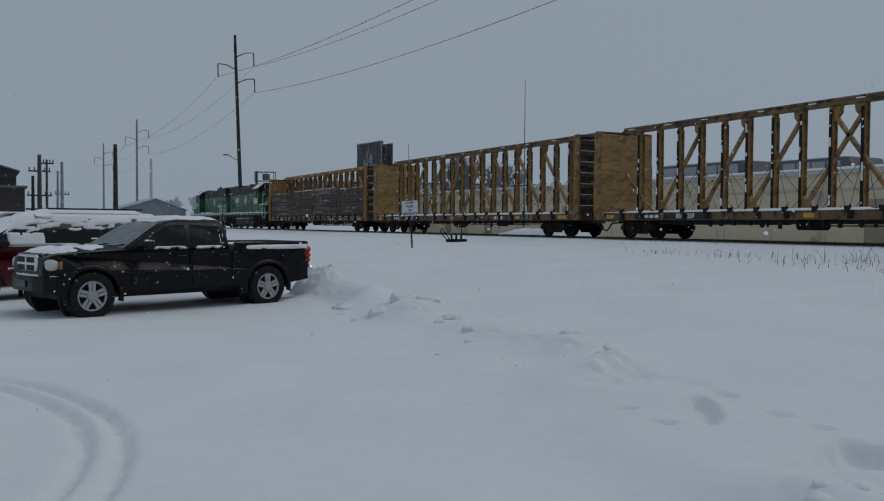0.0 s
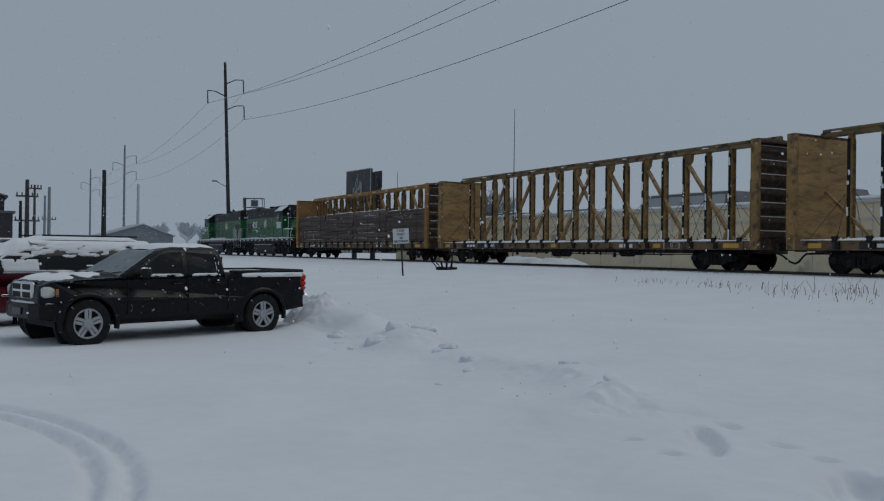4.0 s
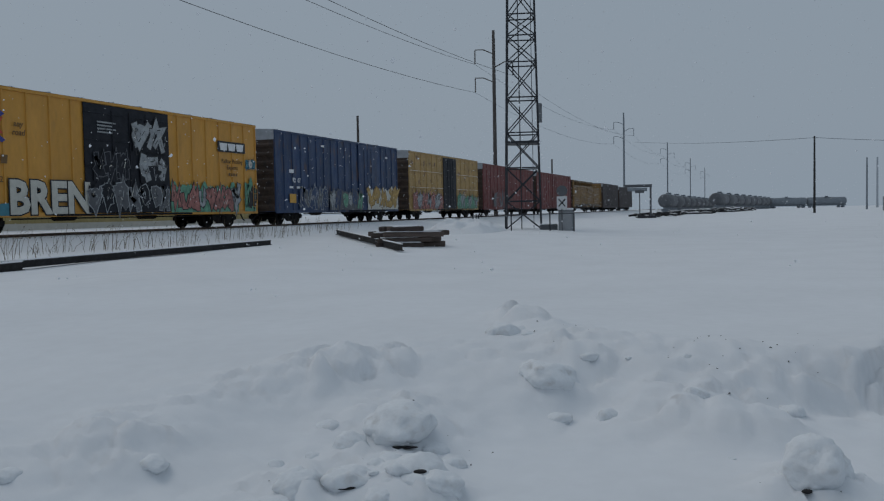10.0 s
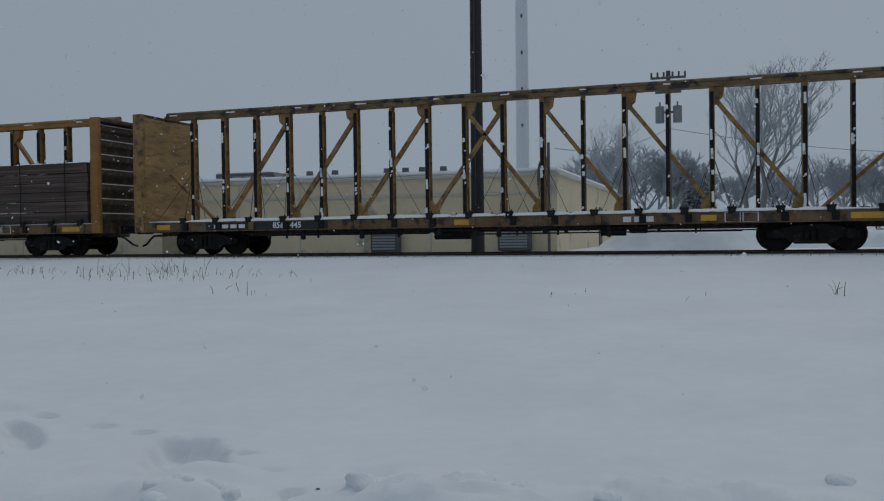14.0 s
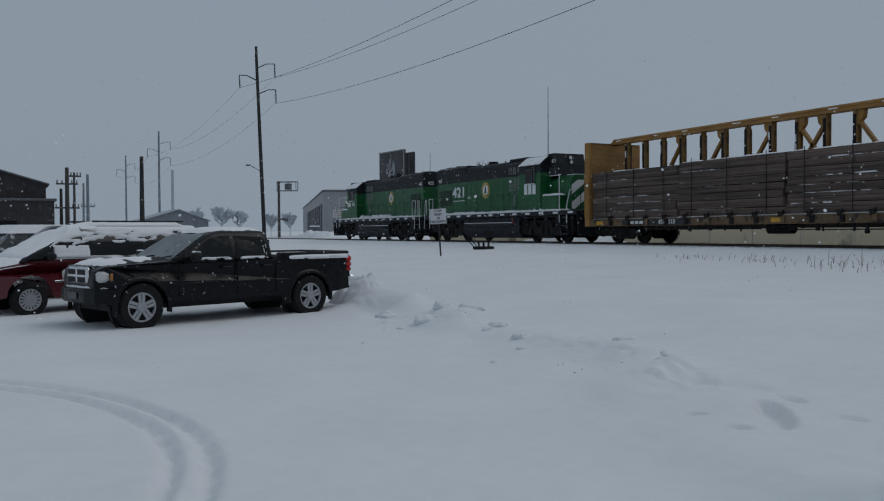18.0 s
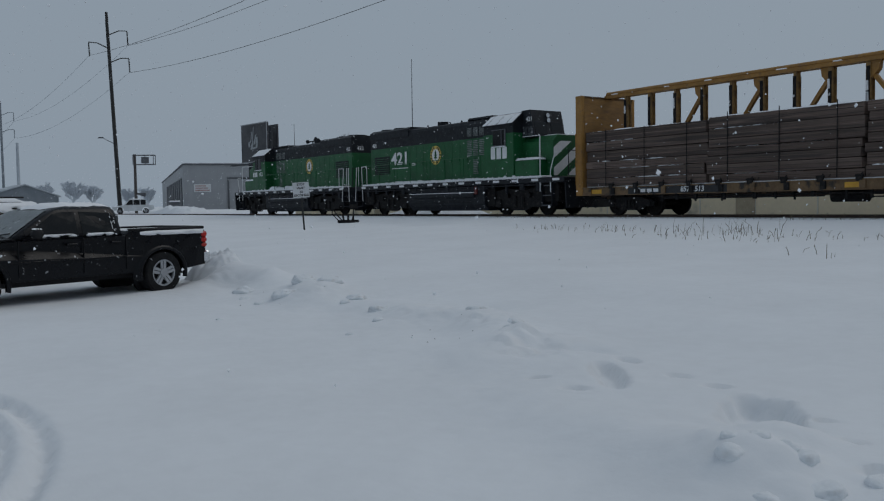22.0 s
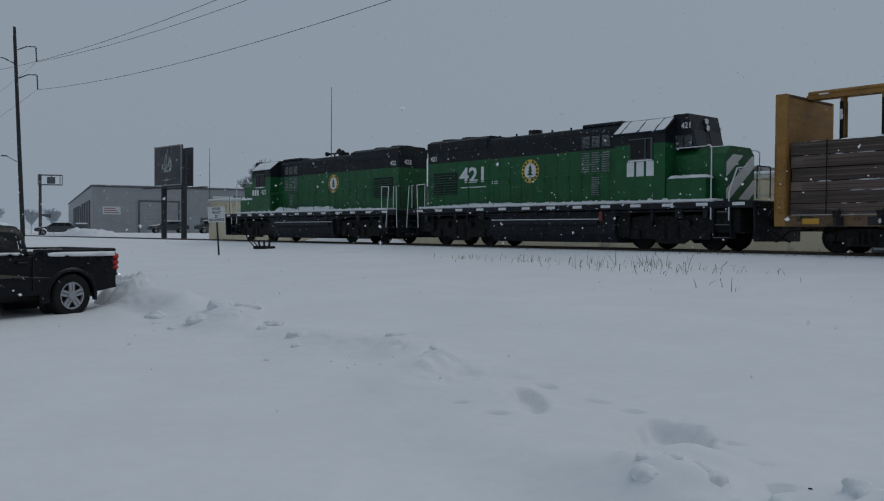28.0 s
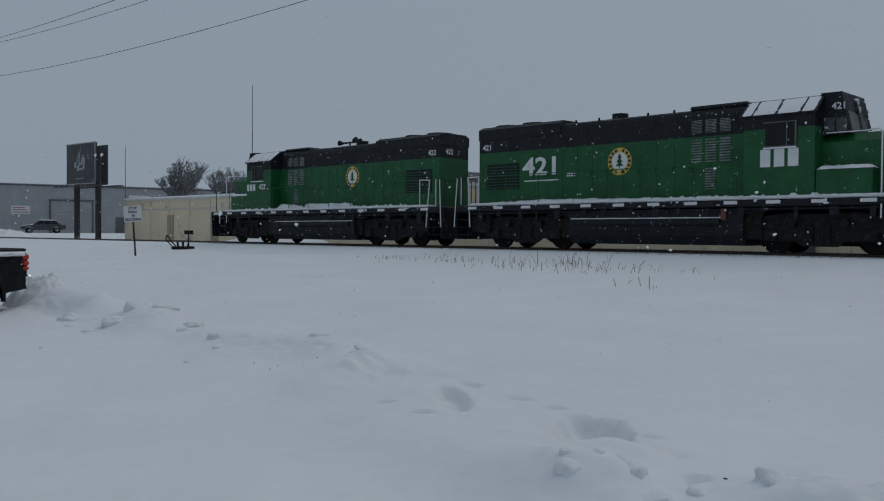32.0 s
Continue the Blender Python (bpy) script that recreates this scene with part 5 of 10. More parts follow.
    for s in (-1, 1):
        # hood doors
        for i in range(12):
            a = -5.6 + 0.62 * i
            bm = bmesh.new()
            y0, y1 = (s * hw, s * (hw + 0.012))
            chamfer(bm, a, a + 0.58, min(y0, y1), max(y0, y1), deck + 0.12, line - 0.12, 0.004)
            d = part("hood_door", bm, GREEN, hood)
            bm = bmesh.new()
            quadbox(bm, a + 0.5, a + 0.53, min(s * (hw + 0.012), s * (hw + 0.035)), max(s * (hw + 0.012), s * (hw + 0.035)), deck + 0.9, deck + 1.05)
            part("latch", bm, GREEN, d)
        for col in range(3):
            for z, h in ((deck + 1.15, 0.75), (deck + 2.05, 0.42)) + (((deck + 0.3, 0.7),) if col == 1 else ()):
                bm = bmesh.new()
                n = 9
                for i in range(n):
                    zz = z + h * i / n
                    yy = s * (hw + 0.014)
                    quadbox(bm, 1.15 + 0.47 * col, 1.5 + 0.47 * col, min(yy, yy + s * 0.02), max(yy, yy + s * 0.02), zz, zz + h / n * 0.45)
                part("louvre", bm, LOUVRE, hood if h > 0.5 else upper, "pale dusted louvre slats" if h > 0.5 else "")
        bm = bmesh.new()
        quadbox(bm, -7.3, -5.75, min(s * hw, s * (hw + 0.015)), max(s * hw, s * (hw + 0.015)), deck + 0.55, deck + 1.5)
        scr = part("radiator_screen", bm, LOCO_BLACK, hood, "dark intake screen")
        for i in range(8):
            bm = bmesh.new()
            quadbox(bm, -7.28, -5.77, min(s * (hw + 0.015), s * (hw + 0.035)), max(s * (hw + 0.015), s * (hw + 0.035)), deck + 0.6 + 0.11 * i, deck + 0.63 + 0.11 * i)
            part("screen_slat", bm, GREEN, scr)
    # cab
    bm = bmesh.new()
    prism(bm, [(-1.42, deck - 0.04), (1.42, deck - 0.04), (1.42, line), (-1.42, line)], 3.1, 5.14, "x")
    cab = part("cab", bm, GREEN, lo, "green cab with black upper part")
    bm = bmesh.new()
    prism(bm, [(-1.42, line), (1.42, line), (1.42, top - 0.6), (0.85, top - 0.1), (-0.85, top - 0.1), (-1.42, top - 0.6)], 3.1, 5.14, "x")
    up = part("cab_top", bm, LOCO_BLACK, cab)
    bm = bmesh.new()
    prism(bm, [(-1.5, top - 0.60), (-0.9, top - 0.12), (-0.5, top - 0.05), (0.5, top - 0.05), (0.9, top - 0.12), (1.5, top - 0.60), (1.5, top - 0.64), (0.9, top - 0.2), (-0.9, top - 0.2), (-1.5, top - 0.64)], 3.0, 5.2, "x")
    rf = part("cab_roof", bm, LOCO_BLACK, cab)
    for s in (-1, 1):
        bm = bmesh.new()
        drift(bm, lambda u, v, h: (3.02 + 2.16 * u, s * (1.5 - 0.6 * v), top - 0.60 + 0.48 * v + h), 60, 16, 0.05, number % 10 + 1.3 * s, 0.3, 3.2, lambda u, v: 0.7 - 2.2 * math.exp(-((u * 3.1 % 1 - 0.5) / 0.07) ** 2) + 0.25 * v)
        part("roof_snow", bm, SNOWCAP, rf, "ragged snow on the cab roof's slope", smooth=True)
        bm = bmesh.new()
        drift(bm, lambda u, v, h: (-7.6 + 10.6 * u, s * (hw - 0.005 - 0.2 * v), top - 0.34 + 0.2 * v + h), 160, 3, 0.04, number % 7 + s, -0.12, 26)
        part("hood_edge_snow", bm, SNOWCAP, upper, "thin broken snow along the hood's shoulder", smooth=True)
        bm = bmesh.new()
        y0, y1 = s * 1.42, s * 1.436
        quadbox(bm, 3.75, 4.6, min(y0, y1), max(y0, y1), 3.06, 3.72)
        wn_ = part("side_window", bm, CARGLASS, cab)
        bm = bmesh.new()
        for a, b, c, d in ((3.7, 4.65, 3.72, 3.75), (3.7, 4.65, 3.02, 3.06), (4.36, 4.39, 3.06, 3.72), (4.6, 4.65, 3.06, 3.72)):
            quadbox(bm, a, b, min(s * 1.436, s * 1.47), max(s * 1.436, s * 1.47), c, d)
        part("window_frame", bm, GREYDARK, wn_)
        bm = bmesh.new()
        chamfer(bm, 3.7, 4.65, min(s * 1.42, s * 1.51), max(s * 1.42, s * 1.51), 2.98, 3.02, 0.01)
        part("armrest_snow", bm, SNOWCAP, cab)
    # the narrower front of the cab, with its raked windscreens over the nose
    foot = 3.34

    def rake(z):
        return 5.93 - 0.27 * (z - foot) / (top - 0.05 - foot)

    bm = bmesh.new()
    prism(bm, [(5.1, foot), (rake(foot), foot), (rake(top - 0.05), top - 0.05), (5.1, top - 0.05)], -0.9, 0.9)
    front = part("cab_front", bm, LOCO_BLACK, cab, "black narrow cab front with raked windscreens")
    for s in (-1, 1):
        bm = bmesh.new()
        a, b = sorted((s * 0.14, s * 0.8))
        loft(bm, [(rake(3.45) - 0.02, a, 3.45), (rake(3.45) - 0.02, b, 3.45), (rake(3.98) - 0.02, b, 3.98), (rake(3.98) - 0.02, a, 3.98)], [(rake(3.45) + 0.012, a, 3.45), (rake(3.45) + 0.012, b, 3.45), (rake(3.98) + 0.012, b, 3.98), (rake(3.98) + 0.012, a, 3.98)])
        part("windshield", bm, CARGLASS, front)
        for a, b in ((5.2, 5.48), (5.53, 5.8)):
            bm = bmesh.new()
            quadbox(bm, a, b, min(s * 0.895, s * 0.908), max(s * 0.895, s * 0.908), 3.42, 3.8)
            part("quarter_window", bm, SNOWGLASS, front, "small quarter window dulled by snow")
        bm = bmesh.new()
        tube(bm, (5.3, s * 1.0, foot + 0.03), (6.35, s * 1.0, foot + 0.03), 0.018, n=5)
        part("grab_rail", bm, PAINTWHITE, front)
    bm = bmesh.new()
    for z in (4.08, 4.3):
        tube(bm, (rake(z) - 0.05, 0, z), (rake(z) + 0.09, 0, z), 0.1, n=12)
    part("headlight", bm, CHROME, front)
    # short nose with white slashes
    bm = bmesh.new()
    prism(bm, [(-0.86, deck), (0.86, deck), (0.86, 3.12), (0.6, 3.36), (-0.6, 3.36), (-0.86, 3.12)], 5.14, 7.05, "x")
    nose = part("nose", bm, GREEN, lo, "green short nose with white diagonal stripes")
    flip = 1 if turn == 0 else -1
    for z in (deck - 0.95, deck - 0.1, deck + 0.75):
        lo_, hi_ = deck + 0.04, 3.1
        pts = []
        for y in [-0.84 + 0.07 * i for i in range(25)]:
            zz = z + 0.72 * (y + 0.84)
            pts.append((y, min(max(zz, lo_), hi_), min(max(zz + 0.46, lo_), hi_)))
        pts = [p for p in pts if p[2] - p[1] > 0.01]
        if len(pts) > 2:
            bm = bmesh.new()
            prism(bm, [(flip * y, c) for y, c, _ in pts] + [(flip * y, c) for y, _, c in pts[::-1]], 7.05, 7.056, "x")
            part("stripe", bm, PAINTWHITE, nose)
    bm = bmesh.new()
    chamfer(bm, 6.25, 7.0, -0.6, 0.6, 3.355, 3.385, 0.01)
    part("nose_snow", bm, SNOWCAP, nose)
    for s in (-1, 1):
        bm = bmesh.new()
        drift(bm, lambda u, v, h: (5.15 + 1.52 * u, s * (0.86 + 0.53 * v), 2.35 + h), 24, 8, 0.11, 2.0 + s, 0.5, 3)
        part("battery_box_snow", bm, SNOWCAP, nose, smooth=True)
        bm = bmesh.new()
        chamfer(bm, 5.14, 6.64, min(s * 0.84, s * 1.38), max(s * 0.84, s * 1.38), deck, 2.35, 0.03)
        part("battery_box", bm, GREEN, nose)
    # hand rails
    for s in (-1, 1):
        for a in [-8.1, -7.2, -5.9, -4.4, -2.9, -1.4, 0.1, 1.6, 2.9]:
            bm = bmesh.new()
            tube(bm, (a, s * 1.46, deck), (a, s * 1.46, deck + 1.02), 0.017, n=5)
            part("stanchion", bm, PAINTWHITE if abs(a) > 6.8 else GREEN, lo, "white grab iron" if abs(a) > 6.8 else "")
        bm = bmesh.new()
        tube(bm, (-7.2, s * 1.46, deck + 1.02), (2.9, s * 1.46, deck + 1.02), 0.017, n=5)
        part("hand_rail", bm, GREEN, lo)
        for e in (-1, 1):
            mid = 7.28
            bm = bmesh.new()
            if e > 0:
                bends = ([(6.35, 1.0, 3.37), (6.8, 1.44, 3.35), (6.9, 1.47, 3.28), (6.9, 1.48, 0.98)], [(7.9, 1.2, deck + 0.98), (7.78, 1.45, deck + 0.95), (7.53, 1.48, deck + 0.2), (7.53, 1.48, 0.95)])
                for line_ in bends:
                    for p, q in zip(line_, line_[1:]):
                        tube(bm, (p[0], s * p[1], p[2]), (q[0], s * q[1], q[2]), 0.022, n=6)
                part("grab_iron", bm, PAINTWHITE, lo, "white bent grab irons beside the steps")
                for k in range(3):
                    z = 0.4 + 0.405 * k
                    bm = bmesh.new()
                    chamfer(bm, mid - 0.3 + 0.06 * k, mid + 0.25, min(s * 1.1, s * 1.47), max(s * 1.1, s * 1.47), z, z + 0.03, 0.008)
                    quadbox(bm, mid - 0.28 + 0.06 * k, mid + 0.23, min(s * 1.468, s * 1.476), max(s * 1.468, s * 1.476), z, z + 0.034)
                    part("step", bm, GREYDARK, lo, "step with a worn pale edge")
                for a in (mid - 0.33, mid + 0.27):
                    bm = bmesh.new()
                    quadbox(bm, a, a + 0.03, min(s * 1.12, s * 1.45), max(s * 1.12, s * 1.45), 0.38, 1.36)
                    part("step_side", bm, LOCO_BLACK, lo)
                continue
            tube(bm, (e * 7.2, s * 1.46, deck + 1.02), (e * 7.75, s * 1.46, deck + 1.0), 0.02, n=5)
            tube(bm, (e * 7.75, s * 1.46, deck + 1.0), (e * 7.6, s * 1.5, 0.75), 0.02, n=5)
            tube(bm, (e * 8.3, s * 1.46, deck + 1.0), (e * 8.42, s * 1.5, 0.75), 0.02, n=5)
            part("grab_iron", bm, PAINTWHITE, lo, "white bent grab iron")
            bm = bmesh.new()
            for k in range(4):
                z = 0.45 + 0.29 * k
                chamfer(bm, e * 8.05 - 0.32, e * 8.05 + 0.32, min(s * 1.15, s * 1.5), max(s * 1.15, s * 1.5), z, z + 0.03, 0.008)
            quadbox(bm, e * 8.05 - 0.36, e * 8.05 - 0.33, min(s * 1.12, s * 1.48), max(s * 1.12, s * 1.48), 0.42, 1.36)
            quadbox(bm, e * 8.05 + 0.33, e * 8.05 + 0.36, min(s * 1.12, s * 1.48), max(s * 1.12, s * 1.48), 0.42, 1.36)
            part("steps", bm, LOCO_BLACK, lo)
    for e in (-1, 1):
        bm = bmesh.new()
        prism(bm, [(-1.4, 0.3), (1.4, 0.3), (1.45, 1.34), (-1.45, 1.34)], e * 8.36 - 0.03, e * 8.36 + 0.03, "x")
        part("pilot", bm, LOCO_BLACK, lo)
        coupler_at(lo, e * 8.36, e)
        for yy in (-1.2, -0.4, 0.4, 1.2):
            bm = bmesh.new()
            tube(bm, (e * 8.3, yy, deck), (e * 8.3, yy, deck + 1.0), 0.02, n=5)
            part("stanchion", bm, LOCO_BLACK, lo)
        for y0, y1 in ((-1.2, -0.4), (0.4, 1.2)):
            bm = bmesh.new()
            tube(bm, (e * 8.3, y0, deck + 1.0), (e * 8.3, y1, deck + 1.0), 0.02, n=5)
            part("end_rail", bm, LOCO_BLACK, lo)
    # pipes and boxes under the walkway
    rng = random.Random(number)
    for s in (-1, 1):
        for a, b, z, r in ((-7.6, 7.0, 1.27, 0.03), (-4.0, 3.4, 1.18, 0.025), (-3.2, 2.2, 0.62, 0.02)):
            bm = bmesh.new()
            tube(bm, (a, s * 1.44, z), (b, s * 1.44, z), r, n=6)
            part("pipe", bm, LOCO_BLACK, fr)
        for i in range(16):
            a = -7.4 + 0.92 * i + rng.uniform(0, 0.3)
            bm = bmesh.new()
            chamfer(bm, a, a + rng.uniform(0.06, 0.3), min(s * 1.34, s * 1.47), max(s * 1.34, s * 1.47), 1.34 - rng.uniform(0.1, 0.4), 1.335, 0.015)
            part("bracket", bm, LOCO_BLACK, fr)
    # fuel tank, reservoirs, running gear
    bm = bmesh.new()
    prism(bm, [(-1.42, 1.3), (1.42, 1.3), (1.42, 0.5), (1.15, 0.2), (-1.15, 0.2), (-1.42, 0.5)], -3.1, 3.1, "x")
    tank = part("fuel_tank", bm, LOCO_BLACK, lo)
    for s in (-1, 1):
        bm = bmesh.new()
        chamfer(bm, -3.0, 2.6, min(s * 1.40, s * 1.47), max(s * 1.40, s * 1.47), 1.02, 1.05, 0.01)
        part("tank_snow", bm, SNOWCAP, tank)
        bm = bmesh.new()
        tube(bm, (-2.8, s * 1.4, 0.9), (2.4, s * 1.4, 0.9), 0.12, n=9)
        part("air_reservoir", bm, LOCO_BLACK, tank)
        bm = bmesh.new()
        chamfer(bm, 2.45, 2.6, min(s * 1.42, s * 1.5), max(s * 1.36, s * 1.42), 0.95, 1.3, 0.01)
        part("fuel_valve", bm, RED, tank, "red fuel cut-off")
    for tx in (-5.2, 5.2):
        bm = bmesh.new()
        chamfer(bm, -0.4, 0.4, -1.0, 1.0, 0.75, 1.15, 0.04)
        b = part("bogie", bm, BLACKSTEEL, lo, "black four-wheel power truck", at=(tx, 0, 0))
        for s in (-1, 1):
            bm = bmesh.new()
            pts = [(-2.15, 0.62), (-2.05, 1.0), (-0.9, 1.16), (-0.5, 1.12), (0.5, 1.12), (0.9, 1.16), (2.05, 1.0), (2.15, 0.62), (1.8, 0.36), (1.0, 0.34), (0.7, 0.36), (0.45, 0.2), (-0.45, 0.2), (-0.7, 0.36), (-1.0, 0.34), (-1.8, 0.36)]
            prism(bm, pts, min(s * 0.98, s * 1.14), max(s * 0.98, s * 1.14))
            for k in (-1, 1):
                chamfer(bm, k * 1.37 - 0.19, k * 1.37 + 0.19, min(s * 1.1, s * 1.24), max(s * 1.1, s * 1.24), 0.34, 0.68, 0.03)
                tube(bm, (k * 0.72, s * 1.1, 0.86), (k * 0.72, s * 1.3, 0.86), 0.12, n=8)
                tube(bm, (k * 0.25, s * 1.15, 0.34), (k * 0.25, s * 1.15, 0.82), 0.09, n=8)
            part("side_frame", bm, BLACKSTEEL, b)
        for k in (-1, 1):
            w = part("wheelset", WHEEL40, None, b, "dark steel wheels on an axle", at=(k * 1.37, 0, 0.508))
            AXLES.append((w, k * 1.37, 0.508 * side * -1, lo))
    for e in (-1, 1):
        bm = bmesh.new()
        chamfer(bm, e * 7.3 - 0.55, e * 7.3 + 0.5, -1.3, 1.3, 0.55, 1.34, 0.04)
        part("sand_and_brake_box", bm, BLACKSTEEL, lo)
        bm = bmesh.new()
        chamfer(bm, e * 3.25 - 0.2, e * 3.25 + 0.35, -1.25, 1.25, 0.4, 1.34, 0.04)
        part("battery_box", bm, BLACKSTEEL, lo)
    bm = bmesh.new()
    quadbox(bm, -8.2, 8.2, -0.5, 0.5, 0.95, 1.34)
    part("centre_sill", bm, BLACKSTEEL, lo)
    if number == 422:
        bm = bmesh.new()
        tube(bm, (-1.0, -0.1, top - 0.16), (-1.0, -0.1, top + 0.12), 0.04, n=6)
        tube(bm, (-1.45, -0.1, top + 0.12), (-0.55, -0.1, top + 0.12), 0.045, n=7)
        hn = part("air_horn", bm, LOCO_BLACK, upper, "black air horn cluster")
        for k, (a, b) in enumerate(((-1.45, -1.75), (-0.55, -0.25), (-1.2, -1.45))):
            bm = bmesh.new()
            tube(bm, (a, -0.1, top + 0.12 + 0.08 * (k == 2)), (b, -0.1, top + 0.14 + 0.1 * (k == 2)), 0.05, 0.13, n=9)
            part("trumpet", bm, LOCO_BLACK, hn)
    # marks on the flank that is seen
    face = thing_side(lo, turn)
    if number == 421:
        figures = letters("road_number", "421", 0.88, PAINTWHITE, face, (-4.72, -0.885, 2.92), bold=0.022)
        figures.data.transform(Matrix.Diagonal((1.28, 1, 1, 1)))
        bm = bmesh.new()
        plate(bm, -5.5, -3.95, 2.42, 2.46, -0.884)
        plate(bm, -3.6, -3.2, 2.62, 2.65, -0.884)
        plate(bm, -3.6, -3.2, 2.54, 2.57, -0.884)
        part("underline", bm, PAINTWHITE, face)
        emblem(face, -1.45, 2.95, -0.876)
        mark_x = 4.15
    else:
        emblem(face, 2.35, 3.0, -0.876)
        letters("road_number", "422", 0.36, PAINTWHITE, face, (-3.8, -1.43, 2.72), bold=0.005)
        mark_x = -4.75
    size = 0.5 if number == 421 else 0.32
    bm = bmesh.new()
    for k in range(3):
        a = mark_x - 0.55 * size / 0.5 + 0.4 * size / 0.5 * k
        prism(bm, [(a, 2.72 - size / 2), (a + 0.3 * size / 0.5, 2.72 - size / 2), (a + 0.3 * size / 0.5, 2.72 + size / 2), (a, 2.72 + size / 2)], -1.428, -1.423)
    part("owner_mark", bm, PAINTWHITE, face, "three white owner's mark blocks")
    for yy in (-1, 1):
        me = lettering(str(number), 0.27, bold=0.004)
        me.materials.append(PAINTWHITE)
        p = part("number_board", me, None, cab)
        p.matrix_local = pose(5.6, yy * 0.905, top - 0.45, 0, 0, 0 if yy < 0 else 180)
    me = lettering(str(number), 0.3, bold=0.004)
    me.materials.append(PAINTWHITE)
    p = part("number_board", me, None, upper)
    p.matrix_local = pose(-7.725, 0.3, top - 0.75, 0, 0, -90)
    p = part("number_board", me, None, upper)
    p.matrix_local = pose(-7.3 if turn else -7.3, -0.865 if turn == 0 else 0.865, top - 0.8, 0, 0, 0 if turn == 0 else 180)
    mover(lo, x, turn)
    return lo


def thing_side(lo, turn):
    """The flank that carries the marks: a thin sill plate under which they hang, turned to the side that is seen."""
    bm = bmesh.new()
    plate(bm, -7.0, 2.9, 1.66, 1.70, -0.884)
    f = part("flank_trim", bm, PAINTWHITE, lo, "white line along the hood's foot")
    f.matrix_local = pose(0, 0, 0, 0, 0, -turn)
    return f


locomotive(421, -69.6, 0, "green and black locomotive numbered 421 with snow on its cab roof")
locomotive(422, -87.15, 180, "green and black locomotive with an air horn on its hood")


# ---- vehicles in the lot ----
def arch(cx, r, z, n=8):
    """Points of a wheel arch, from back to front, over a sill at height z."""
    a0 = math.asin(min(max((z - r * 0.82) / r, -0.9), 0.9))
    return [(cx - r * math.cos(a), 0.36 + r * math.sin(a)) for a in [a0 + (math.pi - 2 * a0) * i / n for i in range(n + 1)]]


def body_shell(bm, outline, half, tuck=0.07, belt=0.85, taper=None):
    """A side outline drawn through the width, pulled in below and above the belt line."""
    def width(z):
        return half - tuck * abs(z - belt) * 0.9
    n = len(outline)
    layers = []
    for k in (-1, -0.93, 0.93, 1):
        inset = 0.03 if abs(k) == 1 else 0.0
        cx, cz = sum(p[0] for p in outline) / n, sum(p[1] for p in outline) / n
        row = []
        for px, pz in outline:
            w = width(pz) - (taper(px) if taper else 0)
            y = math.copysign(w - (0.0 if abs(k) == 1 else 0.05), k)
            row.append(bm.verts.new((px + (cx - px) * inset * 0.12, y, pz + (cz - pz) * inset * 0.5)))
        layers.append(row)
    bm.faces.new(layers[0])
    bm.faces.new(layers[-1][::-1])
    for a, b in zip(layers, layers[1:]):
        for i in range(n):
            bm.faces.new((a[i], b[i], b[(i + 1) % n], a[(i + 1) % n]))


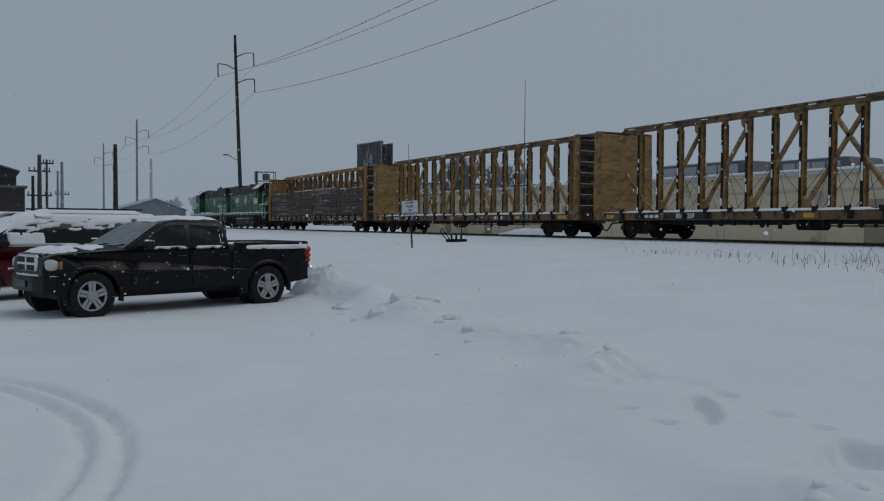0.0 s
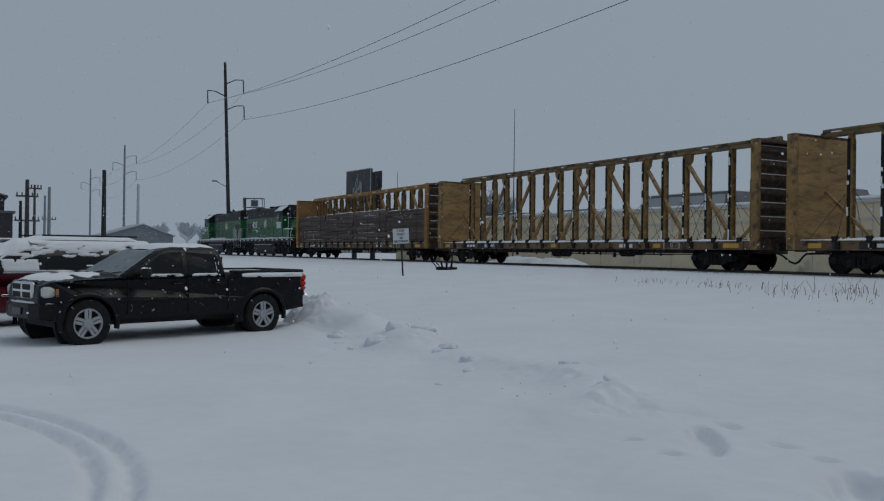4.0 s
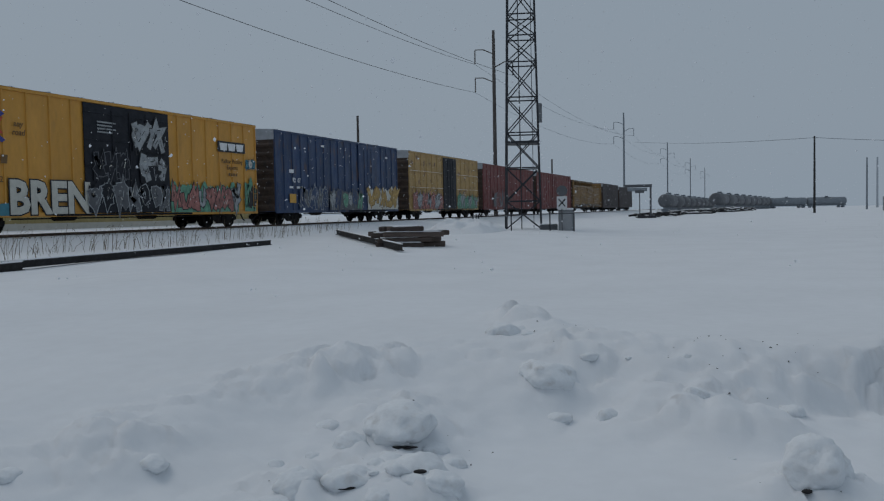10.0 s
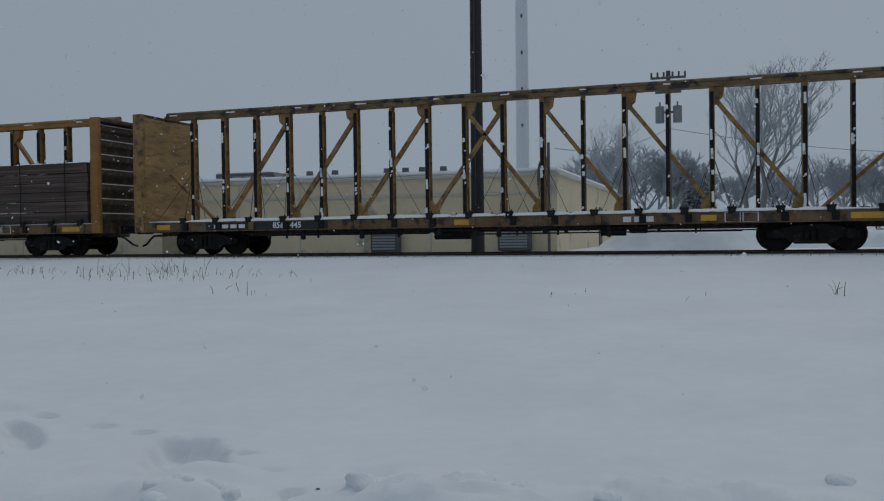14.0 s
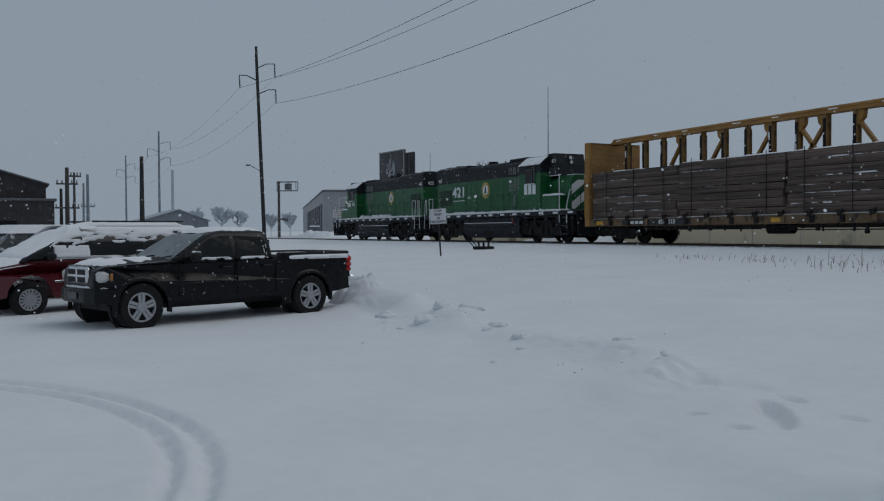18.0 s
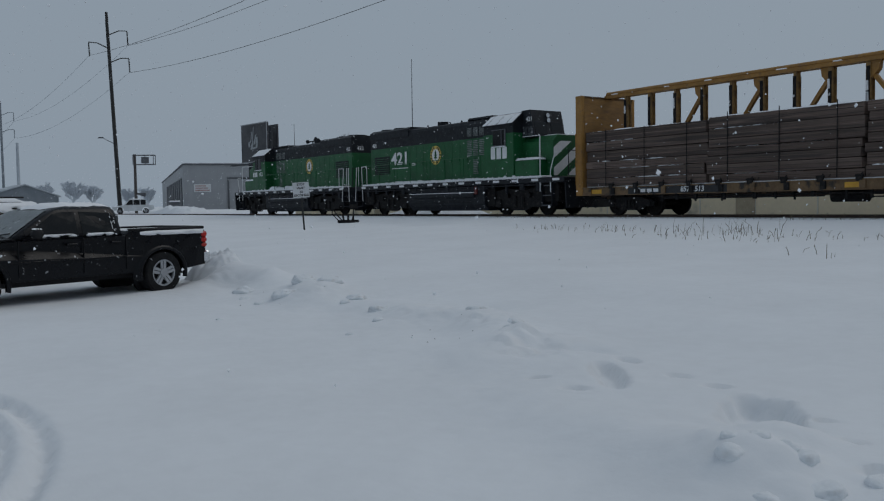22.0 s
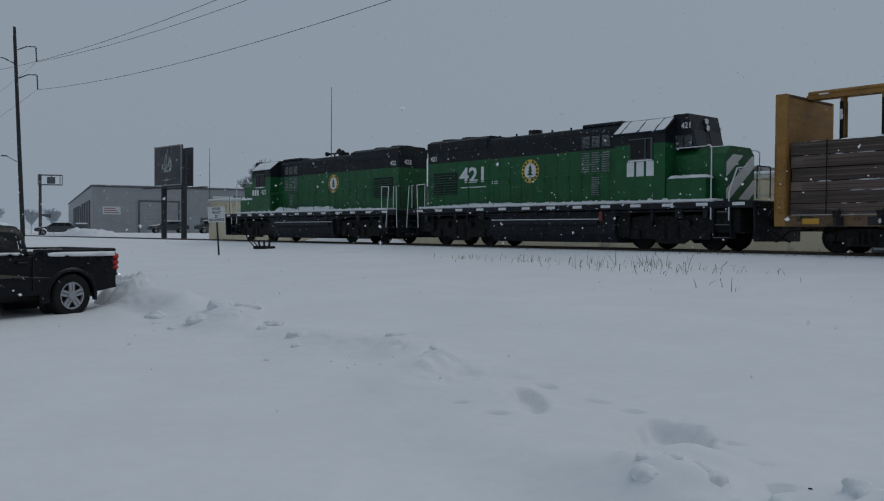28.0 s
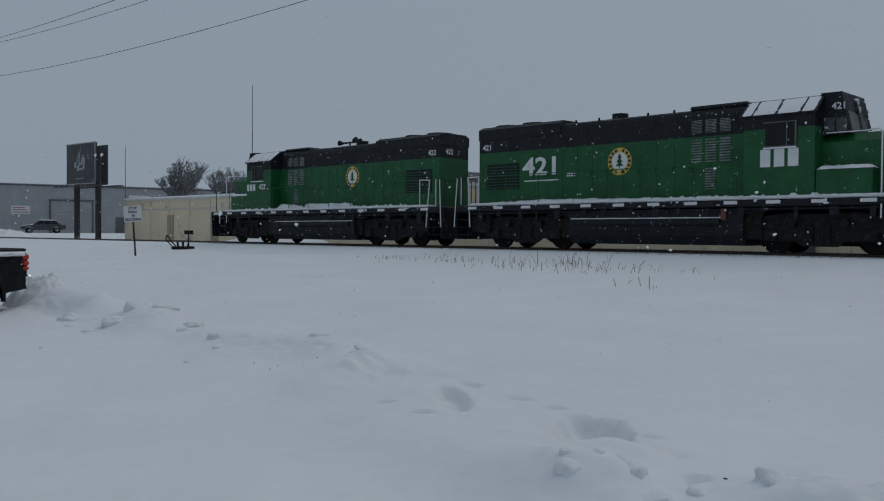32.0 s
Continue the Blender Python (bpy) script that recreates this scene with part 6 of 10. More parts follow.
def road_wheel(car, x, y, r, w, spokes, out, rim_label=""):
    bm = bmesh.new()
    n = 28
    prof = [(-w / 2, r * 0.63), (-w / 2, r * 0.92), (-w * 0.38, r), (w * 0.38, r), (w / 2, r * 0.92), (w / 2, r * 0.63)]
    rings = [[bm.verts.new((rr * math.cos(2 * math.pi * i / n), yy, rr * math.sin(2 * math.pi * i / n))) for i in range(n)] for yy, rr in prof]
    for a, b in zip(rings, rings[1:] + rings[:1]):
        for i in range(n):
            bm.faces.new((a[i], a[(i + 1) % n], b[(i + 1) % n], b[i]))
    tyre = part("wheel", bm, RUBBER, car, "snowy black tyre on a light wheel", at=(x, y, r - 0.02))
    bm = bmesh.new()
    tube(bm, (0, -w * 0.25, 0), (0, w * 0.2, 0), r * 0.67, n=24)
    part("rim_well", bm, PLASTIC, tyre)
    bm = bmesh.new()
    f = out * w * 0.47
    rin, rout = r * 0.56, r * 0.645
    k = 24
    for i in range(k):
        a, b = 2 * math.pi * i / k, 2 * math.pi * (i + 1) / k
        v = [(rr * math.cos(t), yy, rr * math.sin(t)) for yy in (f, f - out * 0.05) for t in (a, b) for rr in (rin, rout)]
        vs = [bm.verts.new(c) for c in v]
        for q in ((0, 1, 3, 2), (4, 6, 7, 5), (1, 5, 7, 3), (0, 2, 6, 4)):
            bm.faces.new([vs[j] for j in q])
    for i in range(spokes):
        a = 2 * math.pi * i / spokes + 0.3
        c, s = math.cos(a), math.sin(a)
        d = 0.095 if spokes == 5 else 0.05
        if spokes == 5:
            # broad spokes that widen towards the rim, grooved along the middle
            for q in (-1, 1):
                e = a + q * 0.17
                ce, se = math.cos(e), math.sin(e)
                prism(bm, [(c * 0.04 - s * q * 0.004, s * 0.04 + c * q * 0.004), (c * rin - s * q * 0.008, s * rin + c * q * 0.008), (ce * rin - se * q * 0.022, se * rin + ce * q * 0.022), (c * 0.05 - s * q * 0.05, s * 0.05 + c * q * 0.05)][::q], min(f, f - out * 0.035), max(f, f - out * 0.035))
            continue
        pts = [(c * 0.05 - s * d * r, c * d * r + s * 0.05), (c * rin - s * d * r * 1.15, s * rin + c * d * r * 1.15), (c * rin + s * d * r * 1.15, s * rin - c * d * r * 1.15), (c * 0.05 + s * d * r, -c * d * r + s * 0.05)]
        prism(bm, [(p[0], p[1]) for p in pts], min(f, f - out * 0.035), max(f, f - out * 0.035))
    tube(bm, (0, f - out * 0.03, 0), (0, f + out * 0.012, 0), r * 0.2, n=14)
    part("rim", bm, ALLOY, tyre, rim_label)
    return tyre


def ring(bm, levels, n=5):
    """A hollow-looking cab: rounded rectangles (z, front, rear, half width, corner) one above another."""
    rings = []
    for z, f, b, w, c in levels:
        row = []
        for cx, cy, a0 in ((f - c, w - c, 0), (b + c, w - c, 90), (b + c, -w + c, 180), (f - c, -w + c, 270)):
            for i in range(n):
                a = radians(a0 + 90 * i / (n - 1))
                row.append(bm.verts.new((cx + c * math.cos(a), cy + c * math.sin(a), z)))
        rings.append(row)
    for p, q in zip(rings, rings[1:]):
        for i in range(len(p)):
            bm.faces.new((p[i], p[(i + 1) % len(p)], q[(i + 1) % len(p)], q[i]))
    bm.faces.new(rings[0][::-1])
    bm.faces.new(rings[-1])


def between(levels, z, k):
    for p, q in zip(levels, levels[1:]):
        if z <= q[0]:
            f = (z - p[0]) / (q[0] - p[0])
            return p[k] + f * (q[k] - p[k])
    return levels[-1][k]


def flare(bm, cx, cz, r, s, half, wide=0.05, deep=0.05, a0=-12, a1=192, n=14):
    """The swollen lip round a wheel arch."""
    rows = []
    for i in range(n + 1):
        a = radians(a0 + (a1 - a0) * i / n)
        c, d = math.cos(a), math.sin(a)
        rows.append([bm.verts.new((cx + c * q, s * y, cz + d * q)) for q, y in ((r, half - 0.03), (r, half + deep), (r + wide, half + deep * 0.8), (r + wide * 1.8, half - 0.01))])
    for p, q in zip(rows, rows[1:]):
        for i in range(3):
            bm.faces.new((p[i], p[i + 1], q[i + 1], q[i]))


def pickup(m):
    t = thing("pickup_truck", "black crew-cab pickup truck parked in snow, snow on bonnet and roof", "pickup truck", m, group="parked vehicles")
    r, half = 0.385, 0.90
    tail = -2.68
    outline = [(2.28, 0.46), (2.44, 0.60), (2.44, 0.82), (2.40, 1.00), (2.26, 1.07), (1.8, 1.11), (1.10, 1.15), (0.95, 1.13), (-1.06, 1.12), (-1.10, 1.20), (tail + 0.04, 1.20), (tail - 0.02, 1.12), (tail, 0.46), (-2.40, 0.43)]
    outline += arch(-1.68, 0.47, 0.42) + [(-1.15, 0.40), (1.15, 0.40)] + arch(1.66, 0.47, 0.42)
    bm = bmesh.new()
    body_shell(bm, outline, half, taper=lambda x: 0.30 * smooth01(2.0, 2.46, x) ** 1.3 + 0.04 * smooth01(-2.4, tail, x))
    body = part("body", bm, TRUCKBLACK, t)
    cab = [(1.10, 1.12, -1.08, 0.82, 0.10), (1.20, 0.98, -1.06, 0.805, 0.10), (1.35, 0.74, -1.055, 0.765, 0.11), (1.50, 0.50, -1.04, 0.72, 0.12), (1.60, 0.32, -1.02, 0.68, 0.13), (1.66, 0.17, -0.99, 0.63, 0.14), (1.70, -0.02, -0.92, 0.53, 0.15), (1.715, -0.2, -0.82, 0.40, 0.15)]
    bm = bmesh.new()
    ring(bm, cab)
    cabin = part("cabin", bm, TRUCKBLACK, t, smooth=True)

    def side(x, z, s, off):
        return (x, s * (between(cab, z, 3) + off), z)

    def pane(pts, s, off):
        bm = bmesh.new()
        loft(bm, [side(a, b, s, 0.0) for a, b in pts], [side(a, b, s, off) for a, b in pts])
        return bm

    for s in (-1, 1):
        for pts in ([(0.80, 1.17), (0.62, 1.30), (0.40, 1.46), (0.26, 1.55), (0.10, 1.585), (-0.16, 1.59), (-0.16, 1.38), (-0.16, 1.17)], [(-0.25, 1.17), (-0.25, 1.38), (-0.25, 1.59), (-0.74, 1.585), (-0.87, 1.55), (-0.93, 1.36), (-0.95, 1.17)]):
            g = part("side_window", pane(pts, s, 0.008), CARGLASS, cabin)
            x0, x1 = min(p[0] for p in pts), max(p[0] for p in pts)
            bm = bmesh.new()
            drift(bm, lambda u, v, h: side(x0 + u * (x1 - x0) * 0.92, 1.13 + 0.07 * v, s, 0.004 + h), 18, 4, 0.03, x0 * 7 + s, 0.25)
            part("sill_snow", bm, SNOWCAP, g, smooth=True)
        bm = bmesh.new()
        drift(bm, lambda u, v, h: side(between(cab, 1.12 + 0.46 * v, 2) + 0.23 - 0.12 * u, 1.12 + 0.46 * v, s, h), 8, 24, 0.014, 4 + s, -0.12, 6)
        part("pillar_snow", bm, SNOWCAP, cabin, smooth=True)
    bm = bmesh.new()
    rows = []
    for z in (1.15, 1.25, 1.35, 1.45, 1.55, 1.62):
        f, w = between(cab, z, 1), between(cab, z, 3) - 0.09
        rows.append([bm.verts.new((f + 0.012, q * w, z + 0.006)) for q in (-1, -0.8, -0.4, 0, 0.4, 0.8, 1)])
    for p, q in zip(rows, rows[1:]):
        for i in range(6):
            bm.faces.new((p[i], p[i + 1], q[i + 1], q[i]))
    bmesh.ops.solidify(bm, geom=bm.faces[:], thickness=0.006)
    screen = part("windscreen", bm, SCREENGLASS, cabin, "windscreen misted with fine snow", smooth=True)
    for y0, y1 in ((-0.62, -0.02), (0.05, 0.62)):
        bm = bmesh.new()
        tube(bm, (1.05, y0, 1.16), (0.97, y1, 1.23), 0.012, n=5)
        part("wiper", bm, PLASTIC, screen)
    bm = bmesh.new()
    quadbox(bm, -1.075, -1.05, -0.62, 0.62, 1.22, 1.50)
    part("rear_window", bm, CARGLASS, cabin)
    bm = bmesh.new()
    drift(bm, lambda u, v, h: (0.24 - 1.24 * u, -0.64 + 1.28 * v, 1.715 - 0.30 * abs(v - 0.5) ** 2.2 - 0.16 * max(0, 0.35 - u) ** 1.4 * 1.6 - 0.14 * max(0, u - 0.85) + h), 30, 24, 0.055, 2, 0.8)
    part("roof_snow", bm, SNOWCAP, cabin, "thin snow on the roof", smooth=True)
    # bonnet
    def hood_at(u, v, h):
        x = 1.08 + 1.26 * u
        w = 0.80 - 0.20 * smooth01(0.55, 1.0, u)
        y = (2 * v - 1) * w
        z = 1.205 - 0.065 * u - 0.07 * u ** 5 - 0.055 * abs(2 * v - 1) ** 3 + 0.02 * math.exp(-((abs(2 * v - 1) - 0.5) / 0.16) ** 2)
        return (x, y, z + h)
    bm = bmesh.new()
    rows = [[bm.verts.new(hood_at(i / 12, j / 12, 0.0)) for j in range(13)] for i in range(13)]
    for p, q in zip(rows, rows[1:]):
        for j in range(12):
            bm.faces.new((p[j], p[j + 1], q[j + 1], q[j]))
    bmesh.ops.solidify(bm, geom=bm.faces[:], thickness=0.06)
    hood = part("bonnet", bm, TRUCKBLACK, t, smooth=True)
    bm = bmesh.new()
    drift(bm, lambda u, v, h: hood_at(u, v, h), 40, 30, 0.03, 8, 0.12, 2.2, lambda u, v: 0.25 * (u > 0.7) + 0.12 - 0.9 * max(0, abs(v - 0.5) - 0.38) * 6)
    part("bonnet_snow", bm, SNOWCAP, hood, "wind-streaked snow on the bonnet", smooth=True)
    # bed
    bm = bmesh.new()
    chamfer(bm, tail + 0.08, -1.14, -0.72, 0.72, 1.19, 1.206, 0.004)
    part("bed_snow", bm, SNOWCAP, body, "snow filling the open bed")
    bm = bmesh.new()
    chamfer(bm, tail, tail + 0.07, -0.8, 0.8, 1.12, 1.25, 0.015)
    part("tailgate_cap", bm, PLASTIC, body)
    for s in (-1, 1):
        bm = bmesh.new()
        chamfer(bm, tail + 0.02, -1.10, min(s * 0.76, s * 0.855), max(s * 0.76, s * 0.855), 1.19, 1.245, 0.015)
        part("bed_rail", bm, PLASTIC, body)
        bm = bmesh.new()
        drift(bm, lambda u, v, h: (tail + 0.06 + (-1.2 - tail - 0.06) * u, s * (0.878 + h), 1.10 + 0.09 * v), 30, 4, 0.03, 3 + s, 0.4)
        part("rail_snow", bm, SNOWCAP, body, smooth=True)
        lamp = None
        for z0, z1 in ((1.02, 1.14), (0.91, 1.01), (0.82, 0.90)):
            bm = bmesh.new()
            chamfer(bm, tail - 0.04, tail + 0.09, min(s * 0.70, s * 0.875), max(s * 0.70, s * 0.875), z0, z1, 0.03)
            lamp = part("tail_lamp", bm, TAILRED, body, "red tail lamp") if not lamp else (part("tail_lamp_lens", bm, TAILRED, lamp) and lamp)
        bm = bmesh.new()
        chamfer(bm, 2.16, 2.40, min(s * 0.44, s * 0.76), max(s * 0.44, s * 0.76), 0.80, 0.99, 0.04)
        h = part("headlamp", bm, LENS, body, "clear headlamp with an amber corner", smooth=True)
        bm = bmesh.new()
        chamfer(bm, 2.13, 2.19, min(s * 0.75, s * 0.815), max(s * 0.75, s * 0.815), 0.83, 0.96, 0.02)
        part("turn_signal", bm, AMBER, h)
        bm = bmesh.new()
        chamfer(bm, 0.62, 0.80, min(s * 0.90, s * 1.10), max(s * 0.90, s * 1.10), 1.13, 1.31, 0.055)
        mi = part("wing_mirror", bm, PLASTIC, body, smooth=True)
        bm = bmesh.new()
        drift(bm, lambda u, v, h: (0.64 + 0.14 * u, s * (0.93 + 0.14 * v), 1.305 + h), 6, 6, 0.015, 5, 0.3)
        part("mirror_snow", bm, SNOWCAP, mi, smooth=True)
        for hx in (-0.08, -0.94):
            bm = bmesh.new()
            chamfer(bm, hx, hx + 0.2, min(s * 0.88, s * 0.925), max(s * 0.88, s * 0.925), 0.98, 1.02, 0.008)
            part("door_handle", bm, TRUCKBLACK, body)
        for a in (0.98, -0.21, -1.06):
            bm = bmesh.new()
            quadbox(bm, a - 0.004, a + 0.004, min(s * 0.86, s * 0.9015), max(s * 0.86, s * 0.9015), 0.48, 1.1)
            part("door_seam", bm, PLASTIC, body)
        bm = bmesh.new()
        chamfer(bm, -1.06, 1.15, min(s * 0.885, s * 0.905), max(s * 0.885, s * 0.905), 0.70, 0.74, 0.006)
        part("rub_strip", bm, TRUCKBLACK, body)
        bm = bmesh.new()
        drift(bm, lambda u, v, h: (-1.0 + 1.9 * u, s * (0.868 + 1.4 * h), 0.735 + 0.03 * v), 60, 3, 0.02, 6 + s, -0.42, 12)
        part("rub_strip_snow", bm, SNOWCAP, body, smooth=True)
        for cx in (-1.68, 1.66):
            bm = bmesh.new()
            flare(bm, cx, 0.36, 0.46, s, 0.885)
            part("wheel_arch_lip", bm, TRUCKBLACK, body, smooth=True)
            bm = bmesh.new()
            tube(bm, (cx, s * 0.55, 0.38), (cx, s * 0.62, 0.38), 0.46, n=20)
            part("wheel_well", bm, PLASTIC, body)
    bm = bmesh.new()
    bumper = [(2.06, 0.91), (2.30, 0.84), (2.46, 0.66), (2.54, 0.40), (2.56, 0.0)]
    lo = [bm.verts.new((x, y, 0.44)) for x, y in bumper] + [bm.verts.new((x, -y, 0.44)) for x, y in bumper[-2::-1]]
    hi = [bm.verts.new((x - 0.01, y, 0.70)) for x, y in bumper] + [bm.verts.new((x - 0.01, -y, 0.70)) for x, y in bumper[-2::-1]]
    bm.faces.new(lo[::-1])
    bm.faces.new(hi)
    for i in range(len(lo)):
        j = (i + 1) % len(lo)
        bm.faces.new((lo[i], lo[j], hi[j], hi[i]))
    bmesh.ops.bevel(bm, geom=[e for e in bm.edges if abs(e.verts[0].co.z - e.verts[1].co.z) < 0.01], offset=0.03, segments=2, affect="EDGES")
    bp = part("front_bumper", bm, TRUCKBLACK, body)
    bm = bmesh.new()
    drift(bm, lambda u, v, h: (2.30 + 0.22 * v - 0.30 * abs(2 * u - 1) ** 3, 0.80 * (2 * u - 1), 0.70 + h), 24, 6, 0.035, 3, 0.5)
    part("bumper_snow", bm, SNOWCAP, bp, smooth=True)
    bm = bmesh.new()
    chamfer(bm, 2.555, 2.575, -0.17, 0.17, 0.5, 0.62, 0.006)
    part("plate", bm, GREYDARK, bp)
    bm = bmesh.new()
    chamfer(bm, 2.36, 2.47, -0.40, 0.40, 0.76, 1.06, 0.045)
    gr = part("grille", bm, CHROME, body, "cross-shaped bright grille rimmed with snow")
    for y0, y1, z0, z1 in ((-0.34, -0.04, 0.925, 1.02), (0.04, 0.34, 0.925, 1.02), (-0.34, -0.04, 0.79, 0.885), (0.04, 0.34, 0.79, 0.885)):
        bm = bmesh.new()
        quadbox(bm, 2.465, 2.474, y0, y1, z0, z1)
        part("grille_mesh", bm, PLASTIC, gr)
    bm = bmesh.new()
    chamfer(bm, tail - 0.10, tail + 0.03, -0.885, 0.885, 0.48, 0.74, 0.04)
    rb = part("rear_bumper", bm, CHROME, body)
    bm = bmesh.new()
    drift(bm, lambda u, v, h: (tail - 0.09 + 0.08 * v, 0.8 * (2 * u - 1), 0.735 + h), 20, 4, 0.03, 9, 0.4)
    part("bumper_snow", bm, SNOWCAP, rb, smooth=True)
    bm = bmesh.new()
    quadbox(bm, -2.4, 2.1, -0.6, 0.6, 0.30, 0.45)
    part("chassis", bm, PLASTIC, t)
    for s in (-1, 1):
        for cx in (-1.68, 1.66):
            road_wheel(t, cx, s * 0.79, r, 0.26, 5, s, "five-spoke alloy rim")
    for ob in [c for c in t.children_recursive if not c.name.startswith(("wheel", "rim")) or c.name.startswith("wheel_")]:
        for v in ob.data.vertices:
            v.co.x = float(np.interp(v.co.x, (-4, -1.2, -1.06, -0.2, 1.1, 1.9, 2.6), (-4, -1.2, -0.94, -0.12, 1.1, 1.9, 2.44)))
            if v.co.z > 0.5:
                v.co.z = 0.5 + (v.co.z - 0.5) * 0.925
    return t


def minivan(m):
    t = thing("minivan", "dark red minivan thick with snow, parked beside the pickup", "minivan", m, group="parked vehicles")
    half, r = 0.94, 0.33
    outline = [(2.22, 0.38), (2.34, 0.55), (2.30, 0.78), (2.12, 0.90), (1.35, 1.04), (-2.28, 1.08), (-2.36, 0.9), (-2.36, 0.45)]
    outline += arch(-1.5, 0.42, 0.34) + [(-1.0, 0.32), (1.0, 0.32)] + arch(1.45, 0.42, 0.34) + [(1.95, 0.34)]
    bm = bmesh.new()
    body_shell(bm, outline, half, taper=lambda x: 0.30 * smooth01(1.8, 2.36, x))
    body = part("body", bm, VANRED, t)
    cab = [(1.0, 1.62, -2.32, 0.88, 0.12), (1.10, 1.50, -2.30, 0.87, 0.12), (1.25, 1.22, -2.27, 0.835, 0.14), (1.40, 0.94, -2.22, 0.795, 0.16), (1.55, 0.64, -2.16, 0.745, 0.18), (1.64, 0.42, -2.10, 0.69, 0.2), (1.70, 0.15, -2.0, 0.58, 0.2), (1.725, -0.1, -1.8, 0.4, 0.2)]
    bm = bmesh.new()
    ring(bm, cab)
    cabin = part("cabin", bm, CARGLASS, t, "dark glazed cabin", smooth=True)

    def side(x, z, s, off):
        return (x, s * (between(cab, z, 3) + off), z)

    bm = bmesh.new()
    drift(bm, lambda u, v, h: (0.62 - 2.8 * u, (2 * v - 1) * 0.70, 1.725 - 0.20 * abs(2 * v - 1) ** 3 - 0.35 * max(0, 0.25 - u) ** 1.3 * 2 - 0.2 * max(0, u - 0.9) + h), 40, 20, 0.08, 5, 1.0)
    part("roof_snow", bm, SNOWCAP, cabin, "thick snow on the roof", smooth=True)
    bm = bmesh.new()
    drift(bm, lambda u, v, h: (1.35 + 0.98 * u, (2 * v - 1) * (0.88 - 0.25 * u * u), 1.03 - 0.14 * u - 0.13 * u ** 5 - 0.04 * abs(2 * v - 1) ** 4 + h), 24, 20, 0.11, 6, 1.0)
    part("bonnet_snow", bm, SNOWCAP, body, "thick snow on the bonnet", smooth=True)
    bm = bmesh.new()
    def screen(u, v, h):
        z = 1.04 + 0.62 * v
        w = between(cab, z, 3)
        return (between(cab, z, 1) - 0.10 * abs(2 * u - 1) ** 4 + h, (2 * u - 1) * w, z + h * 0.8)
    drift(bm, screen, 24, 18, 0.06, 7, 1.0)
    part("windscreen_snow", bm, SNOWCAP, cabin, "windscreen buried in snow", smooth=True)
    for s in (-1, 1):
        for x0, x1 in ((1.02, 0.22), (0.14, -0.86), (-0.94, -2.05)):
            pts = [(x1, 1.10), (x1, 1.35), (x1, 1.60), (min(x0, 0.50), 1.60), (min(x0, 0.72), 1.45), (min(x0, 0.95), 1.28), (x0, 1.10)]
            bm = bmesh.new()
            loft(bm, [side(a, b, s, 0.0) for a, b in pts], [side(a, b, s, 0.008) for a, b in pts])
            g = part("side_window", bm, CARGLASS, cabin, "side window half covered by snow")
            if x0 > 0.5:
                bm = bmesh.new()
                drift(bm, lambda u, v, h: side(1.0 - 0.76 * u, 1.08 + 0.26 * v, s, h), 16, 10, 0.03, 4, 0.9, 3, lambda u, v: -0.6 * (v > 0.75))
                part("window_snow", bm, SNOWCAP, g, smooth=True)
        bm = bmesh.new()
        drift(bm, lambda u, v, h: side(1.05 - 3.2 * u - 0.5 * v * (u < 0.2), 1.30 + 0.42 * v, s, h), 60, 16, 0.035, 11 + s, -0.5, 6, lambda u, v: 1.9 * v - 0.3 * smooth01(0.1, 0.5, u) + 0.15)
        part("eaves_snow", bm, SNOWCAP, cabin, "snow slipping from the roof over the windows", smooth=True)
        bm = bmesh.new()
        drift(bm, lambda u, v, h: side(1.1 - 3.2 * u, 1.05 + 0.07 * v, s, 0.004 + h), 50, 4, 0.04, 15 + s, 0.2)
        part("sill_snow", bm, SNOWCAP, cabin, smooth=True)
        bm = bmesh.new()
        chamfer(bm, 1.0, 1.16, min(s * 0.9, s * 1.1), max(s * 0.9, s * 1.1), 1.04, 1.20, 0.05)
        part("wing_mirror", bm, PLASTIC, body, smooth=True)
        bm = bmesh.new()
        chamfer(bm, 2.0, 2.26, min(s * 0.42, s * 0.72), max(s * 0.42, s * 0.72), 0.66, 0.80, 0.03)
        part("headlamp", bm, LENS, body)
        bm = bmesh.new()
        chamfer(bm, -1.0, 1.0, min(s * 0.92, s * 0.95), max(s * 0.92, s * 0.95), 0.62, 0.66, 0.008)
        part("side_moulding", bm, CHROME, body)
        bm = bmesh.new()
        tube(bm, (0.1, s * 0.56, 1.80), (-1.9, s * 0.56, 1.80), 0.02, n=6)
        part("roof_rail", bm, PLASTIC, cabin)
        for cx in (-1.5, 1.45):
            road_wheel(t, cx, s * 0.82, r, 0.21, 16, s, "lace-spoke wheel cover")
    bm = bmesh.new()
    chamfer(bm, 2.1, 2.38, -0.72, 0.72, 0.36, 0.6, 0.06)
    part("front_bumper", bm, VANRED, body)
    return t


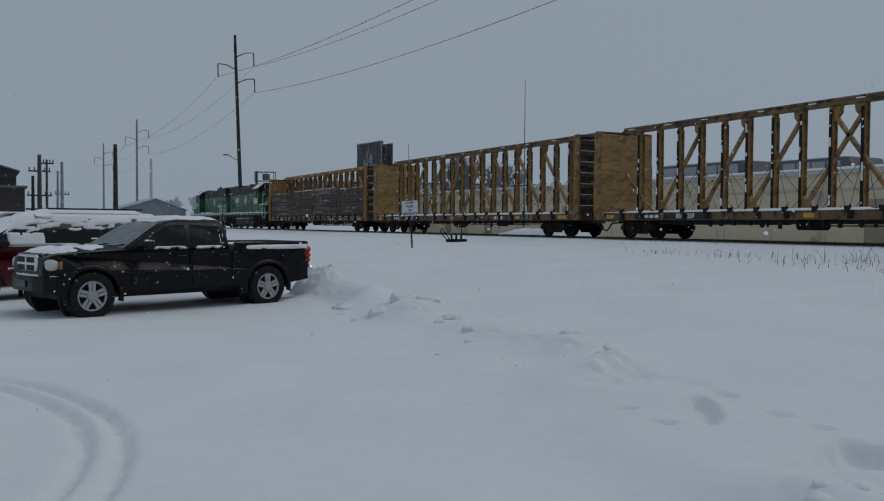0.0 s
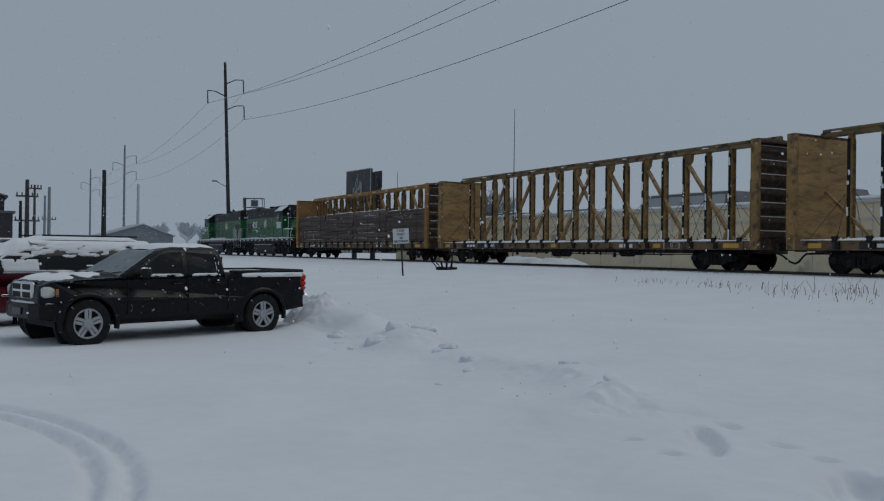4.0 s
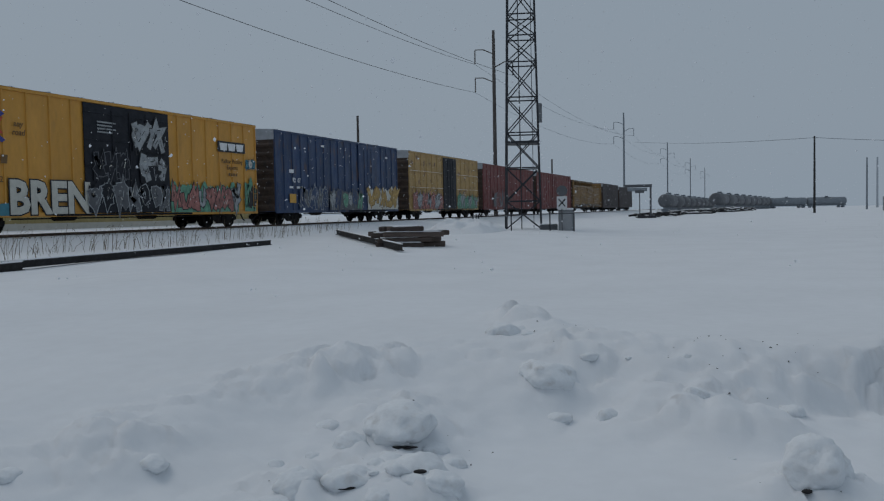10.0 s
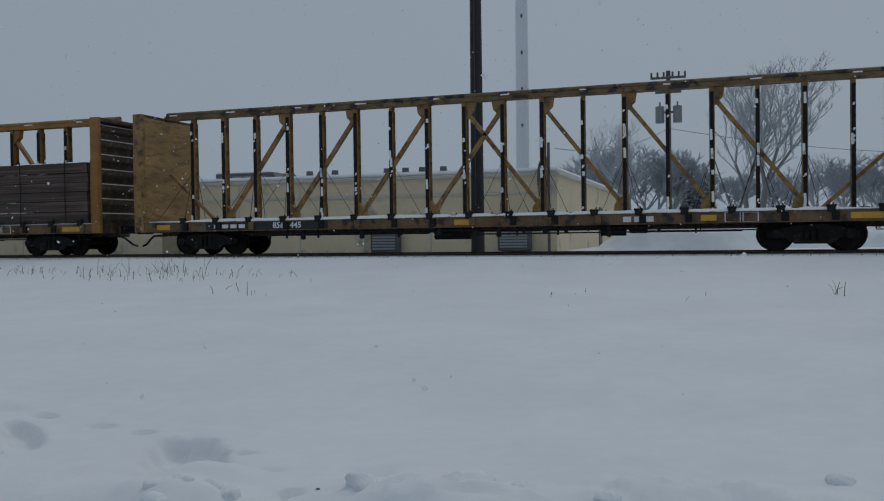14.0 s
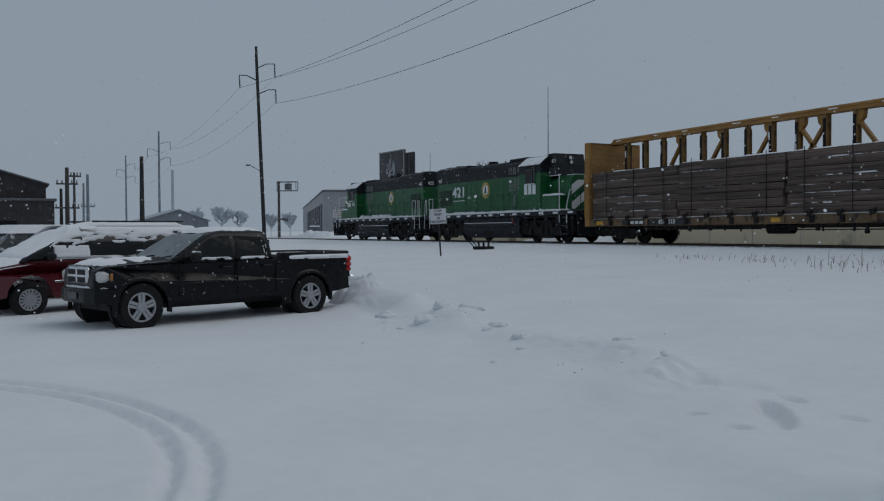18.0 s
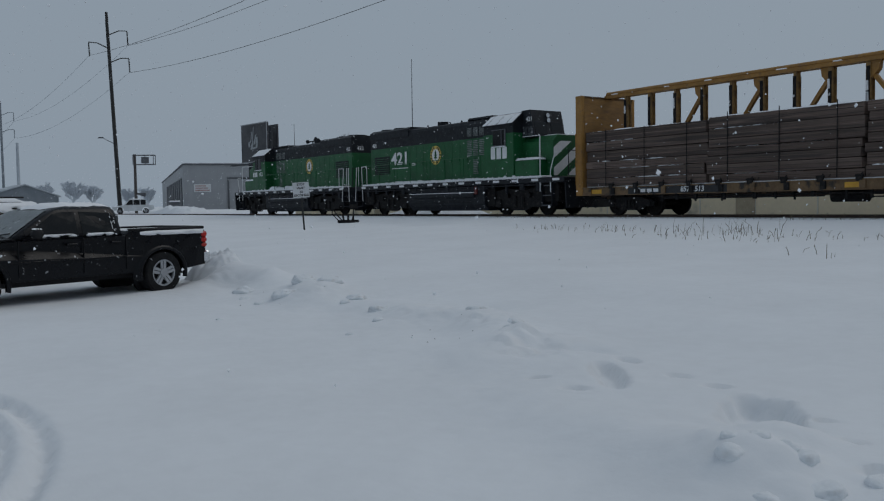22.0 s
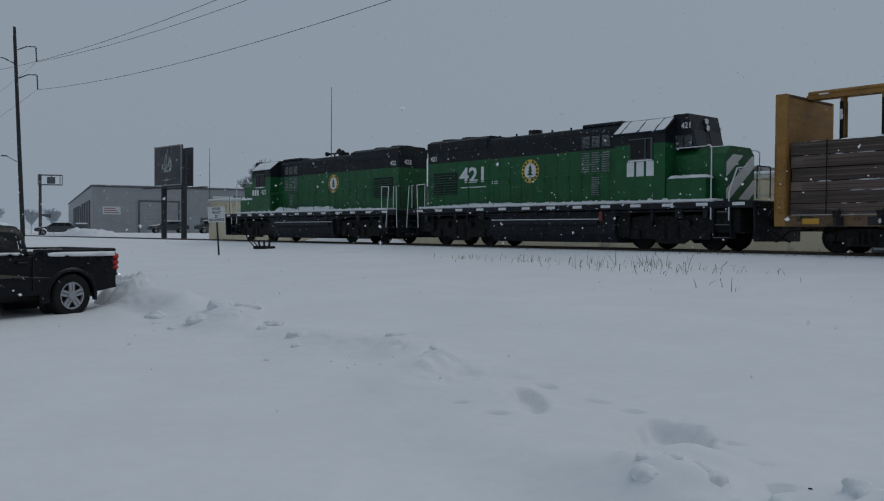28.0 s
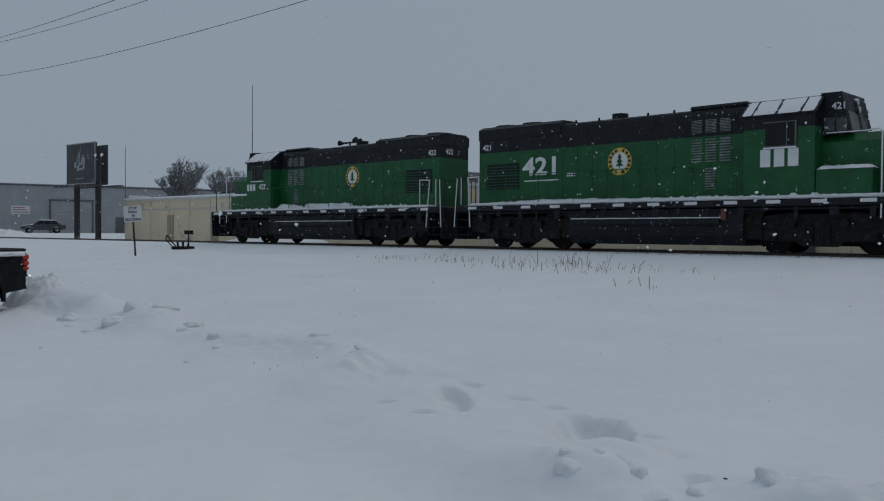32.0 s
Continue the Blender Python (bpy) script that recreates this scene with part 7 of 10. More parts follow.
def plain_car(m, paint, label, name="parked_car", tall=1.45, snow=0.14, windows=False):
    """A car under snow, of which little but its outline shows."""
    t = thing(name, label, "car", m, group="cars on the road" if windows else "parked vehicles")
    outline = [(2.2, 0.4), (2.28, 0.6), (2.15, 0.78), (1.05, 0.92), (-1.7, 0.95), (-2.2, 0.9), (-2.25, 0.5)] + arch(-1.35, 0.4, 0.34) + [(-0.9, 0.32), (0.9, 0.32)] + arch(1.38, 0.4, 0.34)
    bm = bmesh.new()
    body_shell(bm, outline, 0.88)
    body = part("body", bm, paint, t)
    bm = bmesh.new()
    loft(bm, [(1.05, -0.8, 0.9), (1.05, 0.8, 0.9), (-1.75, 0.8, 0.93), (-1.75, -0.8, 0.93)], [(0.3, -0.62, tall), (0.3, 0.62, tall), (-1.2, 0.62, tall), (-1.2, -0.62, tall)])
    cab = part("cabin", bm, paint if windows else SNOWGLASS, t)
    if windows:
        for s in (-1, 1):
            for a, b in ((0.78, 0.02), (-0.06, -0.72), (-0.8, -1.35)):
                bm = bmesh.new()
                k = lambda z: 0.8 - 0.18 * (z - 0.9) / (tall - 0.9)
                z0, z1 = 1.0, tall - 0.1
                q = [(a, z0), (b, z0), (b, z1), (min(a, 0.34), z1)]
                loft(bm, [(px, s * k(pz), pz) for px, pz in q], [(px, s * (k(pz) + 0.012), pz) for px, pz in q])
                part("side_window", bm, CARGLASS, cab)
    bm = bmesh.new()
    loft(bm, [(0.45, -0.68, tall - 0.06), (0.45, 0.68, tall - 0.06), (-1.32, 0.68, tall - 0.06), (-1.32, -0.68, tall - 0.06)], [(0.2, -0.56, tall + snow), (0.2, 0.56, tall + snow), (-1.1, 0.56, tall + snow), (-1.1, -0.56, tall + snow)])
    part("roof_snow", bm, SNOWCAP, cab)
    bm = bmesh.new()
    loft(bm, [(2.15, -0.8, 0.74), (2.15, 0.8, 0.74), (1.0, 0.82, 0.9), (1.0, -0.82, 0.9)], [(2.0, -0.72, 0.8 + snow), (2.0, 0.72, 0.8 + snow), (1.0, 0.74, 0.95 + snow), (1.0, -0.74, 0.95 + snow)])
    part("bonnet_snow", bm, SNOWCAP, body)
    for s in (-1, 1):
        for cx in (-1.35, 1.38):
            road_wheel(t, cx, s * 0.76, 0.32, 0.2, 7, s)
    return t


ROWDIR = -71.8
LEFT = Vector((math.cos(radians(ROWDIR + 90)), math.sin(radians(ROWDIR + 90)), 0))
AHEAD = Vector((math.cos(radians(ROWDIR)), math.sin(radians(ROWDIR)), 0))


def bay(lateral, ahead, base=Vector((-16.23, 3.30, 0))):
    p = base + LEFT * lateral + AHEAD * ahead
    return pose(p.x, p.y, -0.10, 0, 0, ROWDIR)


pickup(bay(0, 0.14))
minivan(bay(-3.75, 0.75))
plain_car(bay(-7.2, 0.9), CARGREY, "grey car hidden under snow in the row", tall=1.62)
plain_car(bay(-10.4, 1.6), CARGREY, "snow-covered silver car in the row", tall=1.55)
plain_car(bay(-14.0, 0.6), CARDARK, "dark car under snow at the end of the row", tall=1.7)
plain_car(bay(-17.5, 2.4), CARDARK, "dark car under snow beyond the row", tall=1.75)


# ---- the transmission line along the track ----
LINE_Y = 29.0


def big_pole(x, top, r, mat, label, lamp=False):
    z0 = ground_z(x, LINE_Y) - 0.3
    p = thing("utility_pole", label, "utility pole", pose(x, LINE_Y + (0.75 if lamp else 0), 0, 2.0 if lamp else 0), group="poles of the transmission line")
    bm = bmesh.new()
    tube(bm, (0, 0, z0), (0, 0, top), r, r * 0.62, n=14)
    part("pole", bm, mat, p, smooth=False)
    for s, z in ((1, top - 2.7), (-1, top - 4.3), (1, top - 6.0)):
        bm = bmesh.new()
        tube(bm, (0, s * 0.1, z), (0, s * 1.3, z + 0.55), 0.07, n=6)
        tube(bm, (0, s * 1.3, z + 0.55), (0, s * 2.3, z + 0.6), 0.06, n=6)
        a = part("crossarm", bm, mat, p)
        bm = bmesh.new()
        for k in range(8):
            tube(bm, (0, s * 2.3, z + 0.5 - 0.2 * k), (0, s * 2.3, z + 0.36 - 0.2 * k), 0.09, n=7)
        tube(bm, (0, s * 2.3, z + 0.6), (0, s * 2.3, z - 1.1), 0.025, n=5)
        part("insulator", bm, mat, a)
    bm = bmesh.new()
    tube(bm, (0.0, -r * 0.95, z0 + 2), (0.0, -r * 0.7, top - 1), 0.02, n=5)
    part("ground_wire", bm, WIRE, p)
    if lamp:
        bm = bmesh.new()
        tube(bm, (0, -0.2, 9.2), (0.4, -1.6, 9.9), 0.04, n=6)
        a = part("lamp_arm", bm, GREYDARK, p)
        bm = bmesh.new()
        chamfer(bm, 0.25, 0.6, -2.1, -1.5, 9.82, 9.98, 0.03)
        part("lamp_head", bm, GREYDARK, a)
    return p


BIG = [(-244, 21.7), (-188.8, 22.4), (-109.8, 25.0), (-8.1, 23.05), (99.0, 22.8), (205.0, 24.0), (310.0, 24.5), (420.0, 25.0), (540.0, 25.5)]
# poles past 150 m take a grey lightened as if by haze
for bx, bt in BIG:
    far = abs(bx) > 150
    big_pole(bx, bt, 0.26 if not -20 < bx < 0 else 0.235, HAZEGREY if far else (POLEDARK if -120 < bx < 0 else POLEWOOD), "tall wooden transmission pole with three bent arms" + (" and a street lamp" if bx == -109.8 else ""), lamp=bx == -109.8)


def wire(a, b, sag, r=0.02, mat=WIRE, label="overhead power cable sagging between poles", n=20):
    bm = bmesh.new()
    pts = [Vector(a).lerp(Vector(b), i / n) - Vector((0, 0, sag * 4 * (i / n) * (1 - i / n))) for i in range(n + 1)]
    side = (Vector(b) - Vector(a)).cross(Vector((0, 0, 1))).normalized() * r
    up = Vector((0, 0, r))
    rings = [[bm.verts.new(p + o) for o in (side, up, -side, -up)] for p in pts]
    for p, q in zip(rings, rings[1:]):
        for i in range(4):
            bm.faces.new((p[i], p[(i + 1) % 4], q[(i + 1) % 4], q[i]))
    solo("power_cable", bm, mat, label, "cable", group="overhead cables")


# far spans carry the same painted haze
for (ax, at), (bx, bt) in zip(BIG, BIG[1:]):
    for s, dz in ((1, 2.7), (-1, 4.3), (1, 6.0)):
        wire((ax, LINE_Y + s * 2.3, at - dz - 1.1), (bx, LINE_Y + s * 2.3, bt - dz - 1.1), 1.75, 0.022, HAZEGREY if abs(ax) > 150 or abs(bx) > 150 else WIRE)


def plain_pole(x, y, top, r, mat, label, arms=(), lean=0.0, z0=None):
    p = thing("pole", label, "utility pole", pose(x, y, 0), group="plain poles")
    base = ground_z(x, y) - 0.3 if z0 is None else z0
    bm = bmesh.new()
    tube(bm, (0, 0, base), (lean, 0, top), r, r * 0.7, n=10)
    part("pole", bm, mat, p)
    for z, w in arms:
        bm = bmesh.new()
        bar(bm, (lean * 0.9, -w, z), (lean * 0.9, w, z), 0.1, 0.12)
        a = part("crossarm", bm, mat, p)
        for k in (-0.9, -0.45, 0.45, 0.9):
            bm = bmesh.new()
            tube(bm, (lean * 0.9, k * w, z + 0.06), (lean * 0.9, k * w, z + 0.3), 0.05, n=6)
            part("insulator", bm, mat, a)
    return p


# ---- buildings across the track ----
def tan_building():
    b = thing("industrial_building", "long low tan factory with pale roof edge and rooftop units", "building")
    x0, x1, y0, y1, top = -70.0, -6.25, 34.0, 54.0, 3.75
    bm = bmesh.new()
    quadbox(bm, x0, x1, y0, y1, 0.2, top)
    wall = part("wall", bm, TANBRICK, b)
    bm = bmesh.new()
    chamfer(bm, x0 - 0.1, x1 + 0.12, y0 - 0.12, y1 + 0.1, top, top + 0.14, 0.03)
    part("roof_edge", bm, TANTRIM, b, "pale metal roof edge")
    bm = bmesh.new()
    chamfer(bm, x0 - 0.06, x1 + 0.08, y0 - 0.09, y1, top + 0.14, top + 0.32, 0.07)
    part("roof_snow", bm, SNOWCAP, b, "snow on the flat roof")
    bm = bmesh.new()
    chamfer(bm, x0, x1 + 0.03, y0 - 0.06, y0 + 0.02, top - 0.72, top - 0.62, 0.01)
    part("band", bm, TANTRIM, wall)
    for i in range(21):
        px = x0 + 1.5 + 3.0 * i
        bm = bmesh.new()
        chamfer(bm, px - 0.03, px + 0.03, y0 - 0.03, y0, 0.5, top - 0.02, 0.008)
        part("wall_joint", bm, TANTRIM, wall)
    for px, w, z0, z1 in ((-13.4, 1.2, 0.75, 1.7), (-7.9, 1.3, 0.8, 1.7)):
        bm = bmesh.new()
        chamfer(bm, px - w / 2, px + w / 2, y0 - 0.5, y0 - 0.02, z0, z1, 0.03)
        u = part("wall_unit", bm, GREYDARK, b, "grey louvred wall unit")
        for k in range(6):
            bm = bmesh.new()
            zz = z0 + 0.12 + k * (z1 - z0 - 0.24) / 6
            chamfer(bm, px - w / 2 + 0.1, px + w / 2 - 0.1, y0 - 0.54, y0 - 0.5, zz, zz + 0.07, 0.01)
            part("slat", bm, GREYWALL, u)
    for px in (-24.0, -46.0, -55.9, -62.3):
        bm = bmesh.new()
        chamfer(bm, px - 0.5, px + 0.5, y0 - 0.06, y0 + 0.02, 0.6, 2.6, 0.015)
        part("door", bm, TANDOOR, b, "tan service door")
    # rooftop units
    for px, w, d, h in ((-30.5, 4.2, 2.6, 0.75), (-38.5, 7.0, 2.8, 0.95), (-49.5, 3.4, 2.0, 0.35), (-22.6, 3.2, 2.4, 0.5), (-58, 3.0, 2.4, 0.4)):
        bm = bmesh.new()
        prism(bm, [(px - w / 2, top + 0.1), (px + w / 2 + 0.5, top + 0.1), (px + w / 2, top + 0.35 + h), (px - w / 2, top + 0.35 + h)], y0 + 4, y0 + 4 + d)
        u = part("rooftop_unit", bm, GREYDARK, b, "dark rooftop ventilation unit")
        bm = bmesh.new()
        chamfer(bm, px - w / 2 + 0.05, px + w / 2 - 0.05, y0 + 4.05, y0 + 3.95 + d, top + 0.35 + h, top + 0.42 + h, 0.02)
        part("unit_snow", bm, SNOWCAP, u)
        for k in range(4):
            bm = bmesh.new()
            a = px - w / 2 + 0.3 + k * (w - 0.6) / 4
            quadbox(bm, a, a + (w - 0.6) / 4 - 0.12, y0 + 3.97, y0 + 4.0, top + 0.5, top + 0.2 + h)
            part("grille", bm, GREYWALL, u)
    for px in (-14.6, -13.7, -12.9, -11.9, -18.5, -17.2):
        bm = bmesh.new()
        tube(bm, (px, y0 + 3, top + 0.1), (px, y0 + 3, top + 0.55), 0.09, n=8)
        tube(bm, (px, y0 + 3, top + 0.55), (px, y0 + 3, top + 0.75), 0.17, 0.15, n=10)
        part("roof_vent", bm, GREYDARK, b)
    bm = bmesh.new()
    for a in range(9):
        tube(bm, (-40.0 + 0.5 * a, y0 + 7, top + 0.2), (-40.0 + 0.5 * a, y0 + 7, top + 1.1), 0.02, n=4)
    tube(bm, (-40, y0 + 7, top + 1.1), (-36, y0 + 7, top + 1.1), 0.02, n=4)
    part("roof_rail", bm, GREYDARK, b)
    # end wall details
    bm = bmesh.new()
    chamfer(bm, x1 - 0.02, x1 + 0.05, y0 + 12, y0 + 13, 0.7, 2.8, 0.01)
    part("end_door", bm, GREYDARK, b)


def meter_rack():
    t = thing("service_mast", "dark service mast with coiled cables by the factory's end", "mast", pose(-6.6, 33.6, 0))
    bm = bmesh.new()
    tube(bm, (0.1, 0, 0.4), (0.1, 0, 5.0), 0.06, n=8)
    part("mast", bm, GREYDARK, t)
    for k in range(4):
        bm = bmesh.new()
        n = 12
        for i in range(n):
            a, c = 2 * math.pi * i / n, 2 * math.pi * (i + 1) / n
            tube(bm, (-0.18 + 0.14 * math.cos(a) + 0.04 * k, -0.1, 3.6 + 0.7 * math.sin(a) + 0.1 * k), (-0.18 + 0.14 * math.cos(c) + 0.04 * k, -0.1, 3.6 + 0.7 * math.sin(c) + 0.1 * k), 0.02, n=4)
        part("cable_coil", bm, GREYDARK, t)


def olive_building():
    b = thing("metal_building", "olive sheet-metal hall with a low gable and blank white signs", "building")
    x0, x1, y0, y1, eave, peak = 14.1, 78.0, 46.0, 76.0, 6.95, 8.2
    bm = bmesh.new()
    prism(bm, [(y0, 0.2), (y1, 0.2), (y1, eave), ((y0 + y1) / 2, peak), (y0, eave)], x0, x1, "x")
    wall = part("wall", bm, OLIVE, b)
    rib = bmesh.new()
    chamfer(rib, -0.035, 0.035, -0.03, 0.0, 0.4, eave - 0.05, 0.01)
    rib_me = mesh_of("wall_rib", rib, OLIVE)
    for i in range(104):
        part("wall_rib", rib_me, None, wall, at=(x0 + 0.3 + 0.61 * i, y0, 0))
    for i in range(48):
        r = part("wall_rib", rib_me, None, wall)
        r.matrix_local = pose(x0, y0 + 0.3 + 0.61 * i, 0, 0, 0, -90)
    bm = bmesh.new()
    for a, c in (((y0 - 0.25, eave + 0.02), ((y0 + y1) / 2, peak + 0.04)), (((y0 + y1) / 2, peak + 0.04), (y1 + 0.25, eave + 0.02))):
        prism(bm, [a, c, (c[0], c[1] + 0.12), (a[0], a[1] + 0.12)], x0 - 0.25, x1 + 0.25, "x")
    part("roof", bm, SNOWCAP, b, "snow-covered low gable roof")
    bm = bmesh.new()
    chamfer(bm, x0 - 0.2, x1 + 0.2, y0 - 0.3, y0 - 0.22, eave - 0.16, eave + 0.1, 0.02)
    part("gutter", bm, SILL, b)
    bm = bmesh.new()
    chamfer(bm, x0 - 0.07, x0 + 0.07, y0 - 0.07, y0 + 0.07, 0.4, eave - 0.1, 0.01)
    part("corner_trim", bm, PAINTWHITE, b)
    bm = bmesh.new()
    quadbox(bm, x0, x1, y0 - 0.5, y0 - 0.05, 0.3, 1.3)
    part("concrete_foot", bm, TANTRIM, b, "pale concrete foot wall")
    for px, w, z0, z1 in ((15.5, 2.6, 5.75, 6.55), (15.15, 1.9, 5.1, 5.7)):
        bm = bmesh.new()
        chamfer(bm, px - w / 2, px + w / 2, y0 - 0.12, y0 - 0.05, z0, z1, 0.01)
        s = part("wall_sign", bm, SIGNWHITE, b, "faded white wall sign")
        bm = bmesh.new()
        quadbox(bm, px - w * 0.38, px + w * 0.3, y0 - 0.126, y0 - 0.12, z0 + 0.12, z0 + 0.2)
        part("print_bar", bm, GREYWALL if w > 3 else BLUEMARK, s)
    for z0, z1, m in ((4.9, 6.5, SIGNWHITE),):
        bm = bmesh.new()
        chamfer(bm, x0 - 0.1, x0 - 0.04, y0 + 0.3, y0 + 3.0, z0, z1, 0.01)
        s = part("wall_sign", bm, m, b, "white end-wall sign with a blue corner")
        bm = bmesh.new()
        quadbox(bm, x0 - 0.106, x0 - 0.1, y0 + 0.5, y0 + 1.8, z0 + 0.1, z0 + 0.6)
        part("blue_patch", bm, BLUEMARK, s)
    bm = bmesh.new()
    quadbox(bm, 19.5, 20.6, y0 - 0.08, y0, 1.3, 3.5)
    part("door", bm, GREYWALL, b, "grey side door")
    bm = bmesh.new()
    chamfer(bm, 16.5, 18.6, y0 - 1.6, y0 - 0.6, 0.6, 1.5, 0.05)
    part("equipment_box", bm, GREYDARK, b, "snowy dark equipment beside the wall")


def stack():
    bm = bmesh.new()
    tube(bm, (0, 0, 0), (0, 0, 62), 0.95, 0.75, n=24)
    s = thing("chimney_stack", "tall pale chimney stack fading into the snowfall", "chimney", pose(-26.4, 118, 0))
    part("shaft", bm, STONEPIPE, s, smooth=True)
    for k in range(6):
        bm = bmesh.new()
        chamfer(bm, 0.05, 0.3, -0.93 + 0.003 * k, -0.8, 16 + 5 * k, 16.5 + 5 * k, 0.03)
        part("opening", bm, GREYDARK, s)


def transformer_pole():
    p = thing("transformer_pole", "wooden pole with crossarms and two grey transformers", "utility pole", pose(-2.9, 50, 0))
    bm = bmesh.new()
    tube(bm, (0, 0, 0), (0, 0, 10.4), 0.17, 0.12, n=10)
    part("pole", bm, FARPOLE, p)
    for z, w in ((10.0, 0.95), (9.2, 0.7)):
        bm = bmesh.new()
        bar(bm, (-w, -0.15, z), (w, -0.15, z), 0.1, 0.12)
        a = part("crossarm", bm, FARPOLE, p)
        for k in (-0.95, -0.6, -0.25, 0.25, 0.6, 0.95):
            bm = bmesh.new()
            tube(bm, (k * w, -0.15, z + 0.06), (k * w, -0.15, z + 0.32), 0.055, n=6)
            part("insulator", bm, FARPOLE, a)
    for s in (-0.45, 0.5):
        bm = bmesh.new()
        tube(bm, (s, -0.25, 7.5), (s, -0.25, 8.4), 0.24, n=12)
        tube(bm, (s, -0.25, 8.4), (s, -0.25, 8.65), 0.05, n=6)
        part("transformer", bm, DARKCAN, p, "grey transformer can")
    bm = bmesh.new()
    bar(bm, (-0.5, -0.1, 8.1), (0.6, -0.1, 8.1), 0.08, 0.1)
    part("bracket", bm, FARPOLE, p)


tan_building()
meter_rack()
olive_building()
stack()
transformer_pole()


# ---- bare trees ----
def bare_tree(x, y, height, spread, seed, mat_trunk, mat_twig, label, forks=3, depth=5, lean=0.0, thin=0.0):
    t = thing("bare_tree", label, "tree", pose(x, y, ground_z(x, y) - 0.2), group="bare trees")
    rng = random.Random(seed)
    limbs, twigs = bmesh.new(), bmesh.new()

    def grow(p, d, length, r, level):
        q = p + d * length
        target = limbs if level < 2 else twigs
        mid = p.lerp(q, 0.5) + Vector((rng.uniform(-1, 1), rng.uniform(-1, 1), 0)) * length * 0.06
        r = max(r, thin)
        n = 7 if level < 2 else 4 if level < 4 else 3
        tube(target, p, mid, r, r * 0.82, n=n, caps=False)
        tube(target, mid, q, r * 0.82, r * 0.62, n=n, caps=False)
        if level >= depth:
            return
        count = forks if level < 2 else rng.choice((2, 3, 3))
        for k in range(count):
            a = rng.uniform(0, 2 * math.pi)
            side = Vector((math.cos(a), math.sin(a), 0))
            nd = (d * rng.uniform(0.55, 0.95) + side * spread * rng.uniform(0.45, 1.0) + Vector((0, 0, 0.22))).normalized()
            grow(q if k else q, nd, length * rng.uniform(0.6, 0.8), r * rng.uniform(0.45, 0.62), level + 1)
        if level >= 1:
            for _ in range(2):
                a = rng.uniform(0, 2 * math.pi)
                nd = (d * 0.5 + Vector((math.cos(a), math.sin(a), 0.3)) * spread).normalized()
                grow(p.lerp(q, rng.uniform(0.3, 0.8)), nd, length * 0.5, r * 0.35, level + 2 if level + 2 <= depth else depth)

    grow(Vector((0, 0, 0)), Vector((lean, 0, 1)).normalized(), height * 0.3, height * 0.022, 0)
    part("trunk", limbs, mat_trunk, t, "bare trunk and limbs")
    part("crown", twigs, mat_twig, t, "leafless twigs")
    return t


def conifer(x, y, height, seed, label="haze-grey conifer dusted with snow"):
    t = thing("conifer", label, "tree", pose(x, y, ground_z(x, y) - 0.1), group="conifers")
    rng = random.Random(seed)
    bm = bmesh.new()
    tube(bm, (0, 0, 0), (0, 0, height), 0.14, 0.02, n=7)
    part("trunk", bm, BARK, t)
    bm = bmesh.new()
    n = int(height * 60)
    for i in range(n):
        k = i / n
        z = height * (0.08 + 0.9 * k)
        reach = height * 0.36 * (1 - k) * rng.uniform(0.6, 1.1) + 0.08
        a = rng.uniform(0, 2 * math.pi)
        d = Vector((math.cos(a), math.sin(a), -0.25))
        s = Vector((-math.sin(a), math.cos(a), 0)) * reach * 0.28
        p = Vector((0, 0, z))
        q = p + d * reach
        vs = [bm.verts.new(v) for v in (p + Vector((0, 0, 0.1)), p + d * reach * 0.5 + s, q, p + d * reach * 0.5 - s, p + d * reach * 0.55 + Vector((0, 0, -0.18)))]
        bm.faces.new((vs[0], vs[1], vs[2]))
        bm.faces.new((vs[0], vs[2], vs[3]))
        bm.faces.new((vs[1], vs[4], vs[2]))
        bm.faces.new((vs[4], vs[3], vs[2]))
    part("crown", bm, CONIFER, t, "drooping needle boughs")


# trees behind the track have haze painted into trunk and twig colours
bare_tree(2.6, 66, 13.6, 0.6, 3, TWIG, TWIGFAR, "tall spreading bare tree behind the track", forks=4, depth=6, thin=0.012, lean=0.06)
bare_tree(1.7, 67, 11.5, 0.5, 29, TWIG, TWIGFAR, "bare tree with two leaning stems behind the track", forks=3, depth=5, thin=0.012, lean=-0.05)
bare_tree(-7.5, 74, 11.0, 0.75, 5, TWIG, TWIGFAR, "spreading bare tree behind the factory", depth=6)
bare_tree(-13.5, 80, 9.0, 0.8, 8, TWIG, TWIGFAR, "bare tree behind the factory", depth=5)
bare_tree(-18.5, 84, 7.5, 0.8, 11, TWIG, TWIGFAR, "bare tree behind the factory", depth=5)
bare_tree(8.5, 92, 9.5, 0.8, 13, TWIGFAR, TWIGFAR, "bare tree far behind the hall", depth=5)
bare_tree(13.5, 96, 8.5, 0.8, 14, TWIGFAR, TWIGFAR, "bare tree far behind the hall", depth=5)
bare_tree(-73, 41, 7.6, 0.62, 17, TWIG, TWIG, "round bare tree beyond the engines", forks=5, depth=6, thin=0.018)
bare_tree(-68, 43.5, 6.8, 0.62, 19, TWIG, TWIG, "small bare tree beyond the engines", forks=5, depth=6, thin=0.018)
bare_tree(44.95, -10.9, 7.6, 1.0, 26, BARK, BARK, "bare tree with long hanging twigs over the timber pile", forks=4, depth=6, thin=0.007)
for i, (cx, cy, ch) in enumerate(((-2.7, 80, 6.4), (-1.5, 80, 5.8))):
    conifer(cx, cy, ch, 40 + i)


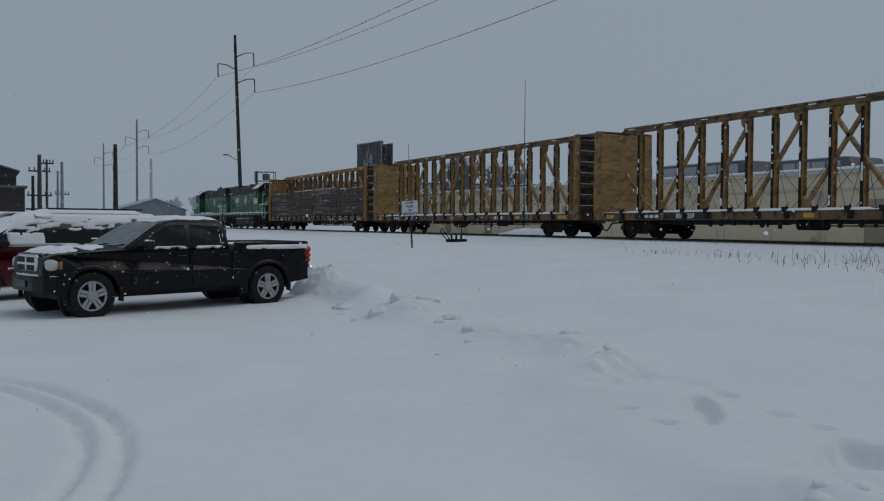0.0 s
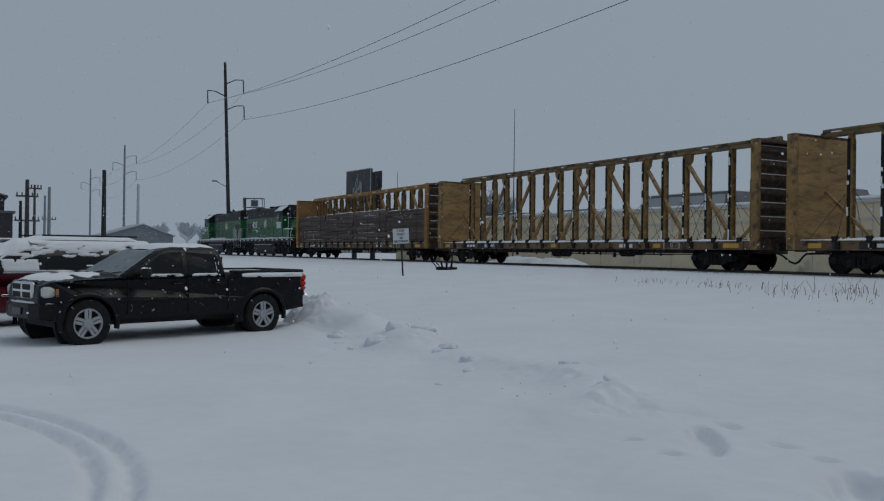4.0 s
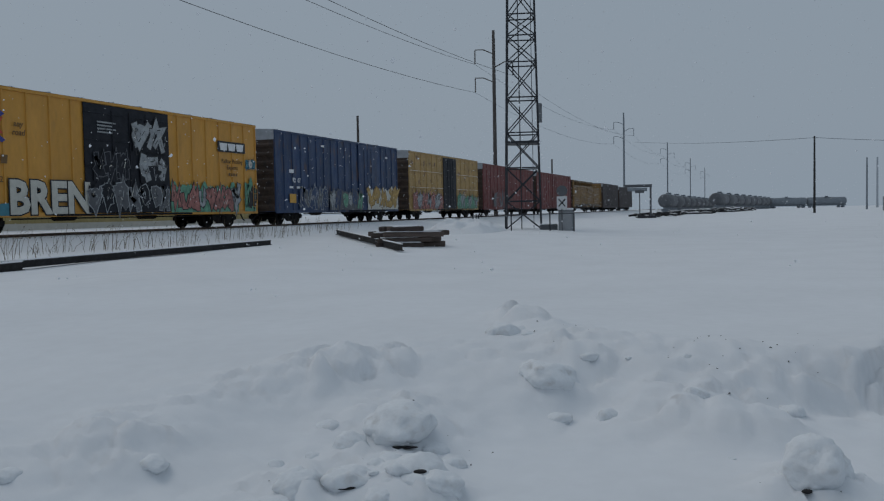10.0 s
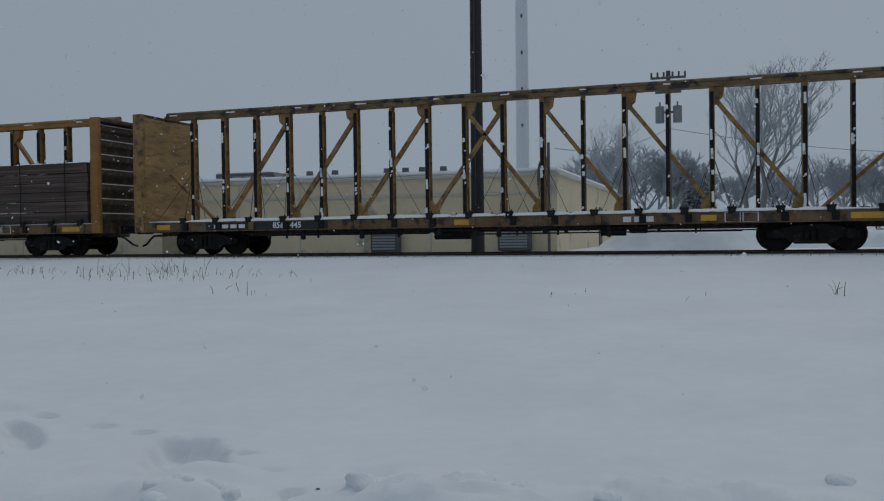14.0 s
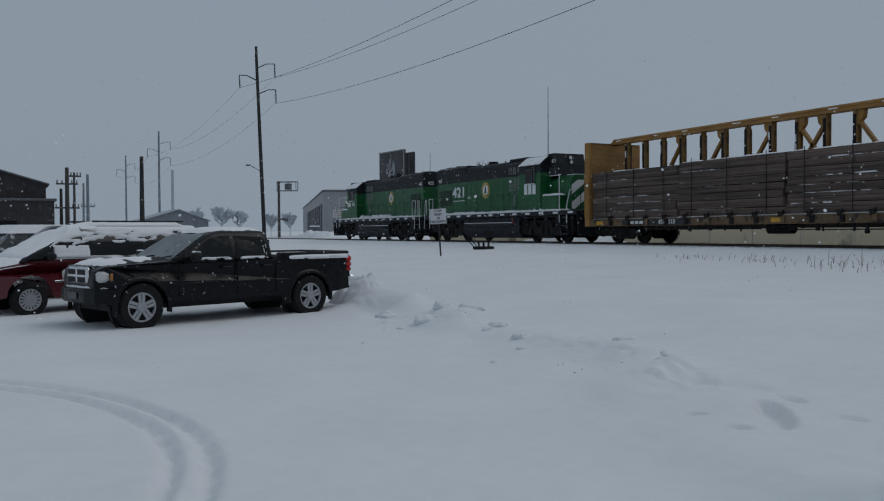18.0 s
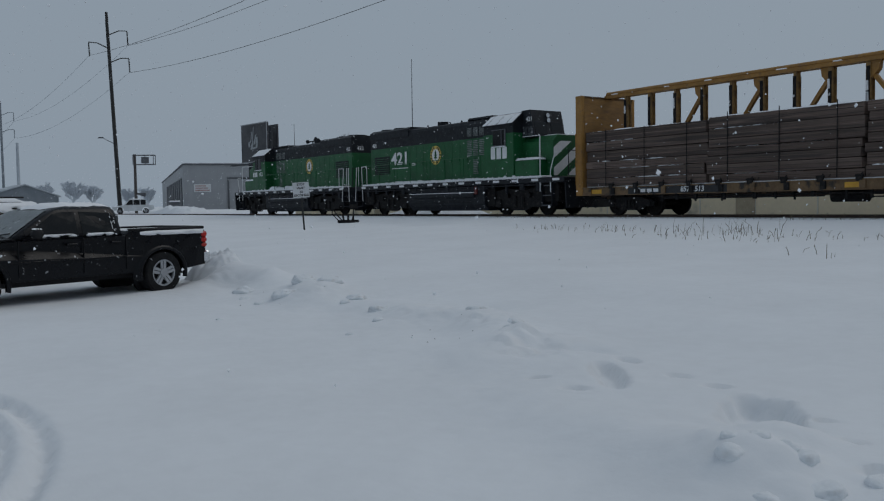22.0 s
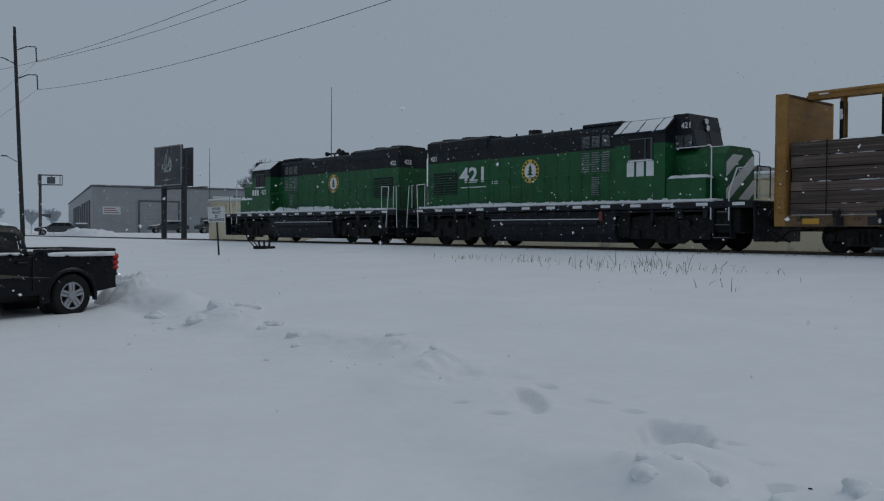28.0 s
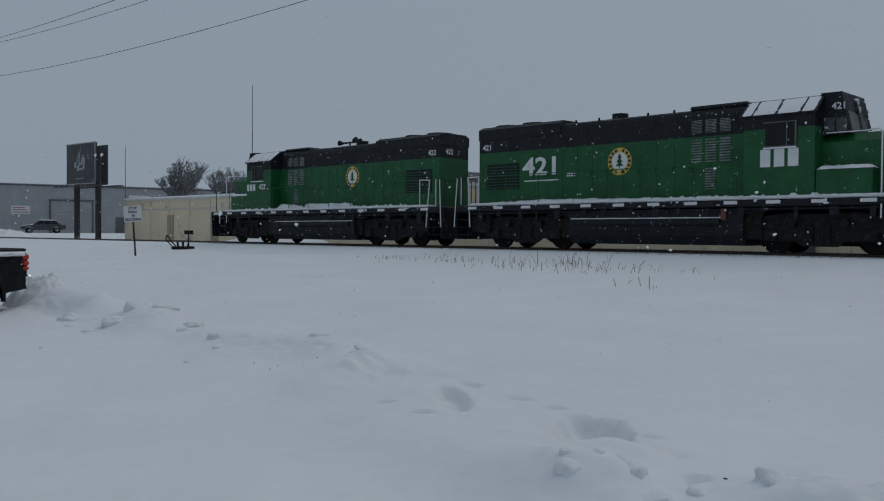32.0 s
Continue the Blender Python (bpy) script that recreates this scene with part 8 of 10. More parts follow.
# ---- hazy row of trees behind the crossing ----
# haze here is a pale grey twig colour
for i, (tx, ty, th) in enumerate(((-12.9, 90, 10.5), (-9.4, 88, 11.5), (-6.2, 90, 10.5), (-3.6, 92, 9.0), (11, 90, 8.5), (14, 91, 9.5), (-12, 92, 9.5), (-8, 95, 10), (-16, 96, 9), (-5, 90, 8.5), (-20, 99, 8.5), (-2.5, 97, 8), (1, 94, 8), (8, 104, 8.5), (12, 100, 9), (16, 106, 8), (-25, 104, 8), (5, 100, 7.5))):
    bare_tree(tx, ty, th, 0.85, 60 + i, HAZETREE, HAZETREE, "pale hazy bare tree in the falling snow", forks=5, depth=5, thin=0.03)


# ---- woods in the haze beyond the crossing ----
# their faintness is painted: near-sky grey instead of bark
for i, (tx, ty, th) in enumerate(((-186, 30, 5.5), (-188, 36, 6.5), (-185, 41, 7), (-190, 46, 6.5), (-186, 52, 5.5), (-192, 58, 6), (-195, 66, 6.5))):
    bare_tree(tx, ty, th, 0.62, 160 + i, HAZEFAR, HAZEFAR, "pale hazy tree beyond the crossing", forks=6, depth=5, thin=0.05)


# ---- radio mast of lattice steel ----
def radio_mast(x, y, z0, top=34.0, w0=1.02, w1=0.72):
    t = thing("lattice_mast", "dark steel lattice radio mast standing in snow", "mast", pose(x, y, z0, 0, 0, 14))
    def half(z):
        return w0 + (w1 - w0) * z / 16.0 if z < 16 else w1
    corners = ((-1, -1), (1, -1), (1, 1), (-1, 1))
    for cx, cy in corners:
        bm = bmesh.new()
        for a in range(0, int(top), 2):
            tube(bm, (cx * half(a), cy * half(a), a), (cx * half(a + 2), cy * half(a + 2), a + 2), 0.055, n=6, caps=False)
        part("leg", bm, LATTICE, t)
    levels = [0.4, 2.0, 3.9, 5.9, 7.9, 9.9, 11.4, 12.6, 14.6, 16.6, 18.6, 20.6, 22.6, 24.6, 26.6, 28.6, 30.6, 32.6]
    for lo, hi in zip(levels, levels[1:]):
        for k in range(4):
            a, b = corners[k], corners[(k + 1) % 4]
            p = [Vector((c[0] * half(z), c[1] * half(z), z)) for z in (lo, hi) for c in (a, b)]
            for u, v in ((0, 3), (1, 2)):
                bm = bmesh.new()
                bar(bm, p[u], p[v], 0.045, 0.06)
                part("brace", bm, LATTICE, t)
            if hi < 16:
                bm = bmesh.new()
                bar(bm, p[2], p[3], 0.05, 0.07)
                part("strut", bm, LATTICE, t)
    bm = bmesh.new()
    quadbox(bm, -half(5.4) - 0.06, half(5.4) + 0.06, -half(5.4) - 0.06, half(5.4) + 0.06, 5.3, 5.42)
    part("platform", bm, LATTICE, t)
    bm = bmesh.new()
    for s in (-0.18, 0.18):
        tube(bm, (s - 0.2, 0.1, 0.3), (s + 0.35, 0.3, 30), 0.03, n=5)
    for k in range(80):
        z = 0.5 + 0.36 * k
        o = -0.2 + 0.55 * z / 30
        tube(bm, (o - 0.18, 0.1 + 0.2 * z / 30, z), (o + 0.18, 0.1 + 0.2 * z / 30, z), 0.018, n=4, caps=False)
    part("ladder", bm, LATTICE, t)
    bm = bmesh.new()
    chamfer(bm, 0.55, 1.0, -1.15, -0.85, 6.6, 7.7, 0.03)
    part("equipment_box", bm, DARKCAN, t, "grey box on the mast")
    bm = bmesh.new()
    for s in (0.1, 0.16, 0.22):
        tube(bm, (s, -0.6, 0.2), (s + 0.2, -0.5, 28), 0.02, n=4)
    part("feeder_cable", bm, LATTICE, t)


radio_mast(49.2, 12.7, 0.1)


def mast_foot():
    c = thing("equipment_cabinet", "grey steel cabinet at the foot of the mast", "cabinet", pose(47.9, 9.95, 0.1, 0, 0, 14))
    bm = bmesh.new()
    chamfer(bm, -0.35, 0.35, -0.4, 0.4, 0, 1.45, 0.03)
    part("body", bm, DARKCAN, c)
    bm = bmesh.new()
    chamfer(bm, -0.37, 0.37, -0.42, 0.42, 1.45, 1.55, 0.03)
    part("snow_cap", bm, SNOWCAP, c)
    bm = bmesh.new()
    chamfer(bm, -0.37, -0.34, -0.3, 0.3, 0.15, 1.3, 0.01)
    part("door", bm, GREYWALL, c)
    b = thing("low_box", "dark low metal box beside the mast", "box", pose(48.2, 11.0, 0.1, 0, 0, 14))
    bm = bmesh.new()
    chamfer(bm, -0.3, 0.3, -0.5, 0.5, 0, 0.65, 0.03)
    part("body", bm, GREYDARK, b)
    bm = bmesh.new()
    chamfer(bm, -0.28, 0.28, -0.48, 0.48, 0.65, 0.7, 0.02)
    part("snow_cap", bm, SNOWCAP, b)
    s = thing("crossing_sign", "small white rail sign with a dark cross on a post", "sign", pose(47.4, 10.05, 0, 0, 0, -78))
    bm = bmesh.new()
    tube(bm, (0, 0, 0), (0, 0, 2.8), 0.035, n=7)
    part("post", bm, GREYDARK, s)
    bm = bmesh.new()
    chamfer(bm, -0.28, 0.28, -0.06, -0.035, 1.6, 2.3, 0.006)
    p = part("panel", bm, SIGNWHITE, s)
    bm = bmesh.new()
    bar(bm, (-0.18, -0.064, 1.75), (0.18, -0.064, 2.15), 0.008, 0.07)
    bar(bm, (0.18, -0.064, 1.75), (-0.18, -0.064, 2.15), 0.008, 0.07)
    part("cross", bm, INK, p)
    bm = bmesh.new()
    tube(bm, (0, -0.06, 2.6), (0, -0.03, 2.6), 0.3, n=16)
    part("disc", bm, GREYDARK, s)
    f = thing("mast_fence", "low chain fence posts round the mast", "fence", pose(48.6, 12.7, 0.1, 0, 0, 14))
    for px, py in ((-2.4, 2.6), (-2.4, 0.5), (-2.4, -1.6), (-2.4, -2.9), (0.5, 2.6), (2.6, 2.6)):
        bm = bmesh.new()
        tube(bm, (px, py, -0.2), (px, py, 1.3), 0.04, n=6)
        part("post", bm, LATTICE, f)
    bm = bmesh.new()
    tube(bm, (-2.4, 2.6, 1.25), (-2.4, -2.9, 1.25), 0.02, n=5)
    part("rail", bm, LATTICE, f)


mast_foot()


# ---- signs ----
def notice_sign():
    s = thing("notice_sign", "white notice board above a smaller one on a dark post", "sign", pose(2.29, 12.15, 0, 0, 0, -10.5))
    bm = bmesh.new()
    prism(bm, [(-0.03, -0.0), (-0.02, 0.045), (0.02, 0.045), (0.03, 0.0), (0.02, 0.0), (0.012, 0.035), (-0.012, 0.035), (-0.02, 0.0)], 0.0, 2.02, "z")
    part("post", bm, POLEDARK, s)
    bm = bmesh.new()
    chamfer(bm, -0.325, 0.325, -0.02, -0.012, 1.60, 2.06, 0.003)
    a = part("upper_panel", bm, SIGNWHITE, s)
    letters("text", "NOTICE", 0.1, INK, a, (0, -0.0225, 1.99), bold=0.003, depth=0.002)
    bm = bmesh.new()
    plate(bm, -0.16, 0.16, 1.938, 1.945, -0.0225, 0.002)
    part("underline", bm, INK, a)
    letters("text", "THIS IS PRIVATE PROPERTY", 0.05, INK, a, (0, -0.0225, 1.895), bold=0.001, depth=0.002)
    letters("text", "TRESPASSERS ARE WARNED TO", 0.048, INK, a, (0, -0.0225, 1.828), bold=0.001, depth=0.002)
    letters("text", "KEEP OFF", 0.1, INK, a, (0, -0.0225, 1.745), bold=0.003, depth=0.002)
    bm = bmesh.new()
    for k, w in ((-0.17, 0.1), (-0.05, 0.14), (0.07, 0.1), (0.18, 0.08)):
        plate(bm, k - w / 2, k + w / 2 - 0.015, 1.638, 1.668, -0.0225, 0.002)
    part("owner_bar", bm, INK, a)
    bm = bmesh.new()
    chamfer(bm, -0.2, 0.2, -0.02, -0.012, 1.335, 1.575, 0.003)
    b = part("lower_panel", bm, SIGNWHITE, s)
    for z, text in ((1.54, "MINNESOTA STATE"), (1.487, "STATUTE"), (1.43, "PROHIBITS TRESPASSING"), (1.375, "ON THIS PROPERTY")):
        letters("text", text, 0.036 if len(text) < 18 else 0.031, INK, b, (0, -0.0225, z), bold=0.001, depth=0.002)
    bm = bmesh.new()
    for x0, x1, z0, z1 in ((-0.19, 0.19, 1.562, 1.566), (-0.19, 0.19, 1.344, 1.348), (-0.19, -0.186, 1.348, 1.562), (0.186, 0.19, 1.348, 1.562)):
        plate(bm, x0, x1, z0, z1, -0.0225, 0.002)
    part("border", bm, INK, b)
    for z in (2.03, 1.62):
        bm = bmesh.new()
        tube(bm, (0, -0.03, z), (0, -0.02, z), 0.012, n=8)
        part("bolt", bm, GALV, a)


def stop_sign():
    s = thing("wait_sign", "white wait sign on a leaning dark post in snow", "sign", pose(-32.2, 16.05, 0.15, 0, -3.5, 63))
    bm = bmesh.new()
    quadbox(bm, -0.035, 0.035, 0, 0.04, 0, 2.2)
    part("post", bm, POLEDARK, s)
    bm = bmesh.new()
    chamfer(bm, -0.33, 0.33, -0.02, -0.005, 1.6, 2.22, 0.004)
    a = part("panel", bm, SIGNWHITE, s)
    for z, text in ((2.13, "STOP"), (1.98, "WAIT"), (1.83, "20"), (1.69, "SECONDS")):
        letters("text", text, 0.132, INK, a, (0, -0.023, z), bold=0.004, depth=0.002)


notice_sign()
stop_sign()


# ---- switch stand, whip aerials, signal post ----
def switch_stand():
    s = thing("switch_stand", "dark iron switch stand poking from the snow", "switch stand", pose(-35.6, 20.0, ground_z(-35.6, 20.0), 0, 0, 60))
    bm = bmesh.new()
    chamfer(bm, -0.5, 0.5, -0.15, 0.15, 0.0, 0.14, 0.03)
    part("base", bm, BLACKSTEEL, s)
    bm = bmesh.new()
    tube(bm, (0.25, 0, 0), (0.25, 0, 0.75), 0.03, n=7)
    part("mast", bm, BLACKSTEEL, s)
    bm = bmesh.new()
    chamfer(bm, 0.05, 0.45, -0.02, 0.02, 0.68, 0.86, 0.01)
    part("target", bm, BLACKSTEEL, s)
    bm = bmesh.new()
    pts = [Vector((-0.45, 0, 0.1)), Vector((-0.75, 0, 0.45)), Vector((-0.7, 0.05, 0.65)), Vector((-0.5, 0, 0.35)), Vector((-0.3, 0, 0.12))]
    for p, q in zip(pts, pts[1:]):
        tube(bm, p, q, 0.025, n=5)
    part("lever", bm, BLACKSTEEL, s)
    for k in range(3):
        bm = bmesh.new()
        tube(bm, (-0.2 + 0.2 * k, -0.1, 0.1), (-0.25 + 0.25 * k, -0.2, 0.35), 0.05, n=6)
        part("linkage", bm, BLACKSTEEL, s)


switch_stand()
for wx, wy, wz, wr in ((-49.6, 33.0, 11.2, 0.035), (-81.8, 39.8, 9.7, 0.04)):
    bm = bmesh.new()
    tube(bm, (0, 0, 0.4), (0, 0, wz * 0.5), wr * 1.4, n=6)
    tube(bm, (0, 0, wz * 0.5), (0, 0, wz), wr, wr * 0.5, n=6)
    solo("whip_aerial", bm, GREYDARK, "thin upright radio aerial behind the track", "aerial", pose(wx, wy, 0), group="aerials")


def signal_post():
    s = thing("signal_post", "grey post with a caged signal box and a horn", "signal", pose(-106.1, 30.6, -0.57) @ Matrix.Scale(1.38, 4))
    bm = bmesh.new()
    tube(bm, (0, 0, 0.3), (0, 0, 6.0), 0.14, 0.11, n=9)
    part("post", bm, POLEWOOD, s)
    bm = bmesh.new()
    for z in (5.1, 5.9):
        tube(bm, (0, 0, z), (0.9, 1.5, z), 0.04, n=5)
        tube(bm, (0.5, -0.3, z), (1.3, 1.2, z), 0.04, n=5)
        tube(bm, (0, 0, z), (0.5, -0.3, z), 0.04, n=5)
        tube(bm, (0.9, 1.5, z), (1.3, 1.2, z), 0.04, n=5)
    for x, y in ((0.9, 1.5), (1.3, 1.2), (0.5, -0.3), (0.45, 0.75)):
        tube(bm, (x, y, 5.1), (x, y, 5.9), 0.035, n=5)
    part("cage", bm, GREYDARK, s)
    bm = bmesh.new()
    chamfer(bm, 0.45, 0.9, 0.4, 0.95, 5.2, 5.75, 0.03)
    part("signal_box", bm, GREYDARK, s)
    bm = bmesh.new()
    tube(bm, (0, 0, 2.6), (0.4, 0.7, 2.5), 0.06, 0.18, n=8)
    part("horn", bm, GREYDARK, s)


signal_post()
plain_pole(-69.4, 9.3, 7.2, 0.2, POLEDARK, "dark bare stub pole behind the parked cars")
plain_pole(-70.0, 3.7, 4.7, 0.14, POLEDARK, "short dark leaning pole", lean=-0.3)
plain_pole(-75.0, 4.4, 6.6, 0.2, POLEWOOD, "wooden pole with brackets and crossarms", arms=((5.3, 0.8), (3.4, 0.9)))
plain_pole(-74.6, 4.9, 6.2, 0.12, POLEWOOD, "second wooden pole beside the bracket pole", arms=((5.9, 0.5),))
# the far poles among these are coloured pale to imitate haze
plain_pole(-99.7, 7.9, 7.6, 0.2, HAZEGREY, "hazy wooden pole with a street lamp", arms=((4.2, 0.7),))
plain_pole(-98.9, 7.4, 6.6, 0.14, HAZEGREY, "thin hazy pole beside another", lean=0.4)
plain_pole(116.2, -6.7, 10.1, 0.15, POLEDARK, "plain dark pole carrying one cable")
plain_pole(149.4, -16.1, 8.9, 0.16, HAZEGREY, "pale pole in the snowfall")
plain_pole(119.3, -15.4, 4.9, 0.1, HAZEGREY, "short pale pole by the low wall")
plain_pole(248.5, -29.2, 13.8, 0.3, HAZEPALE, "faint tall pole in the snowfall")
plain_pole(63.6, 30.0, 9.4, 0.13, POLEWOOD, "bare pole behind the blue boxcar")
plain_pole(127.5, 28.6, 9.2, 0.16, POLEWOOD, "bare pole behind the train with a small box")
plain_pole(-256.0, 43.0, 19.0, 0.5, HAZEPALE, "faint far lattice tower in the snowfall")
# cables in a haze-grey colour, paler than bare wire
wire((204.3, 26.7, 17.1), (116.2, -6.7, 9.9), 0.5, 0.03, HAZEGREY, "single cable crossing above the yard")
wire((116.2, -6.7, 9.9), (150, -60, 10.5), 0.8, 0.03, HAZEGREY, "single cable crossing above the yard")
wire((-2.9, 49.8, 7.2), (18, 60, 6.0), 0.6, 0.015, HAZEGREY, "service cable to the hall")
wire((-2.9, 49.8, 7.2), (-6.5, 35, 4.9), 0.5, 0.015, HAZEGREY, "service cable to the factory")


# ---- far left: dark brick hall, house, grey warehouse, billboard ----
def dark_hall():
    b = thing("dark_hall", "dark brick hall with a stepped snowy roof behind the cars", "building")
    bm = bmesh.new()
    quadbox(bm, -74, -60, -22, 2.75, 0, 3.45)
    w = part("wall", bm, DARKBRICK, b)
    bm = bmesh.new()
    chamfer(bm, -74, -59.9, -22, 2.9, 3.45, 3.6, 0.02)
    part("ledge", bm, GREYDARK, b)
    bm = bmesh.new()
    prism(bm, [(2.3, 3.6), (2.3, 4.5), (-8.0, 7.6), (-18.0, 4.5), (-18.0, 3.6)], -74, -60.6, "x")
    part("upper_wall", bm, DARKBRICK, b)
    bm = bmesh.new()
    prism(bm, [(2.5, 4.46), (2.5, 4.56), (-8.0, 7.72), (-8.0, 7.62)], -74.2, -60.4, "x")
    part("roof_edge", bm, GREYDARK, b)
    for k in range(6):
        bm = bmesh.new()
        quadbox(bm, -60.0, -59.96, -0.5 - 3.4 * k, 0.6 - 3.4 * k, 1.2, 2.2)
        part("window", bm, CARGLASS, w)


# haze is put into the wall and roof colours
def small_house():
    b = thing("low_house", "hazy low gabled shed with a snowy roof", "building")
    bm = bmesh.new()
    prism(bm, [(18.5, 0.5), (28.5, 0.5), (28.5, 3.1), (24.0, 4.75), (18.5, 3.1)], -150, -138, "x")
    part("wall", bm, HAZEGREY, b)
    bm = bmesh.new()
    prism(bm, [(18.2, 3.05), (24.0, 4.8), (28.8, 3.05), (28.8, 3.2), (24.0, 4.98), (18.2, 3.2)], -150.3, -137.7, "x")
    part("roof", bm, HAZEPALE, b, "snow-covered roof")
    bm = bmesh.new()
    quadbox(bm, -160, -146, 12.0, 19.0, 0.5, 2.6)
    part("wing", bm, HAZEPALE, b)


def warehouse():
    b = thing("warehouse", "long grey metal warehouse with a big door and tall openings", "building", pose(-104.0, 35.7, 0, 0, 0, 74))
    top = 6.4
    bm = bmesh.new()
    quadbox(bm, 0, 60, 0, 85, 0.3, top)
    w = part("wall", bm, GREYWALL, b)
    bm = bmesh.new()
    chamfer(bm, -0.15, 60.1, -0.15, 85.1, top, top + 0.18, 0.03)
    part("roof_edge", bm, GREYDARK, b)
    bm = bmesh.new()
    chamfer(bm, 0.1, 59.9, 0.1, 84.9, top + 0.18, top + 0.3, 0.03)
    part("roof_snow", bm, SNOWCAP, b)
    rib = bmesh.new()
    chamfer(rib, -0.03, 0.03, -0.012, 0, 0.5, top - 0.05, 0.004)
    rm = mesh_of("wall_rib", rib, GREYWALL)
    for k in range(34):
        part("wall_rib", rm, None, w, at=(0.5 + 0.9 * k, 0, 0))
    bm = bmesh.new()
    quadbox(bm, 5.4, 9.8, -0.1, 0, 0.9, 4.7)
    d = part("roll_door", bm, GREYWALL, b, "grey roll-up door")
    for k in range(9):
        bm = bmesh.new()
        chamfer(bm, 5.5, 9.7, -0.13, -0.1, 1.0 + 0.4 * k, 1.34 + 0.4 * k, 0.02)
        part("door_slat", bm, GREYWALL, d)
    bm = bmesh.new()
    for q in ((5.2, 5.4, 0.9, 4.9), (9.8, 10.0, 0.9, 4.9), (5.4, 9.8, 4.7, 4.9)):
        quadbox(bm, q[0], q[1], -0.14, 0, q[2], q[3])
    part("door_frame", bm, GREYDARK, d)
    bm = bmesh.new()
    quadbox(bm, 1.2, 3.2, -0.1, -0.03, 3.15, 4.1)
    s = part("wall_sign", bm, SIGNWHITE, b, "white wall sign with red print")
    for k in range(3):
        bm = bmesh.new()
        quadbox(bm, 1.35, 3.05 - 0.2 * k, -0.105, -0.1, 3.3 + 0.26 * k, 3.4 + 0.26 * k)
        part("print_bar", bm, PINKPAINT, s)
    bm = bmesh.new()
    quadbox(bm, 14.0, 16.5, -0.1, -0.03, 4.2, 5.6)
    part("wall_sign", bm, SIGNWHITE, b, "white and red sign")
    bm = bmesh.new()
    quadbox(bm, 12.5, 13.5, -0.08, 0, 0.9, 2.9)
    part("door", bm, GREYDARK, b)
    for k in range(9):
        bm = bmesh.new()
        quadbox(bm, -0.12, 0, 3 + 6.2 * k, 6.4 + 6.2 * k, 1.0, 4.9)
        part("bay_opening", bm, GREYDARK, w, "tall dark loading bay")


def billboard():
    b = thing("billboard", "two-sided dark billboard on two posts with a pale emblem", "billboard", pose(-72.2, 31.35, 0, 0, 0, 4))
    for s, y0 in ((1, -0.9), (-1, 0.9)):
        bm = bmesh.new()
        chamfer(bm, -0.73 if s > 0 else -2.0, 3.97 if s > 0 else 2.4, y0 - 0.1, y0 + 0.1, 5.15, 8.45, 0.03)
        f = part("panel", bm, BILLBOARD, b)
        if s > 0:
            for k, (px, z, w, h, lean) in enumerate(((1.0, 7.3, 0.16, 1.0, 0.3), (1.35, 7.55, 0.14, 1.3, 0.2), (1.7, 7.1, 0.3, 0.9, 0.35), (2.1, 6.8, 0.35, 1.0, 0.1), (1.2, 6.6, 0.4, 0.7, 0.2), (0.8, 6.7, 0.3, 0.5, -0.2), (1.6, 6.35, 0.9, 0.2, 0.0), (1.5, 5.6, 1.4, 0.12, 0.0))):
                bm = bmesh.new()
                prism(bm, [(px - w / 2, z - h / 2), (px + w / 2, z - h / 2 + 0.05), (px + w / 2 + lean * h, z + h / 2), (px - w / 2 + lean * h + 0.06, z + h / 2 - 0.04)], y0 - 0.108 - 0.001 * k, y0 - 0.1)
                part("emblem_stroke", bm, GREYPAINT, f, "pale stroke of a script-like emblem")
            bm = bmesh.new()
            for z0, z1 in ((5.12, 5.2), (8.4, 8.48)):
                quadbox(bm, -0.78, 4.02, y0 - 0.13, y0 - 0.1, z0, z1)
            quadbox(bm, 3.94, 4.02, y0 - 0.13, y0 - 0.1, 5.2, 8.4)
            part("frame", bm, GREYWALL, f)
    for px in (-0.9, 2.6):
        bm = bmesh.new()
        tube(bm, (px, 0, 0.4), (px, 0, 8.2), 0.24, n=10)
        part("post", bm, LATTICE, b)
    bm = bmesh.new()
    quadbox(bm, -2.8, 4.6, -1.1, -0.7, 4.95, 5.05)
    quadbox(bm, -2.8, 4.6, 0.7, 1.1, 4.95, 5.05)
    part("catwalk", bm, LATTICE, b)
    bm = bmesh.new()
    for px in (3.9, 4.5):
        tube(bm, (px, -1.0, 5.0), (px, -1.0, 6.0), 0.03, n=5)
    part("catwalk_rail", bm, LATTICE, b)


dark_hall()
small_house()
warehouse()
billboard()
ROAD_A, ROAD_DIR = Vector((-98.2, 34.0, 0)), Vector((math.cos(radians(74)), math.sin(radians(74)), 0))
ROAD_OUT = Vector((ROAD_DIR.y, -ROAD_DIR.x, 0))


def road_z(s):
    return 0.69 + 0.32 * smooth01(-6, 3, s)


def crossing_road():
    """The snowed-over road that crosses the track and runs on past the warehouse."""
    bm = bmesh.new()
    rows = []
    for i in range(60):
        s = -26 + 1.6 * i
        p = ROAD_A + ROAD_DIR * s
        row = []
        for o, dz in ((-5.5, -0.5), (-4.0, -0.03), (-1.5, 0.0), (-0.2, -0.025), (1.8, 0.0), (3.8, -0.025), (5.8, 0.0), (7.5, -0.5)):
            q = p + ROAD_OUT * o
            row.append(bm.verts.new((q.x, q.y, road_z(s) + dz + 0.02 * noise.noise(Vector((s, o, 3))))))
        rows.append(row)
    for a, b in zip(rows, rows[1:]):
        for k in range(7):
            bm.faces.new((a[k], a[k + 1], b[k + 1], b[k]))
    solo("crossing_road", bm, SNOW, "snow-covered road over the track beside the warehouse", "road", kind="structure", smooth=True)


